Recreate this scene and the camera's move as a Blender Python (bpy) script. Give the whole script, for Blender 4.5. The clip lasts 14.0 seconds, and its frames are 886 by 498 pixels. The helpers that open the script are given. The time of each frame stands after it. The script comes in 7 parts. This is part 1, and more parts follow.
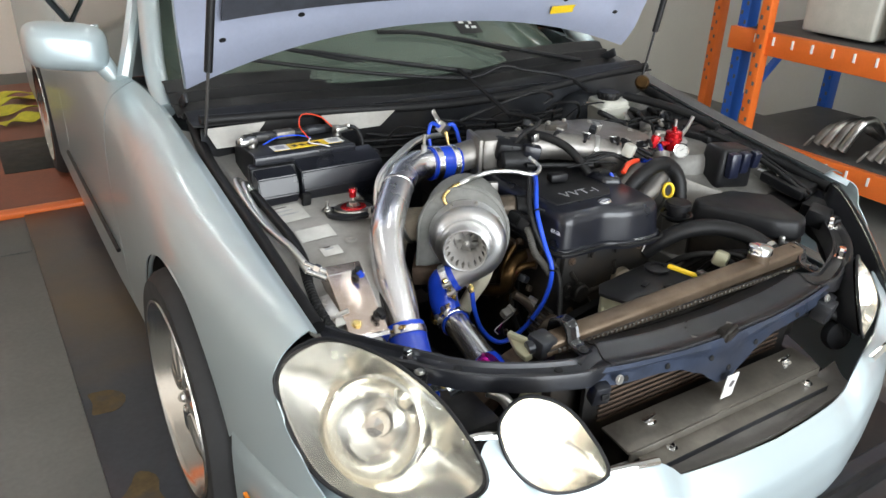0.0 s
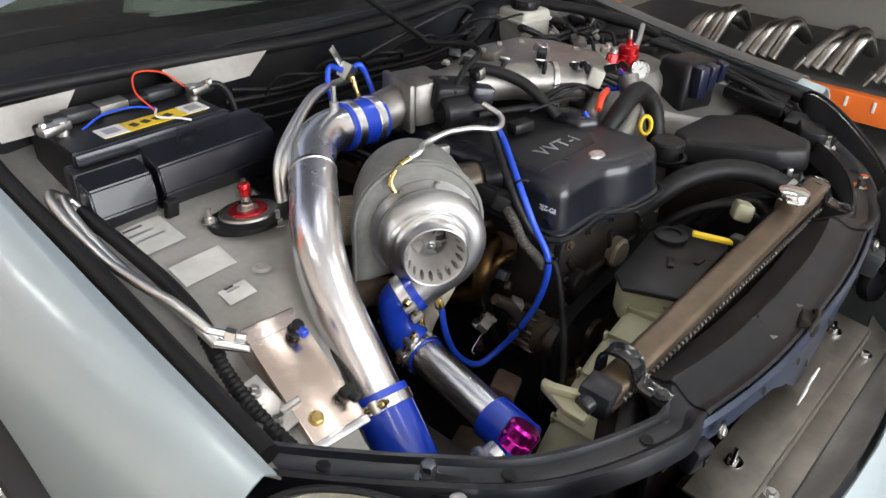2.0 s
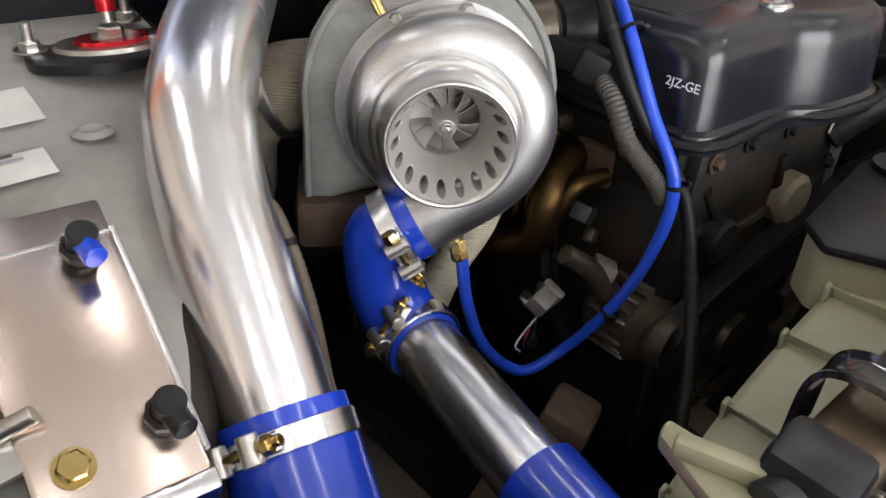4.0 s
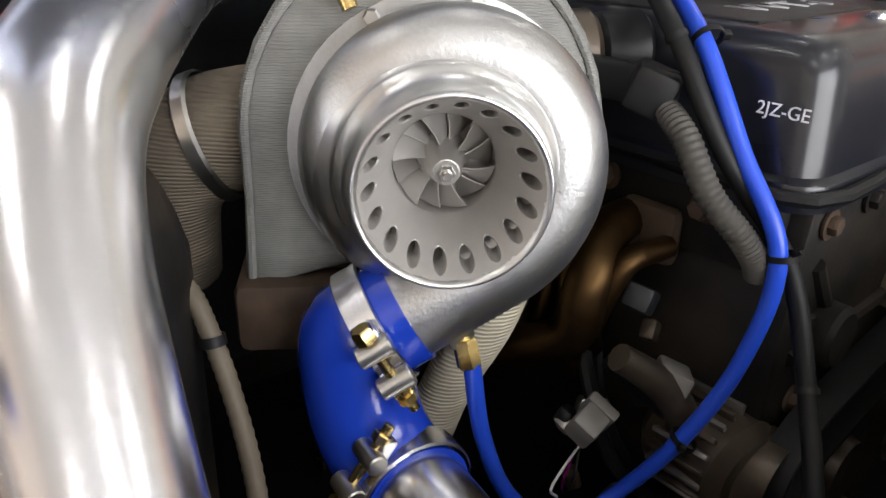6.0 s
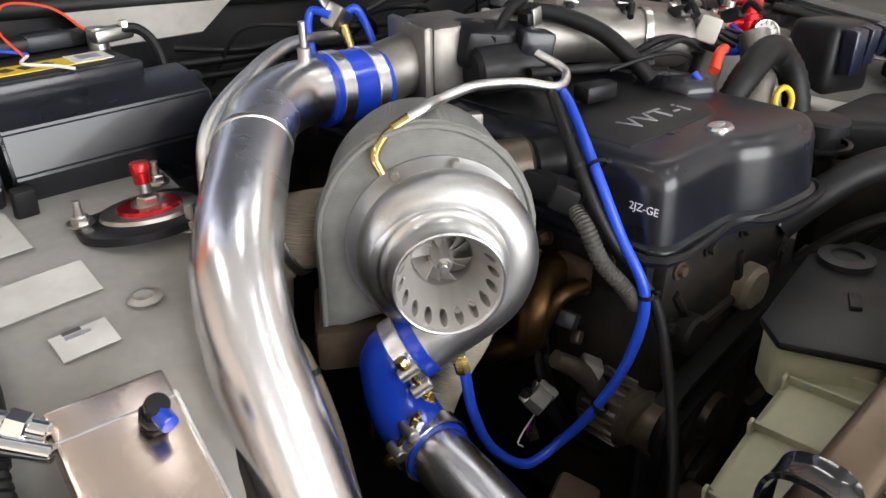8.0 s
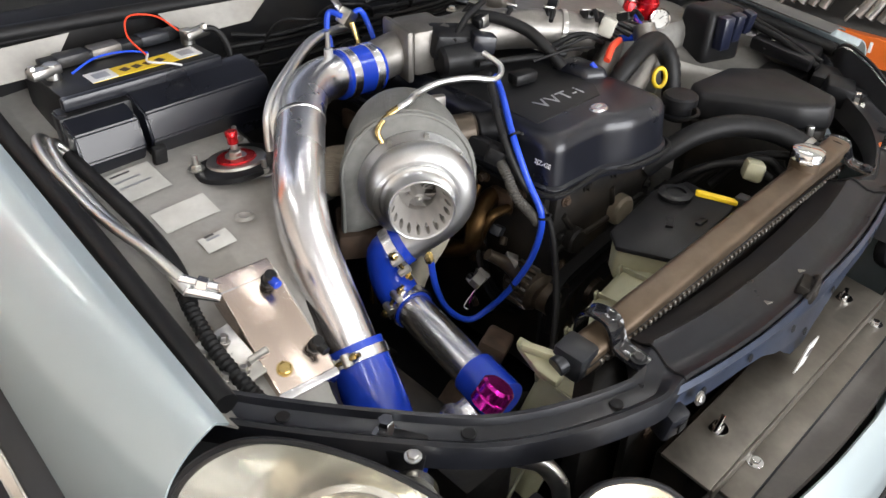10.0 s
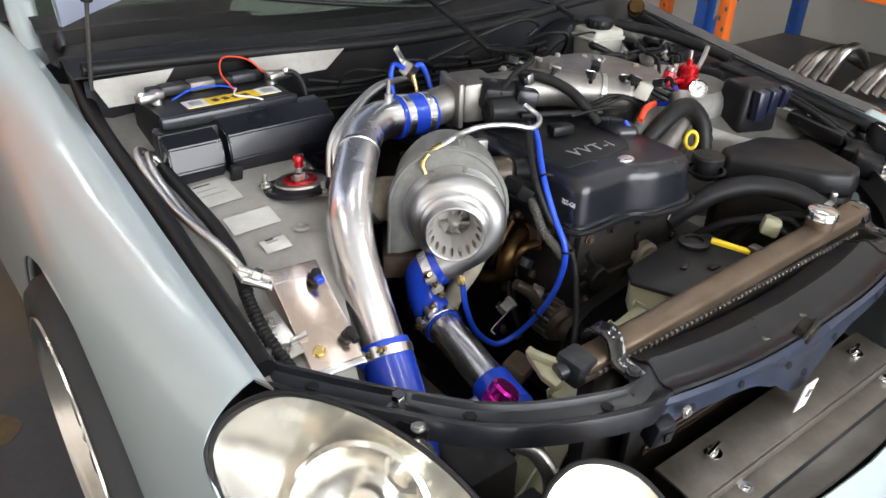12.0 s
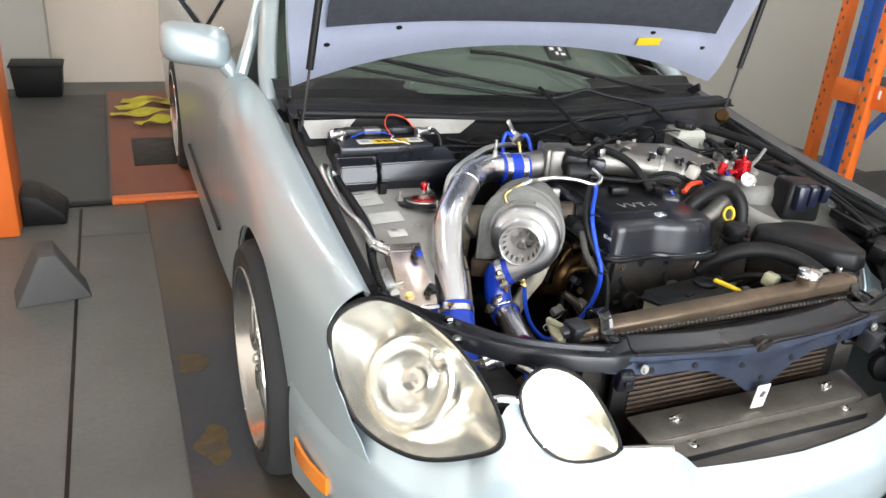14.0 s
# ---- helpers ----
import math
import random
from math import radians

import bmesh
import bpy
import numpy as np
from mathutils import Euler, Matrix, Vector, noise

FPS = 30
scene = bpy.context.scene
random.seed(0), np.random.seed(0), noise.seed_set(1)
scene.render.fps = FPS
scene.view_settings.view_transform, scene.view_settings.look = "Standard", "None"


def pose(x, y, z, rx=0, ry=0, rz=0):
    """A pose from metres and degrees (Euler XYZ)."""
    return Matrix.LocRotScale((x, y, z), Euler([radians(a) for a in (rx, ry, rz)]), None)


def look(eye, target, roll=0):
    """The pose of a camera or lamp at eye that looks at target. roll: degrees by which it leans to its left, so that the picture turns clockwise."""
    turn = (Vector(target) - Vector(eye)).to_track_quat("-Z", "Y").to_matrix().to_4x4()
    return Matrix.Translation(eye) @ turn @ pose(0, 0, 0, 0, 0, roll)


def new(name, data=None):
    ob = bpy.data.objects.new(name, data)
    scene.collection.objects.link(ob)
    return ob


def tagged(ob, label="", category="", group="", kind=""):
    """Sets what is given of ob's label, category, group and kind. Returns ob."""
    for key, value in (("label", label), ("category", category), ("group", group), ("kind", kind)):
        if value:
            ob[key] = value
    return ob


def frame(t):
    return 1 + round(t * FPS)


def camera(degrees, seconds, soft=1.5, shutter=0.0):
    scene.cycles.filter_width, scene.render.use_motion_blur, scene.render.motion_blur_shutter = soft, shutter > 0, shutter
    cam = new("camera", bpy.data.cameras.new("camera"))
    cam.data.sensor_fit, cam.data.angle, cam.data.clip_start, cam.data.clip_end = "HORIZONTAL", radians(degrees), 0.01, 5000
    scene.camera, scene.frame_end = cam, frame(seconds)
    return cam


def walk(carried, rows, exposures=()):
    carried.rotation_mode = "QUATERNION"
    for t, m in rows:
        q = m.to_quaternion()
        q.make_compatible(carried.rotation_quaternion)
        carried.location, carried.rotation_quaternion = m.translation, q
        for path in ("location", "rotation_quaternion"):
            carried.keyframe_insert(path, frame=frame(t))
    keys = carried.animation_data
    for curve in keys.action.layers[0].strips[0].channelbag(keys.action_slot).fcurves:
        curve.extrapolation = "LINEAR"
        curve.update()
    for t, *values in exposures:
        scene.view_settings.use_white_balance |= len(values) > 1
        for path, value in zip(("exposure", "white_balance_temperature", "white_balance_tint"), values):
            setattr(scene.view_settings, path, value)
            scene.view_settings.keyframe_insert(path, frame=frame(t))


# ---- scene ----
cam = camera(60.5, 14.0)
PATH = [
    (0, (-1.256, -0.706, 1.494), (-0.284, 0.81, 0.625), 2.0),
    (0.5, (-1.155, -0.475, 1.454), (-0.134, 0.982, 0.541), 0.8),
    (1, (-1.1, -0.336, 1.448), (-0.035, 1.083, 0.525), 2.3),
    (1.5, (-1.095, -0.2, 1.42), (0.041, 1.108, 0.423), 0.1),
    (2, (-1.113, -0.085, 1.372), (0.165, 1.035, 0.319), 1.8),
    (2.2, (-1.112, -0.055, 1.356), (0.193, 0.995, 0.263), 2.5),
    (4.3, (-0.673, 0.229, 0.934), (0.43, 1.537, -0.102), 1.9),
    (4.5, (-0.646, 0.26, 0.912), (0.45, 1.6, -0.09), 0.9),
    (5, (-0.611, 0.304, 0.875), (0.524, 1.68, -0.029), 0.5),
    (5.5, (-0.611, 0.307, 0.874), (0.547, 1.697, 0.021), 1.1),
    (6, (-0.609, 0.31, 0.871), (0.583, 1.689, 0.047), 1.8),
    (6.5, (-0.628, 0.288, 0.893), (0.576, 1.67, 0.092), 1.1),
    (7, (-0.658, 0.257, 0.922), (0.557, 1.625, 0.114), 0.3),
    (7.5, (-0.701, 0.227, 0.969), (0.53, 1.576, 0.153), -0.0),
    (8, (-0.774, 0.152, 1.083), (0.429, 1.452, 0.155), -0.8),
    (8.5, (-0.876, 0.06, 1.23), (0.26, 1.269, 0.112), -0.2),
    (8.6, (-0.9, 0.043, 1.254), (0.234, 1.218, 0.099), 0.6),
    (9, (-0.973, -0.011, 1.335), (0.166, 1.12, 0.141), -0.3),
    (9.2, (-1.003, -0.027, 1.351), (0.154, 1.086, 0.158), 0.7),
    (11.3, (-1.064, -0.288, 1.37), (0.032, 1.036, 0.347), 2.0),
    (11.5, (-1.083, -0.28, 1.369), (0.019, 1.061, 0.374), 2.6),
    (12, (-1.096, -0.306, 1.371), (-0.023, 1.053, 0.37), 2.0),
    (12.5, (-1.116, -0.421, 1.379), (-0.065, 0.964, 0.39), 3.1),
    (13, (-1.161, -0.659, 1.386), (-0.227, 0.841, 0.45), 3.2),
    (13.2, (-1.193, -0.738, 1.396), (-0.241, 0.783, 0.512), 5.2),
    (13.5, (-1.205, -0.87, 1.428), (-0.413, 0.768, 0.597), 6.0),
    (14, (-1.249, -0.918, 1.449), (-0.495, 0.761, 0.666), 4.2),
]
walk(cam, [(t, look(eye, target, roll)) for t, eye, target, roll in PATH], [(0.0, -0.2, 6500, 11), (1.5, -0.26, 6600, 13), (4.5, -0.30, 6800, 16), (7.5, -0.28, 6800, 15), (9.0, -0.23, 6800, 15), (12.0, -0.10, 6600, 14), (13.5, 0.05, 6550, 13), (14.0, 0.07, 6550, 13)])

# world and light
world = bpy.data.worlds.new("world")
scene.world = world
world.use_nodes = True
wn = world.node_tree
sky = wn.nodes.new("ShaderNodeTexSky")
sky.sky_type, sky.sun_disc, sky.sun_elevation, sky.sun_rotation = "NISHITA", False, radians(48), radians(170)
wn.links.new(sky.outputs[0], wn.nodes["Background"].inputs[0])
wn.nodes["Background"].inputs[1].default_value = 0.12


def area(name, m, sx, sy, watts, color):
    d = bpy.data.lights.new(name, "AREA")
    d.shape, d.size, d.size_y, d.energy, d.color = "RECTANGLE", sx, sy, watts, color
    ob = new(name, d)
    ob.matrix_world = m
    return ob


# daylight through the open roller door behind the camera, and its skylight
area("door_daylight", look((-0.3, -4.6, 1.62), (-0.3, 0.5, 1.1)), 5.0, 3.1, 535, (0.91, 0.965, 1.0))


# materials
def mat(name, color, rough=0.5, metal=0.0, var=0.15, scale=12.0, bump=0.0, fine=90.0, coat=0.0, spec=0.5, stain=None, amount=0.0):
    m = bpy.data.materials.new(name)
    m.use_nodes = True
    nt = m.node_tree
    b = nt.nodes["Principled BSDF"]
    b.inputs["Roughness"].default_value, b.inputs["Metallic"].default_value = rough, metal
    b.inputs["Coat Weight"].default_value, b.inputs["Coat Roughness"].default_value = coat, 0.06
    b.inputs["Specular IOR Level"].default_value = spec
    tc = nt.nodes.new("ShaderNodeTexCoord")
    n1, n2 = nt.nodes.new("ShaderNodeTexNoise"), nt.nodes.new("ShaderNodeTexNoise")
    n1.inputs["Scale"].default_value, n1.inputs["Detail"].default_value = scale, 5
    n2.inputs["Scale"].default_value, n2.inputs["Detail"].default_value = fine, 3
    for n in (n1, n2):
        nt.links.new(tc.outputs["Object"], n.inputs["Vector"])
    mix = nt.nodes.new("ShaderNodeMath")
    mix.operation = "MULTIPLY_ADD"
    nt.links.new(n2.outputs[0], mix.inputs[0])
    mix.inputs[1].default_value = 0.4
    nt.links.new(n1.outputs[0], mix.inputs[2])
    ramp = nt.nodes.new("ShaderNodeMapRange")
    ramp.inputs[1].default_value, ramp.inputs[2].default_value = 0.4, 1.0
    ramp.inputs[3].default_value, ramp.inputs[4].default_value = 1 - var, 1 + var
    nt.links.new(mix.outputs[0], ramp.inputs[0])
    mul = nt.nodes.new("ShaderNodeMix")
    mul.data_type, mul.blend_type = "RGBA", "MULTIPLY"
    mul.inputs["Factor"].default_value = 1
    mul.inputs["A"].default_value = (*color, 1)
    nt.links.new(ramp.outputs[0], mul.inputs["B"])
    out = mul.outputs["Result"]
    if stain:
        n3 = nt.nodes.new("ShaderNodeTexNoise")
        n3.inputs["Scale"].default_value, n3.inputs["Detail"].default_value = scale * 0.4, 8
        nt.links.new(tc.outputs["Object"], n3.inputs["Vector"])
        st = nt.nodes.new("ShaderNodeMapRange")
        st.inputs[1].default_value, st.inputs[2].default_value, st.inputs[4].default_value = 0.48, 0.68, amount
        nt.links.new(n3.outputs[0], st.inputs[0])
        mx = nt.nodes.new("ShaderNodeMix")
        mx.data_type = "RGBA"
        nt.links.new(st.outputs[0], mx.inputs["Factor"])
        nt.links.new(out, mx.inputs["A"])
        mx.inputs["B"].default_value = (*stain, 1)
        out = mx.outputs["Result"]
    nt.links.new(out, b.inputs["Base Color"])
    rr = nt.nodes.new("ShaderNodeMapRange")
    rr.inputs[3].default_value, rr.inputs[4].default_value = max(rough * 0.75, 0.02), min(rough * 1.3, 1)
    nt.links.new(n1.outputs[0], rr.inputs[0])
    nt.links.new(rr.outputs[0], b.inputs["Roughness"])
    if bump:
        bp = nt.nodes.new("ShaderNodeBump")
        bp.inputs["Strength"].default_value, bp.inputs["Distance"].default_value = bump, 0.002
        nt.links.new(mix.outputs[0], bp.inputs["Height"])
        nt.links.new(bp.outputs[0], b.inputs["Normal"])
    return m


def glow(name, color, strength):
    m = bpy.data.materials.new(name)
    m.use_nodes = True
    b = m.node_tree.nodes["Principled BSDF"]
    b.inputs["Base Color"].default_value = (*color, 1)
    b.inputs["Emission Color"].default_value, b.inputs["Emission Strength"].default_value = (*color, 1), strength
    return m


def glass(name, color, rough=0.0, trans=1.0, alpha=1.0):
    m = bpy.data.materials.new(name)
    m.use_nodes = True
    b = m.node_tree.nodes["Principled BSDF"]
    b.inputs["Base Color"].default_value, b.inputs["Roughness"].default_value = (*color, 1), rough
    b.inputs["Transmission Weight"].default_value, b.inputs["IOR"].default_value = trans, 1.45
    b.inputs["Alpha"].default_value = alpha
    return m


PAINT = mat("silver_green_paint", (0.485, 0.572, 0.60), 0.36, 0.45, 0.04, 3, coat=0.55, fine=700)
HOODPAINT = mat("underhood_paint", (0.43, 0.47, 0.60), 0.35, 0.3, 0.08, 5, coat=0.3)
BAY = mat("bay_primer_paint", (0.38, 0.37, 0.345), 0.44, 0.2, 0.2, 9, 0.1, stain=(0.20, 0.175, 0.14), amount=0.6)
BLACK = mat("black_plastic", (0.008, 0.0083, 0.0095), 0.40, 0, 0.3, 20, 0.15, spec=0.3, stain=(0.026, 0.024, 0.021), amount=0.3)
GLOSSBLACK = mat("satin_black_cover", (0.008, 0.009, 0.014), 0.29, 0, 0.25, 14, 0.04, fine=260, coat=0.2)
RUBBER = mat("black_rubber", (0.008, 0.008, 0.0085), 0.5, 0, 0.3, 30, 0.2, spec=0.3)
# darker stained version of BAY for the far inner wing and tower dome
BAYDARK = mat("dark_stained_bay_paint", (0.20, 0.195, 0.18), 0.5, 0.2, 0.3, 9, 0.15, stain=(0.06, 0.052, 0.042), amount=0.7)
DUSTY = mat("dusty_black_steel", (0.020, 0.022, 0.026), 0.36, 0.2, 0.35, 16, 0.12, stain=(0.07, 0.062, 0.053), amount=0.5)
# grimy engine metal, also the painted shade of the near tower wall and rail
DARK = mat("dark_metal_grime_and_shade", (0.013, 0.012, 0.011), 0.5, 0.1, 0.5, 22, 0.5, spec=0.3, stain=(0.05, 0.036, 0.024), amount=0.6)
POLISHED = mat("polished_aluminium", (0.84, 0.84, 0.86), 0.25, 1, 0.03, 6, 0.03, fine=240)
CAST = mat("cast_aluminium", (0.52, 0.52, 0.515), 0.37, 1, 0.12, 20, 0.3, fine=420)
MACHINED = mat("machined_aluminium", (0.72, 0.72, 0.71), 0.30, 1, 0.05, 20, 0.05, fine=400)
DULLALU = mat("dull_cast_aluminium", (0.27, 0.255, 0.235), 0.44, 0.8, 0.25, 18, 0.3, stain=(0.10, 0.085, 0.065), amount=0.6)
# peach base colour carries the warm reflection on the bare aluminium
BRUSHED = mat("warm_reflection_brushed_aluminium", (0.70, 0.585, 0.51), 0.24, 1, 0.06, 8, 0.03, fine=300)
TANKTOP = mat("dusty_radiator_tank", (0.16, 0.118, 0.082), 0.36, 0.6, 0.3, 16, 0.1, stain=(0.09, 0.062, 0.038), amount=0.6)
BLASTED = mat("bead_blasted_aluminium", (0.50, 0.48, 0.455), 0.40, 0.5, 0.05, 20, 0.05, fine=500)
CHROME = mat("chrome", (0.85, 0.85, 0.85), 0.08, 1, 0.02, 20)
STEEL = mat("zinc_steel", (0.58, 0.57, 0.54), 0.3, 1, 0.12, 60)
BRASS = mat("brass", (0.62, 0.46, 0.19), 0.25, 1, 0.15, 60)
GOLDHEAT = mat("heat_tinted_steel", (0.075, 0.043, 0.018), 0.42, 1, 0.5, 18, 0.15)
RUSTY = mat("rusty_iron", (0.085, 0.055, 0.037), 0.7, 0.3, 0.4, 30, 0.4)
BLUESIL = mat("blue_silicone", (0.010, 0.050, 0.48), 0.20, 0, 0.08, 20, 0.03, coat=0.5)
BLUEHOSE = mat("blue_hose", (0.015, 0.075, 0.62), 0.3, 0, 0.06, 20)
RED = mat("red_anodised", (0.62, 0.012, 0.018), 0.22, 0.7, 0.1, 20, coat=0.4)
REDHOSE = mat("red_orange_wire", (0.75, 0.06, 0.02), 0.4, 0, 0.1, 20)
MAGENTA = mat("magenta_anodised", (0.55, 0.02, 0.33), 0.2, 0.9, 0.1, 20)
YELLOW = mat("yellow_plastic", (0.80, 0.55, 0.02), 0.4, 0, 0.1, 20)
CREAM = mat("aged_cream_plastic", (0.36, 0.355, 0.24), 0.45, 0, 0.12, 14, 0.1, stain=(0.25, 0.22, 0.13), amount=0.4)
WHITEPL = mat("off_white_plastic", (0.46, 0.455, 0.40), 0.45, 0, 0.1, 14)
WHITE = mat("white_paper", (0.74, 0.74, 0.72), 0.6, 0, 0.1, 20)
LABELGREY = mat("worn_label", (0.58, 0.575, 0.54), 0.55, 0, 0.12, 24, stain=(0.4, 0.39, 0.36), amount=0.5)
LETTER = mat("grey_letters", (0.42, 0.43, 0.45), 0.4, 0.4, 0.1, 30)
LETTERW = mat("white_letters", (0.75, 0.76, 0.78), 0.5, 0, 0.1, 30)
INK = mat("dark_ink", (0.10, 0.09, 0.09), 0.6, 0, 0.1, 30)
INSUL = mat("hood_insulation_felt", (0.033, 0.036, 0.046), 0.95, 0, 0.3, 30, 0.6)
TYRE = mat("tyre_rubber", (0.024, 0.024, 0.025), 0.75, 0, 0.2, 20, 0.2)
CONCRETE = mat("grey_painted_floor", (0.145, 0.145, 0.133), 0.55, 0, 0.3, 2.2, 0.15, fine=55, stain=(0.085, 0.083, 0.076), amount=0.8)
DARKFLOOR = mat("dark_steel_ramp_deck", (0.045, 0.054, 0.068), 0.36, 0.3, 0.35, 3, 0.12, fine=60, stain=(0.15, 0.095, 0.03), amount=0.7)
MATGREY = mat("dark_rubber_mat", (0.075, 0.075, 0.072), 0.7, 0, 0.15, 5, 0.3)
REDDECK = mat("red_oxide_deck", (0.24, 0.075, 0.04), 0.5, 0, 0.3, 3, 0.1, stain=(0.12, 0.06, 0.045), amount=0.6)
ORANGE = mat("orange_powder_coat", (0.82, 0.17, 0.025), 0.4, 0, 0.1, 8, stain=(0.5, 0.12, 0.03), amount=0.2)
RACKBLUE = mat("blue_powder_coat", (0.02, 0.10, 0.42), 0.4, 0, 0.12, 8)
WALL = mat("warm_white_wall", (0.84, 0.745, 0.65), 0.75, 0, 0.05, 1.2, 0.05, fine=60, stain=(0.66, 0.58, 0.50), amount=0.4)
WALLR = mat("grey_white_wall", (0.55, 0.54, 0.49), 0.75, 0, 0.06, 1.2, 0.05, fine=60, stain=(0.48, 0.47, 0.43), amount=0.4)
CEIL = mat("ceiling_sheet", (0.6, 0.6, 0.58), 0.7, 0, 0.05, 2)
OCHRE = mat("dried_ochre_paint", (0.105, 0.072, 0.030), 0.5, 0.1, 0.4, 30, 0.1, stain=(0.05, 0.052, 0.055), amount=1.0)
AMBER = mat("amber_lens", (0.85, 0.24, 0.01), 0.15, 0, 0.08, 20, coat=1)
TAPEYEL = mat("yellow_webbing", (0.62, 0.56, 0.05), 0.7, 0, 0.2, 20, 0.3)
BLUEFACE = mat("blue_black_painted_steel", (0.032, 0.043, 0.072), 0.30, 0.3, 0.4, 14, 0.1, stain=(0.045, 0.045, 0.05), amount=0.55)
CONDUIT = mat("dusty_grey_conduit", (0.055, 0.051, 0.044), 0.6, 0, 0.25, 40, 0.15)
RIMSILVER = mat("polished_silver_rim", (0.62, 0.61, 0.58), 0.20, 1, 0.08, 12, stain=(0.36, 0.32, 0.26), amount=0.5)
SLAMSTEEL = mat("dusty_charcoal_steel", (0.013, 0.014, 0.018), 0.30, 0.2, 0.4, 14, 0.12, stain=(0.05, 0.045, 0.04), amount=0.4)
STRAPBLACK = mat("gloss_black_strap", (0.008, 0.008, 0.010), 0.13, 0, 0.25, 20, 0.02, coat=0.6)
RELAYBLUE = mat("blue_black_relay_plastic", (0.010, 0.013, 0.030), 0.3, 0, 0.2, 20, 0.05, coat=0.2)
BARGREY = mat("scuffed_bar_aluminium", (0.17, 0.155, 0.132), 0.38, 0.6, 0.25, 18, 0.15, stain=(0.09, 0.078, 0.06), amount=0.6)
LEDGE = mat("dusty_grey_moulding", (0.15, 0.14, 0.13), 0.6, 0, 0.25, 12, 0.1, stain=(0.07, 0.062, 0.055), amount=0.6)
SEALGREY = mat("weathered_grey_trim", (0.075, 0.074, 0.072), 0.6, 0, 0.25, 10, 0.15, stain=(0.12, 0.115, 0.105), amount=0.4)
TUBEGLOW = glow("fluorescent_tube", (0.95, 0.99, 1.0), 32)
LAMPGLOW = glow("lit_bulb", (1, 0.90, 0.74), 14)
LENSCLEAR = glass("hazy_headlamp_plastic", (0.97, 0.96, 0.92), 0.05, 0.965)
LENSGLASS = glass("clear_lamp_glass", (1, 1, 1), 0.10)
# green reflection imitated by a partly opaque greenish base colour
WINDGLASS = glass("reflection_tinted_windscreen", (0.20, 0.25, 0.205), 0.03, 0.66)
SIDEGLASS = mat("dark_side_glass", (0.03, 0.035, 0.035), 0.05, 0, 0.1, 2, coat=1)
REFLECT = mat("lamp_reflector", (0.87, 0.85, 0.78), 0.20, 1, 0.05, 30)
BLANKET = mat("grey_heat_blanket", (0.235, 0.235, 0.22), 0.62, 0.35, 0.2, 40, 0.3)
BRAID = mat("braided_steel", (0.80, 0.80, 0.78), 0.30, 1.0, 0.10, 40, 0.0, fine=300)
OILY = mat("oily_brown_casting", (0.085, 0.066, 0.048), 0.34, 0.5, 0.45, 26, 0.4, stain=(0.03, 0.022, 0.015), amount=0.6)
PUMPPALE = mat("oxidised_pale_casting", (0.30, 0.26, 0.20), 0.5, 0.2, 0.3, 26, 0.3, stain=(0.12, 0.09, 0.06), amount=0.5)
HOSETAN = mat("dusty_tan_hose", (0.125, 0.10, 0.07), 0.6, 0, 0.25, 40, 0.15)
PLUGGREY = mat("grey_plug_plastic", (0.20, 0.19, 0.175), 0.45, 0, 0.15, 30)
# darker copy of FABRIC: dirt, plus the downpipe's shadow in the base colour
FABRICDARK = mat("dirty_shaded_exhaust_wrap", (0.20, 0.165, 0.12), 0.85, 0, 0.25, 30, 0.4, stain=(0.08, 0.065, 0.05), amount=0.6)
FABRIC = mat("tan_fibreglass_wrap", (0.72, 0.66, 0.50), 0.8, 0, 0.12, 40, 0.4)


def weave(m, scale, axis, depth, dark):
    """Regular woven ribs in a material, by a wave along one object axis."""
    nt = m.node_tree
    b = nt.nodes["Principled BSDF"]
    w = nt.nodes.new("ShaderNodeTexWave")
    w.bands_direction = axis
    w.inputs["Scale"].default_value, w.inputs["Distortion"].default_value = scale, 0.6
    tc = nt.nodes.new("ShaderNodeTexCoord")
    nt.links.new(tc.outputs["Object"], w.inputs["Vector"])
    bp = nt.nodes.new("ShaderNodeBump")
    bp.inputs["Strength"].default_value, bp.inputs["Distance"].default_value = depth, 0.001
    nt.links.new(w.outputs["Fac"], bp.inputs["Height"])
    nt.links.new(bp.outputs[0], b.inputs["Normal"])


weave(BLANKET, 210, "Z", 0.45, 0.2)
weave(FABRICDARK, 110, "Z", 0.9, 0.2)
weave(FABRIC, 110, "Z", 0.9, 0.2)
weave(BRAID, 190, "DIAGONAL", 0.18, 0.2)


# mesh helpers
def finish(name, bm, material, sharp=38):
    bmesh.ops.recalc_face_normals(bm, faces=bm.faces)
    me = bpy.data.meshes.new(name)
    bm.to_mesh(me)
    bm.free()
    for p in me.polygons:
        p.use_smooth = True
    me.set_sharp_from_angle(angle=radians(sharp))
    me.materials.append(material)
    return me


def part(name, bm, material, parent, label="", sharp=38):
    ob = new(name, finish(name, bm, material, sharp))
    ob.parent = parent
    if label:
        tagged(ob, label)
    return ob


def single(name, bm, material, label, category, group="", kind="", sharp=38):
    return tagged(new(name, finish(name, bm, material, sharp)), label, category, group, kind)


def thing(name, label, category, group="", kind="", at=(0, 0, 0)):
    e = new(name)
    e.empty_display_size = 0.05
    e.location = at
    return tagged(e, label, category, group, kind)


def V(*a):
    return Vector(a[0] if len(a) == 1 else a)


def frame_of(z, up=(0, 0, 1)):
    """A rotation whose z axis points along z, with y as near to up as can be."""
    z = V(z).normalized()
    x = V(up).cross(z)
    x = x.normalized() if x.length > 1e-5 else V(1, 0, 0)
    y = z.cross(x)
    return Matrix((x, y, z)).transposed().to_4x4()


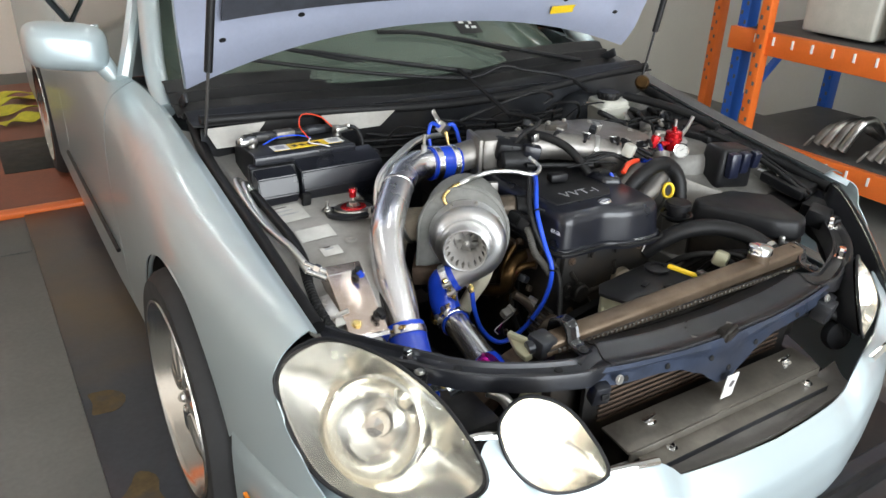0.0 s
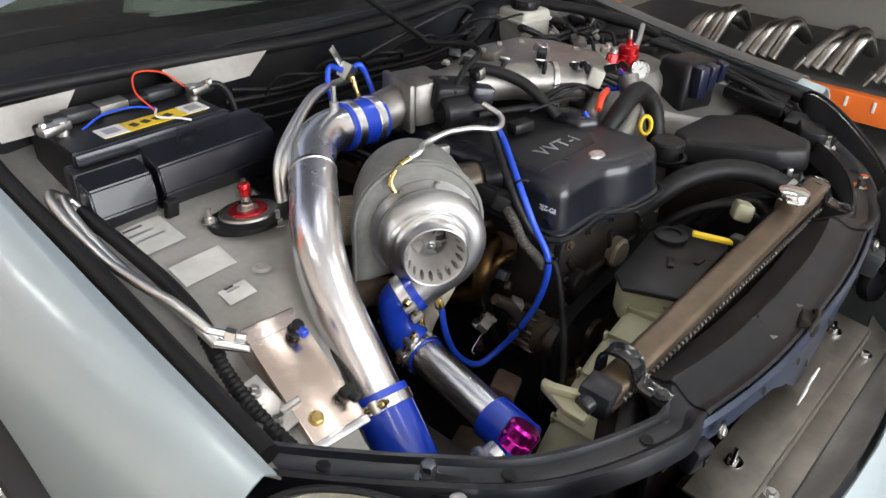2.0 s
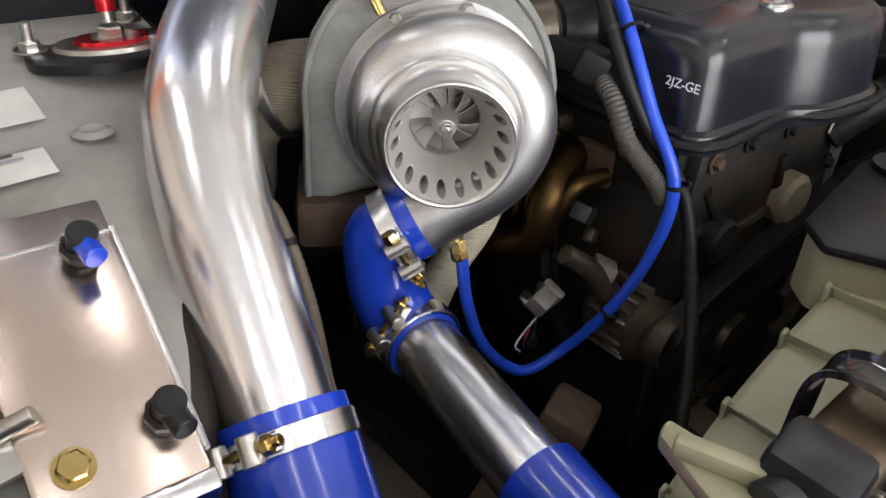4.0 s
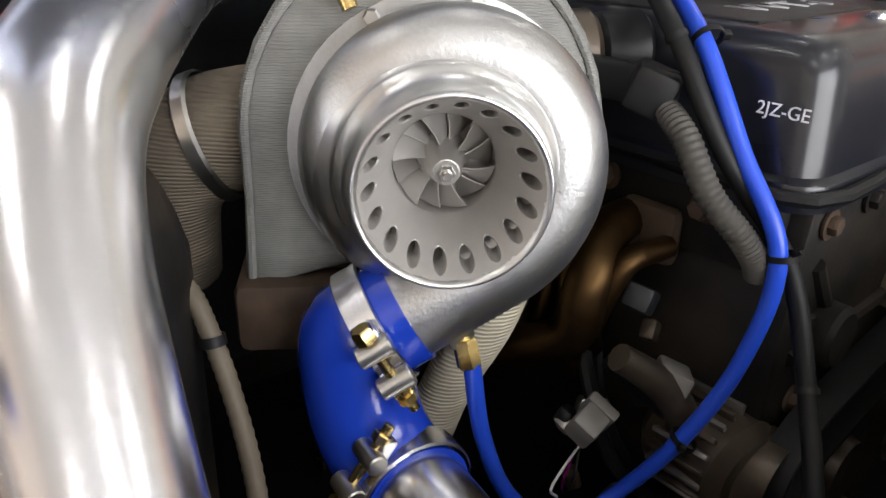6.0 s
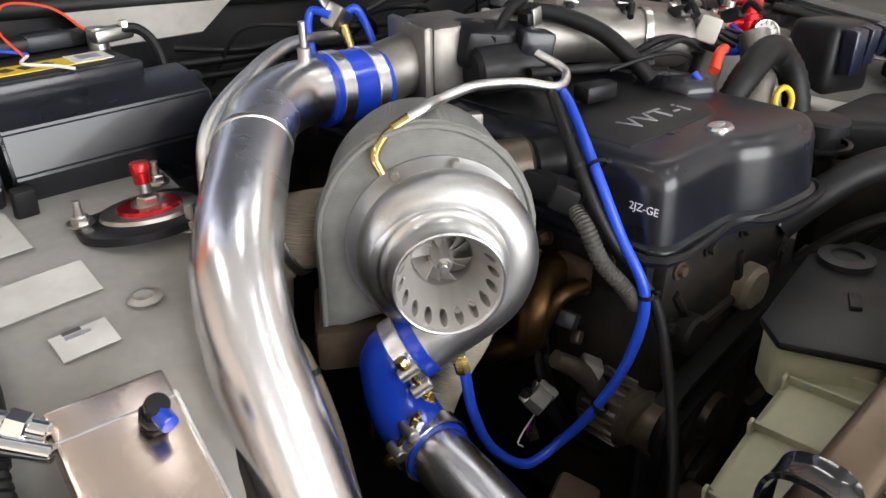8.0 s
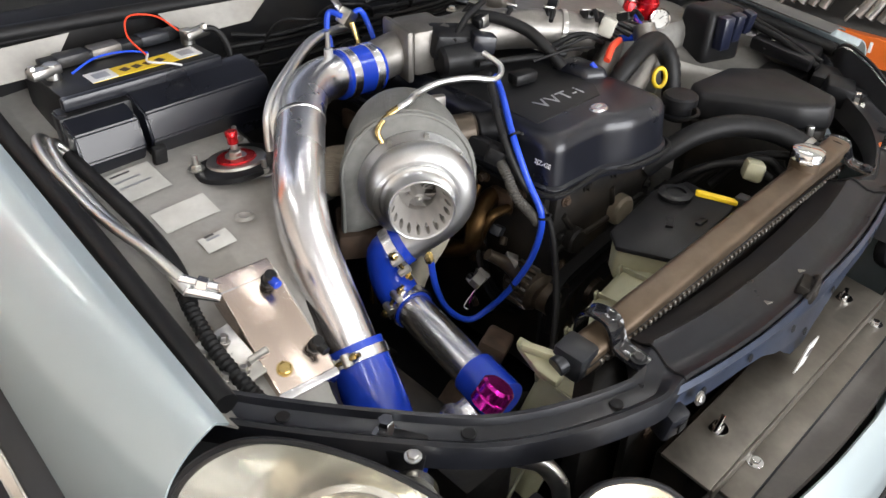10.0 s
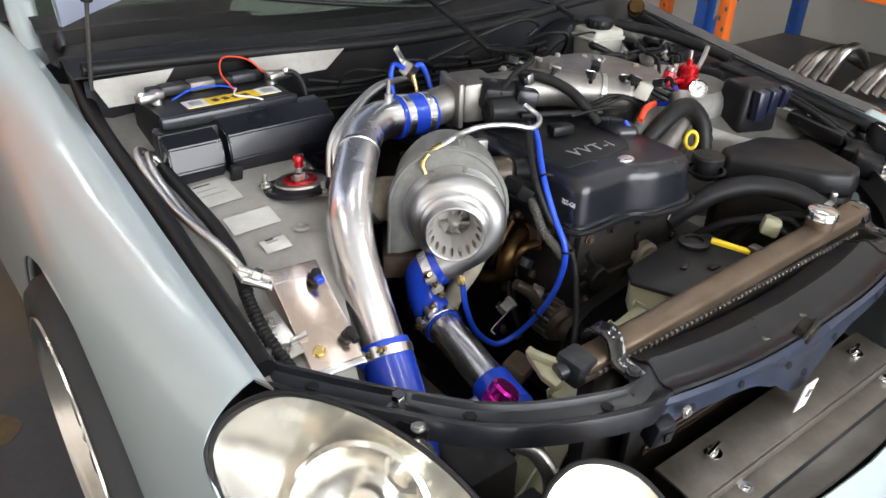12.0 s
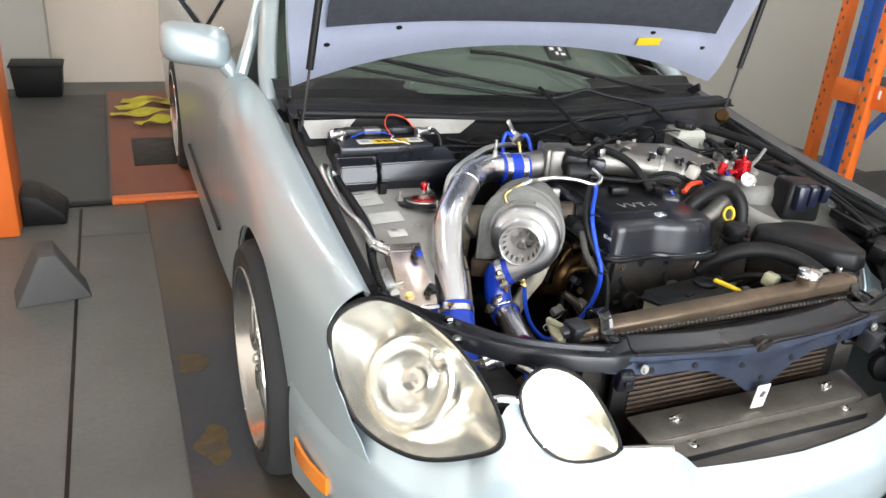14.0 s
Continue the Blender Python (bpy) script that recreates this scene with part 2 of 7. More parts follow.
def box(size, m=None, bevel=0.003, seg=2, bm=None, taper=1.0):
    bm = bm or bmesh.new()
    r = bmesh.ops.create_cube(bm, size=1)["verts"]
    for v in r:
        k = taper if v.co.z > 0 else 1
        v.co = V(v.co.x * size[0] * k, v.co.y * size[1] * k, v.co.z * size[2])
    if bevel:
        es = {e for v in r for e in v.link_edges}
        res = bmesh.ops.bevel(bm, geom=list(es), offset=bevel, segments=seg, affect="EDGES", profile=0.5)
        r = list({v for f in res["faces"] for v in f.verts} | {v for v in r if v.is_valid})
    if m is not None:
        for v in r:
            v.co = m @ v.co
    return bm


def spline(pts, n=6):
    pts = [V(p) for p in pts]
    if len(pts) == 2:
        return [pts[0].lerp(pts[1], i / n) for i in range(n + 1)]
    out = []
    ext = [pts[0] * 2 - pts[1], *pts, pts[-1] * 2 - pts[-2]]
    for i in range(len(pts) - 1):
        a, b, c, d = ext[i:i + 4]
        for k in range(n):
            t = k / n
            out.append(0.5 * (2 * b + (c - a) * t + (2 * a - 5 * b + 4 * c - d) * t * t + (3 * b - a - 3 * c + d) * t ** 3))
    return out + [pts[-1]]


def ring_faces(bm, rings, close=True, cap=True):
    for a, b in zip(rings, rings[1:]):
        k = len(a)
        for i in range(k if close else k - 1):
            j = (i + 1) % k
            bm.faces.new((a[i], a[j], b[j], b[i]))
    if cap:
        bm.faces.new(list(reversed(rings[0])))
        bm.faces.new(rings[-1])


def tube(pts, r, seg=14, n=6, bm=None, cap=True, smooth=True, ripple=0.0):
    """A round tube along a smooth line; r is a radius or a list spread along it."""
    bm = bm or bmesh.new()
    line = spline(pts, n) if smooth else [V(p) for p in pts]
    rs = r if isinstance(r, (list, tuple)) else [r, r]
    m = len(line)
    t0 = (line[1] - line[0]).normalized()
    nor = t0.orthogonal().normalized()
    rings = []
    for i, p in enumerate(line):
        t = (line[min(i + 1, m - 1)] - line[max(i - 1, 0)]).normalized()
        nor = (nor - t * nor.dot(t)).normalized()
        bi = t.cross(nor)
        f = i / (m - 1) * (len(rs) - 1)
        k = min(int(f), len(rs) - 2)
        rad = rs[k] + (rs[k + 1] - rs[k]) * (f - k)
        if ripple:
            rad *= 1 + ripple * (1 if i % 2 else -1)
        rings.append([bm.verts.new(p + rad * (math.cos(a) * nor + math.sin(a) * bi)) for a in (2 * math.pi * j / seg for j in range(seg))])
    ring_faces(bm, rings, True, cap)
    return bm


def lathe(profile, m=None, seg=48, bm=None, cap=False):
    """Turns (radius, height) pairs round z."""
    bm = bm or bmesh.new()
    m = m or Matrix()
    rings = []
    for r, h in profile:
        rings.append([bm.verts.new(m @ V(max(r, 1e-4) * math.cos(a), max(r, 1e-4) * math.sin(a), h)) for a in (2 * math.pi * j / seg for j in range(seg))])
    ring_faces(bm, rings, True, cap)
    return bm


def rod(a, b, r, seg=16, bevel=0.0, bm=None):
    a, b = V(a), V(b)
    L = (b - a).length
    m = Matrix.Translation(a) @ frame_of(b - a)
    bv = min(bevel or r * 0.12, L * 0.3)
    return lathe([(0, 0), (r - bv, 0), (r, bv), (r, L - bv), (r - bv, L), (0, L)], m, seg, bm)


def hexbolt(p, axis, r, h, washer=0.0, bm=None):
    m = Matrix.Translation(p) @ frame_of(axis)
    bm = bm or bmesh.new()
    if washer:
        lathe([(0, -0.0005), (washer, 0), (washer, 0.002), (0, 0.002)], m, 20, bm)
    lathe([(0, 0), (r, 0), (r, h * 0.85), (r * 0.85, h), (0, h)], m, 6, bm)
    return bm


def prism(outline, h, m=None, bevel=0.002, seg=2, bm=None, top_scale=1.0):
    """A flat outline in xy, raised by h along z."""
    own = bmesh.new()
    c = V(sum(p[0] for p in outline) / len(outline), sum(p[1] for p in outline) / len(outline), 0)
    lo = [own.verts.new((p[0], p[1], 0)) for p in outline]
    hi = [own.verts.new((c.x + (p[0] - c.x) * top_scale, c.y + (p[1] - c.y) * top_scale, h)) for p in outline]
    own.faces.new(list(reversed(lo)))
    own.faces.new(hi)
    k = len(lo)
    for i in range(k):
        own.faces.new((lo[i], lo[(i + 1) % k], hi[(i + 1) % k], hi[i]))
    bmesh.ops.recalc_face_normals(own, faces=own.faces)
    if bevel:
        bmesh.ops.bevel(own, geom=list(own.edges), offset=bevel, segments=seg, affect="EDGES", profile=0.5)
    if m is not None:
        own.transform(m)
    if bm is None:
        return own
    me = bpy.data.meshes.new("tmp")
    own.to_mesh(me)
    own.free()
    bm.from_mesh(me)
    bpy.data.meshes.remove(me)
    return bm


def sheet(fn, nu, nv, thick=0.004, bm=None):
    """A surface fn(u, v), u and v from 0 to 1, given thickness."""
    bm = bm or bmesh.new()
    vs = [[bm.verts.new(fn(i / nu, j / nv)) for j in range(nv + 1)] for i in range(nu + 1)]
    fs = [bm.faces.new((vs[i][j], vs[i + 1][j], vs[i + 1][j + 1], vs[i][j + 1])) for i in range(nu) for j in range(nv)]
    if thick:
        bmesh.ops.recalc_face_normals(bm, faces=bm.faces)
        bmesh.ops.solidify(bm, geom=fs, thickness=thick)
    return bm


def lerp_table(table, x):
    if x <= table[0][0]:
        return table[0][1]
    for (a, va), (b, vb) in zip(table, table[1:]):
        if x <= b:
            t = (x - a) / (b - a)
            t = t * t * (3 - 2 * t) * 0.5 + t * 0.5
            return va + (vb - va) * t
    return table[-1][1]


def smooth_table(table, x):
    """Like lerp_table, with continuous slopes."""
    n = len(table)
    if x <= table[0][0]:
        return table[0][1]
    if x >= table[-1][0]:
        return table[-1][1]
    sl = [(b[1] - a[1]) / (b[0] - a[0]) for a, b in zip(table, table[1:])]
    tang = [sl[0]] + [(p + q) / 2 if p * q > 0 else (p + q) * 0.35 for p, q in zip(sl, sl[1:])] + [sl[-1]]
    for i in range(n - 1):
        a, b = table[i], table[i + 1]
        if x <= b[0]:
            h = b[0] - a[0]
            t = (x - a[0]) / h
            return (1 + 2 * t) * (1 - t) ** 2 * a[1] + t * (1 - t) ** 2 * h * tang[i] + t * t * (3 - 2 * t) * b[1] + t * t * (t - 1) * h * tang[i + 1]
    return table[-1][1]


def text(name, body, size, m, material, parent, depth=0.0006, space=1.0):
    c = bpy.data.curves.new(name, "FONT")
    c.body, c.size, c.extrude, c.space_character = body, size, depth, space
    c.align_x, c.align_y = "CENTER", "CENTER"
    tmp = new(name, c)
    dg = bpy.context.evaluated_depsgraph_get()
    me = bpy.data.meshes.new_from_object(tmp.evaluated_get(dg))
    bpy.data.objects.remove(tmp)
    bpy.data.curves.remove(c)
    me.transform(m)
    me.materials.clear()
    me.materials.append(material)
    ob = new(name, me)
    ob.parent = parent
    return ob


# ---- the room ----
def slab(name, lo, hi, material, label, category="wall", bevel=0.0):
    lo, hi = V(lo), V(hi)
    bm = box(hi - lo, Matrix.Translation((lo + hi) / 2), bevel)
    return single(name, bm, material, label, category, kind="structure")


slab("floor", (-4.4, -30, -0.12), (4.4, 8, 0), CONCRETE, "grey painted workshop floor with worn stains", "floor")
slab("wall_back", (-4.4, 6.3, 0), (4.4, 6.45, 3.8), WALL, "warm white plastered back wall of the workshop")
slab("wall_left", (-4.4, -5, 0), (-4.25, 6.3, 3.8), WALL, "warm white side wall of the workshop")
slab("wall_right", (3.75, -5, 0), (3.9, 6.3, 3.8), WALLR, "grey-white side wall behind the storage rack")
slab("wall_front_a", (-4.25, -5, 0), (-2.9, -4.85, 3.8), WALL, "front wall beside the open roller door")
slab("wall_front_b", (2.3, -5, 0), (3.75, -4.85, 3.8), WALL, "front wall beside the open roller door")
slab("wall_front_c", (-2.9, -5, 3.2), (2.3, -4.85, 3.8), WALL, "lintel over the open roller door")
slab("ceiling", (-4.4, -5, 3.8), (4.4, 6.45, 3.95), CEIL, "pale sheet ceiling of the workshop", "ceiling")
slab("wall_pier", (-2.35, 6.05, 0), (-1.72, 6.298, 3.8), WALLR, "grey-white pier standing out from the back wall")


def tube_light(x, y):
    t = thing("ceiling_light", "white twin-tube fluorescent batten hung under the ceiling", "ceiling light", "ceiling lights", at=(x, y, 3.6))
    part("housing", box((0.16, 1.5, 0.06), Matrix.Translation((0, 0, 0.03)), 0.006), WHITEPL, t)
    part("hanger", box((0.03, 0.03, 0.15), Matrix.Translation((0, 0.5, 0.13)), 0.002), STEEL, t)
    for k in (-0.045, 0.045):
        part("tube", rod((k, -0.72, -0.02), (k, 0.72, -0.02), 0.016), TUBEGLOW, t)


for lx in (-2.0, 0.3, 2.4):
    for ly in (-1.6, 1.2, 3.8):
        tube_light(lx, ly)

# ramp deck, dyno deck and mats on the floor
slab("ramp_deck", (-1.16, -2.2, 0), (1.16, 3.16, 0.012), DARKFLOOR, "dark steel drive-on deck stained with oil", "deck", 0.003)
slab("floor_seam", (-1.475, -3.0, 0), (-1.463, 3.1, 0.002), DARK, "dark seam in the grey floor", "seam")
random.seed(17)
for k, (x_, y_, r_) in enumerate(((-1.05, 0.62, 0.10), (-1.08, 0.98, 0.08), (-1.04, 0.30, 0.06), (-1.10, 1.45, 0.08))):
    ph_ = random.uniform(0, 6)
    ring_ = [(x_ + r_ * 0.6 * (1 + 0.3 * math.sin(3 * a + ph_)) * math.cos(a), y_ + r_ * (1 + 0.25 * math.sin(2 * a + ph_)) * math.sin(a)) for a in (2 * math.pi * j / 22 for j in range(22))]
    single("paint_spill", prism(ring_, 0.0012, Matrix.Translation((0, 0, 0.012)), 0.0), OCHRE, "dried ochre paint spill on the dark deck", "spill")
dyno = thing("dyno_deck", "red-brown roller deck with an orange front lip under the rear wheels", "dyno deck")
part("deck", prism([(-1.32, 3.2), (1.32, 3.2), (1.32, 5.85), (-1.32, 5.85)], 0.016, None, 0.003), REDDECK, dyno)
part("front_lip", box((2.64, 0.07, 0.03), Matrix.Translation((0, 3.165, 0.015)), 0.005), ORANGE, dyno, "bright orange painted lip")
for sx in (-1, 1):
    part("roller_pit", box((0.5, 0.6, 0.004), Matrix.Translation((sx * 0.94, 4.05, 0.0185)), 0.001), DARK, dyno, "dark brown recessed roller cover")
slab("rubber_mat", (-2.05, 3.15, 0), (-1.335, 5.75, 0.01), MATGREY, "dark grey rubber mat beside the deck", "mat", 0.002)
slab("floor_line", (0.72, -3.5, 0), (0.80, -0.1, 0.002), YELLOW, "yellow painted line on the floor", "floor line")

# ---- the car ----
car = thing("car", "silver-green saloon car with its bonnet propped open over a turbocharged engine", "car")
WHEEL_Y, WHEEL_Z, REAR_Y = 0.92, 0.325, 3.74
TOPZ = [(0.30, 0.735), (0.385, 0.749), (0.78, 0.80), (1.14, 0.86), (1.5, 0.925), (1.9, 0.95), (4.9, 0.98)]
OUTX = [(0.0, 0.60), (0.07, 0.72), (0.165, 0.82), (0.28, 0.885), (0.40, 0.918), (0.6, 0.948), (0.9, 0.965), (1.3, 0.958), (2.0, 0.955), (4.9, 0.93)]
FRONTY = [(0.40, 0.17), (0.50, 0.245), (0.55, 0.288), (0.62, 0.352), (0.68, 0.40), (0.80, 0.40)]


FLANK = [(-0.012, 0.14), (-0.004, 0.30), (0.010, 0.50), (0.035, 0.715), (0.065, 0.835), (0.10, 0.91), (0.15, 0.962), (0.21, 0.99), (0.28, 1.0), (0.42, 0.985), (0.56, 0.95), (0.66, 0.90), (0.80, 0.82)]


def side_point(y, s, low):
    """A point of the right-hand flank: s from the top inner edge (0) down to the height low (1)."""
    zt, xo = smooth_table(TOPZ, y), smooth_table(OUTX, y)
    xi = smooth_table([(0.0, 0.815), (1.5, 0.815), (1.9, 0.875), (5.0, 0.875)], y)
    d = s * (zt - low)
    if s < 0.02:
        f, d = s / 0.02 * 0.14, -0.012 * (s / 0.02)
    else:
        d = -0.012 + (s - 0.02) / 0.98 * (zt - low + 0.012)
        f = smooth_table(FLANK, d)
    return V(-(xi + (xo - xi) * f), y, zt - d)


def low_edge(y):
    z = 0.22
    for c in (WHEEL_Y, REAR_Y):
        q = 0.362 ** 2 - (y - c) ** 2
        if q > 0:
            z = max(z, WHEEL_Z + math.sqrt(q))
    return z


def flank(y0, y1, nu, side, lowcut=0.22):
    def fn(u, v):
        y = y0 + (y1 - y0) * u
        low = max(low_edge(y), lowcut if y < 0.56 else 0)
        s = 0.2 * v if v < 0.1 else 0.02 + 0.98 * ((v - 0.1) / 0.9) ** 1.35
        p = side_point(y, s, low)
        if y < 0.56 and y0 < 0.5:
            w = (0.56 - y) / (0.56 - y0)
            p2 = side_point(max(y - w * (y0 - lerp_table(FRONTY, p.z)), 0.05), s, low)
            p = V(p2.x, p2.y, p.z)
        return V(p.x * -side if side > 0 else p.x, p.y, p.z)
    return sheet(fn, nu, 44, 0.003)


for sd in (-1, 1):
    f = part("fender", flank(0.40, 1.62, 62, sd, 0.47), PAINT, car)
    part("arch_lip", tube([(sd * (lerp_table(OUTX, WHEEL_Y + 0.362 * math.cos(a)) - 0.012), WHEEL_Y + 0.362 * math.cos(a), WHEEL_Z + 0.362 * math.sin(a)) for a in [math.pi * k / 16 for k in range(17)]], 0.006, 8, 2), PAINT, f)
    d = part("front_door", flank(1.626, 2.70, 30, sd), PAINT, car)
    part("door_trim", tube([(sd * 0.962, 1.64, 0.42), (sd * 0.962, 2.2, 0.425), (sd * 0.96, 2.69, 0.43)], 0.007, 8, 4), BLACK, d, "black rubbing strip")
    part("rear_quarter", flank(2.706, 4.85, 50, sd), PAINT, car)
    # wheel well liner
    part("arch_liner", sheet(lambda u, v: V(sd * (0.60 + 0.30 * v), WHEEL_Y + 0.372 * math.cos(math.pi * u), WHEEL_Z + 0.372 * math.sin(math.pi * u)), 24, 4, 0.003), BLACK, f, "black plastic arch liner")


def wheel(y, sd):
    x0 = sd * (0.978 if y < 2 else 0.945)
    m = Matrix.Translation((x0, y, WHEEL_Z)) @ frame_of((sd, 0, 0))
    w = new("wheel")
    w.parent = car
    tread = [(0.245, -0.005), (0.262, 0.004), (0.30, 0.003), (0.318, -0.015), (0.325, -0.04), (0.325, -0.20), (0.318, -0.225), (0.30, -0.243), (0.25, -0.24)]
    part("tyre", lathe(tread, m, 72), TYRE, w)
    rim = [(0.254, -0.002), (0.252, 0.007), (0.246, 0.007), (0.243, -0.004), (0.238, -0.010), (0.234, -0.040), (0.228, -0.046), (0.222, -0.066), (0.215, -0.09), (0.20, -0.098)]
    bm = lathe(rim, m, 72)
    lathe([(0.215, -0.09), (0.214, -0.23), (0.25, -0.236)], m, 72, bm)
    part("rim", bm, RIMSILVER, w, "satin silver deep-dish alloy rim", 50)
    bm = bmesh.new()
    for k in range(10):
        a = 2 * math.pi * k / 10
        tube([m @ V(0.05 * math.cos(a), 0.05 * math.sin(a), -0.030), m @ V(0.14 * math.cos(a), 0.14 * math.sin(a), -0.034), m @ V(0.219 * math.cos(a), 0.219 * math.sin(a), -0.062)], [0.017, 0.013, 0.011], 8, 3, bm)
    lathe([(0, -0.022), (0.035, -0.022), (0.040, -0.030), (0.075, -0.038), (0.075, -0.11), (0, -0.11)], m, 32, bm)
    part("spokes", bm, RIMSILVER, w)
    part("brake_disc", lathe([(0.05, -0.13), (0.17, -0.13), (0.17, -0.15), (0.05, -0.15)], m, 40), STEEL, w)
    for k in range(5):
        a = 2 * math.pi * k / 5
        part("wheel_nut", hexbolt(m @ V(0.057 * math.cos(a), 0.057 * math.sin(a), -0.036), (sd, 0, 0), 0.010, 0.018), STEEL, w)


for sd in (-1, 1):
    for y in (WHEEL_Y, REAR_Y):
        wheel(y, sd)

# front bumper: a plan curve from the arch round to the centre line, with the upper edge's height along it
PLAN = spline([(-0.946, 0.57, 0), (-0.925, 0.42, 0), (-0.885, 0.28, 0), (-0.822, 0.17, 0), (-0.735, 0.085, 0), (-0.63, 0.025, 0), (-0.50, -0.025, 0), (-0.34, -0.062, 0), (-0.17, -0.083, 0), (0, -0.09, 0)], 6)
EDGE = [(-0.95, 0.47), (-0.90, 0.49), (-0.872, 0.535), (-0.80, 0.505), (-0.72, 0.533), (-0.690, 0.590), (-0.672, 0.628), (-0.655, 0.642), (-0.630, 0.640), (-0.612, 0.615), (-0.600, 0.580), (-0.555, 0.545), (-0.48, 0.555), (-0.44, 0.568), (-0.34, 0.558), (-0.30, 0.528), (-0.27, 0.502), (0, 0.492)]


def bumper_point(u, v):
    k = u * 2
    mirror = k > 1
    if mirror:
        k = 2 - k
    f = k * (len(PLAN) - 1)
    i = min(int(f), len(PLAN) - 2)
    p = PLAN[i].lerp(PLAN[i + 1], f - i)
    q = PLAN[min(i + 1, len(PLAN) - 1)] - PLAN[i]
    n = V(q.y, -q.x, 0).normalized()
    n = -n if n.y > 0 and p.x > -0.9 else n
    if n.x > 0:
        n = -n
    zt = lerp_table(EDGE, p.x)
    z = zt + (0.19 - zt) * v
    back = lerp_table([(0.0, 0.052), (0.10, 0.026), (0.22, 0.006), (0.4, 0.0), (0.62, 0.004), (0.8, 0.02), (1.0, 0.05)], v) + 0.9 * max(0, zt - 0.60) * max(0, 1 - v * 4)
    p = p - n * back * min(1, max(0.15, (0.60 - p.y) / 0.35))
    return V(-p.x - 0.06 * max(0, -p.x - 0.25) if mirror else p.x, p.y + (0.10 * max(0, min(-p.x, 0.7) - 0.2) if mirror else 0), z)


bumper = part("front_bumper", sheet(bumper_point, 124, 22, 0.004), PAINT, car)
part("lower_grille", box((0.9, 0.02, 0.07), Matrix.Translation((0, -0.081, 0.255)), 0.01), BLACK, bumper, "black lower grille slot")
for sd in (-1, 1):
    part("chrome_strip", tube([(sd * 0.442, 0.0, 0.572), (sd * 0.40, -0.008, 0.570), (sd * 0.335, -0.016, 0.562)], 0.008, 8, 4), CHROME, bumper, "bright chrome strip")
    part("lamp_trim", tube([(sd * 0.668, 0.130, 0.640), (sd * 0.640, 0.118, 0.648), (sd * 0.606, 0.104, 0.645)], 0.008, 8, 4), CHROME, bumper, "bright chrome strip between the lamps")
    mk = part("side_marker", sheet(lambda u, v: V(sd * (0.950 - 0.03 * u ** 2 * 1.2), 0.50 - 0.15 * u, 0.312 + 0.042 * v - 0.012 * u), 8, 3, 0.008), AMBER, car, "amber side marker lamp")
# recess ledge behind the grille opening
part("grille_ledge", sheet(lambda u, v: V((u - 0.5) * (0.66 + 0.10 * v), -0.022 + 0.075 * v + 0.11 * (u - 0.5) ** 2, 0.487 - 0.012 * math.sin(math.pi * v)), 24, 6, 0.006), LEDGE, bumper, "dusty grey moulded ledge behind the grille opening")
part("undertray", box((1.5, 0.5, 0.01), Matrix.Translation((0, 0.25, 0.21)), 0.003), BLACK, car)


def loop(pts, n=7):
    pts = [V(p) for p in pts]
    m = len(pts)
    out = []
    for i in range(m):
        a, b, c, d = (pts[(i + k - 1) % m] for k in range(4))
        for k in range(n):
            t = k / n
            out.append(0.5 * (2 * b + (c - a) * t + (2 * a - 5 * b + 4 * c - d) * t * t + (3 * b - a - 3 * c + d) * t ** 3))
    return out


def dome(line, n, bulge, rings=8, inner=0.0, sag=0.0):
    bm = bmesh.new()
    c = sum(line, V(0, 0, 0)) / len(line)
    rs = []
    for k in range(rings + 1):
        s = 1 - (1 - inner) * k / rings
        rs.append([bm.verts.new(c + (p - c) * s + n * (bulge * (1 - s * s) + sag)) for p in line])
    ring_faces(bm, rs, True, False)
    if inner < 0.01:
        bmesh.ops.remove_doubles(bm, verts=bm.verts, dist=0.0008)
    return bm


BIG = [(-0.898, 0.398, 0.680), (-0.826, 0.368, 0.759), (-0.748, 0.273, 0.757), (-0.686, 0.159, 0.702), (-0.661, 0.061, 0.605), (-0.720, 0.093, 0.550), (-0.805, 0.172, 0.517), (-0.880, 0.284, 0.549)]
SMALL = [(-0.611, 0.104, 0.669), (-0.565, 0.097, 0.716), (-0.502, 0.053, 0.693), (-0.459, -0.010, 0.602), (-0.487, -0.007, 0.569), (-0.552, 0.026, 0.557), (-0.600, 0.068, 0.597)]


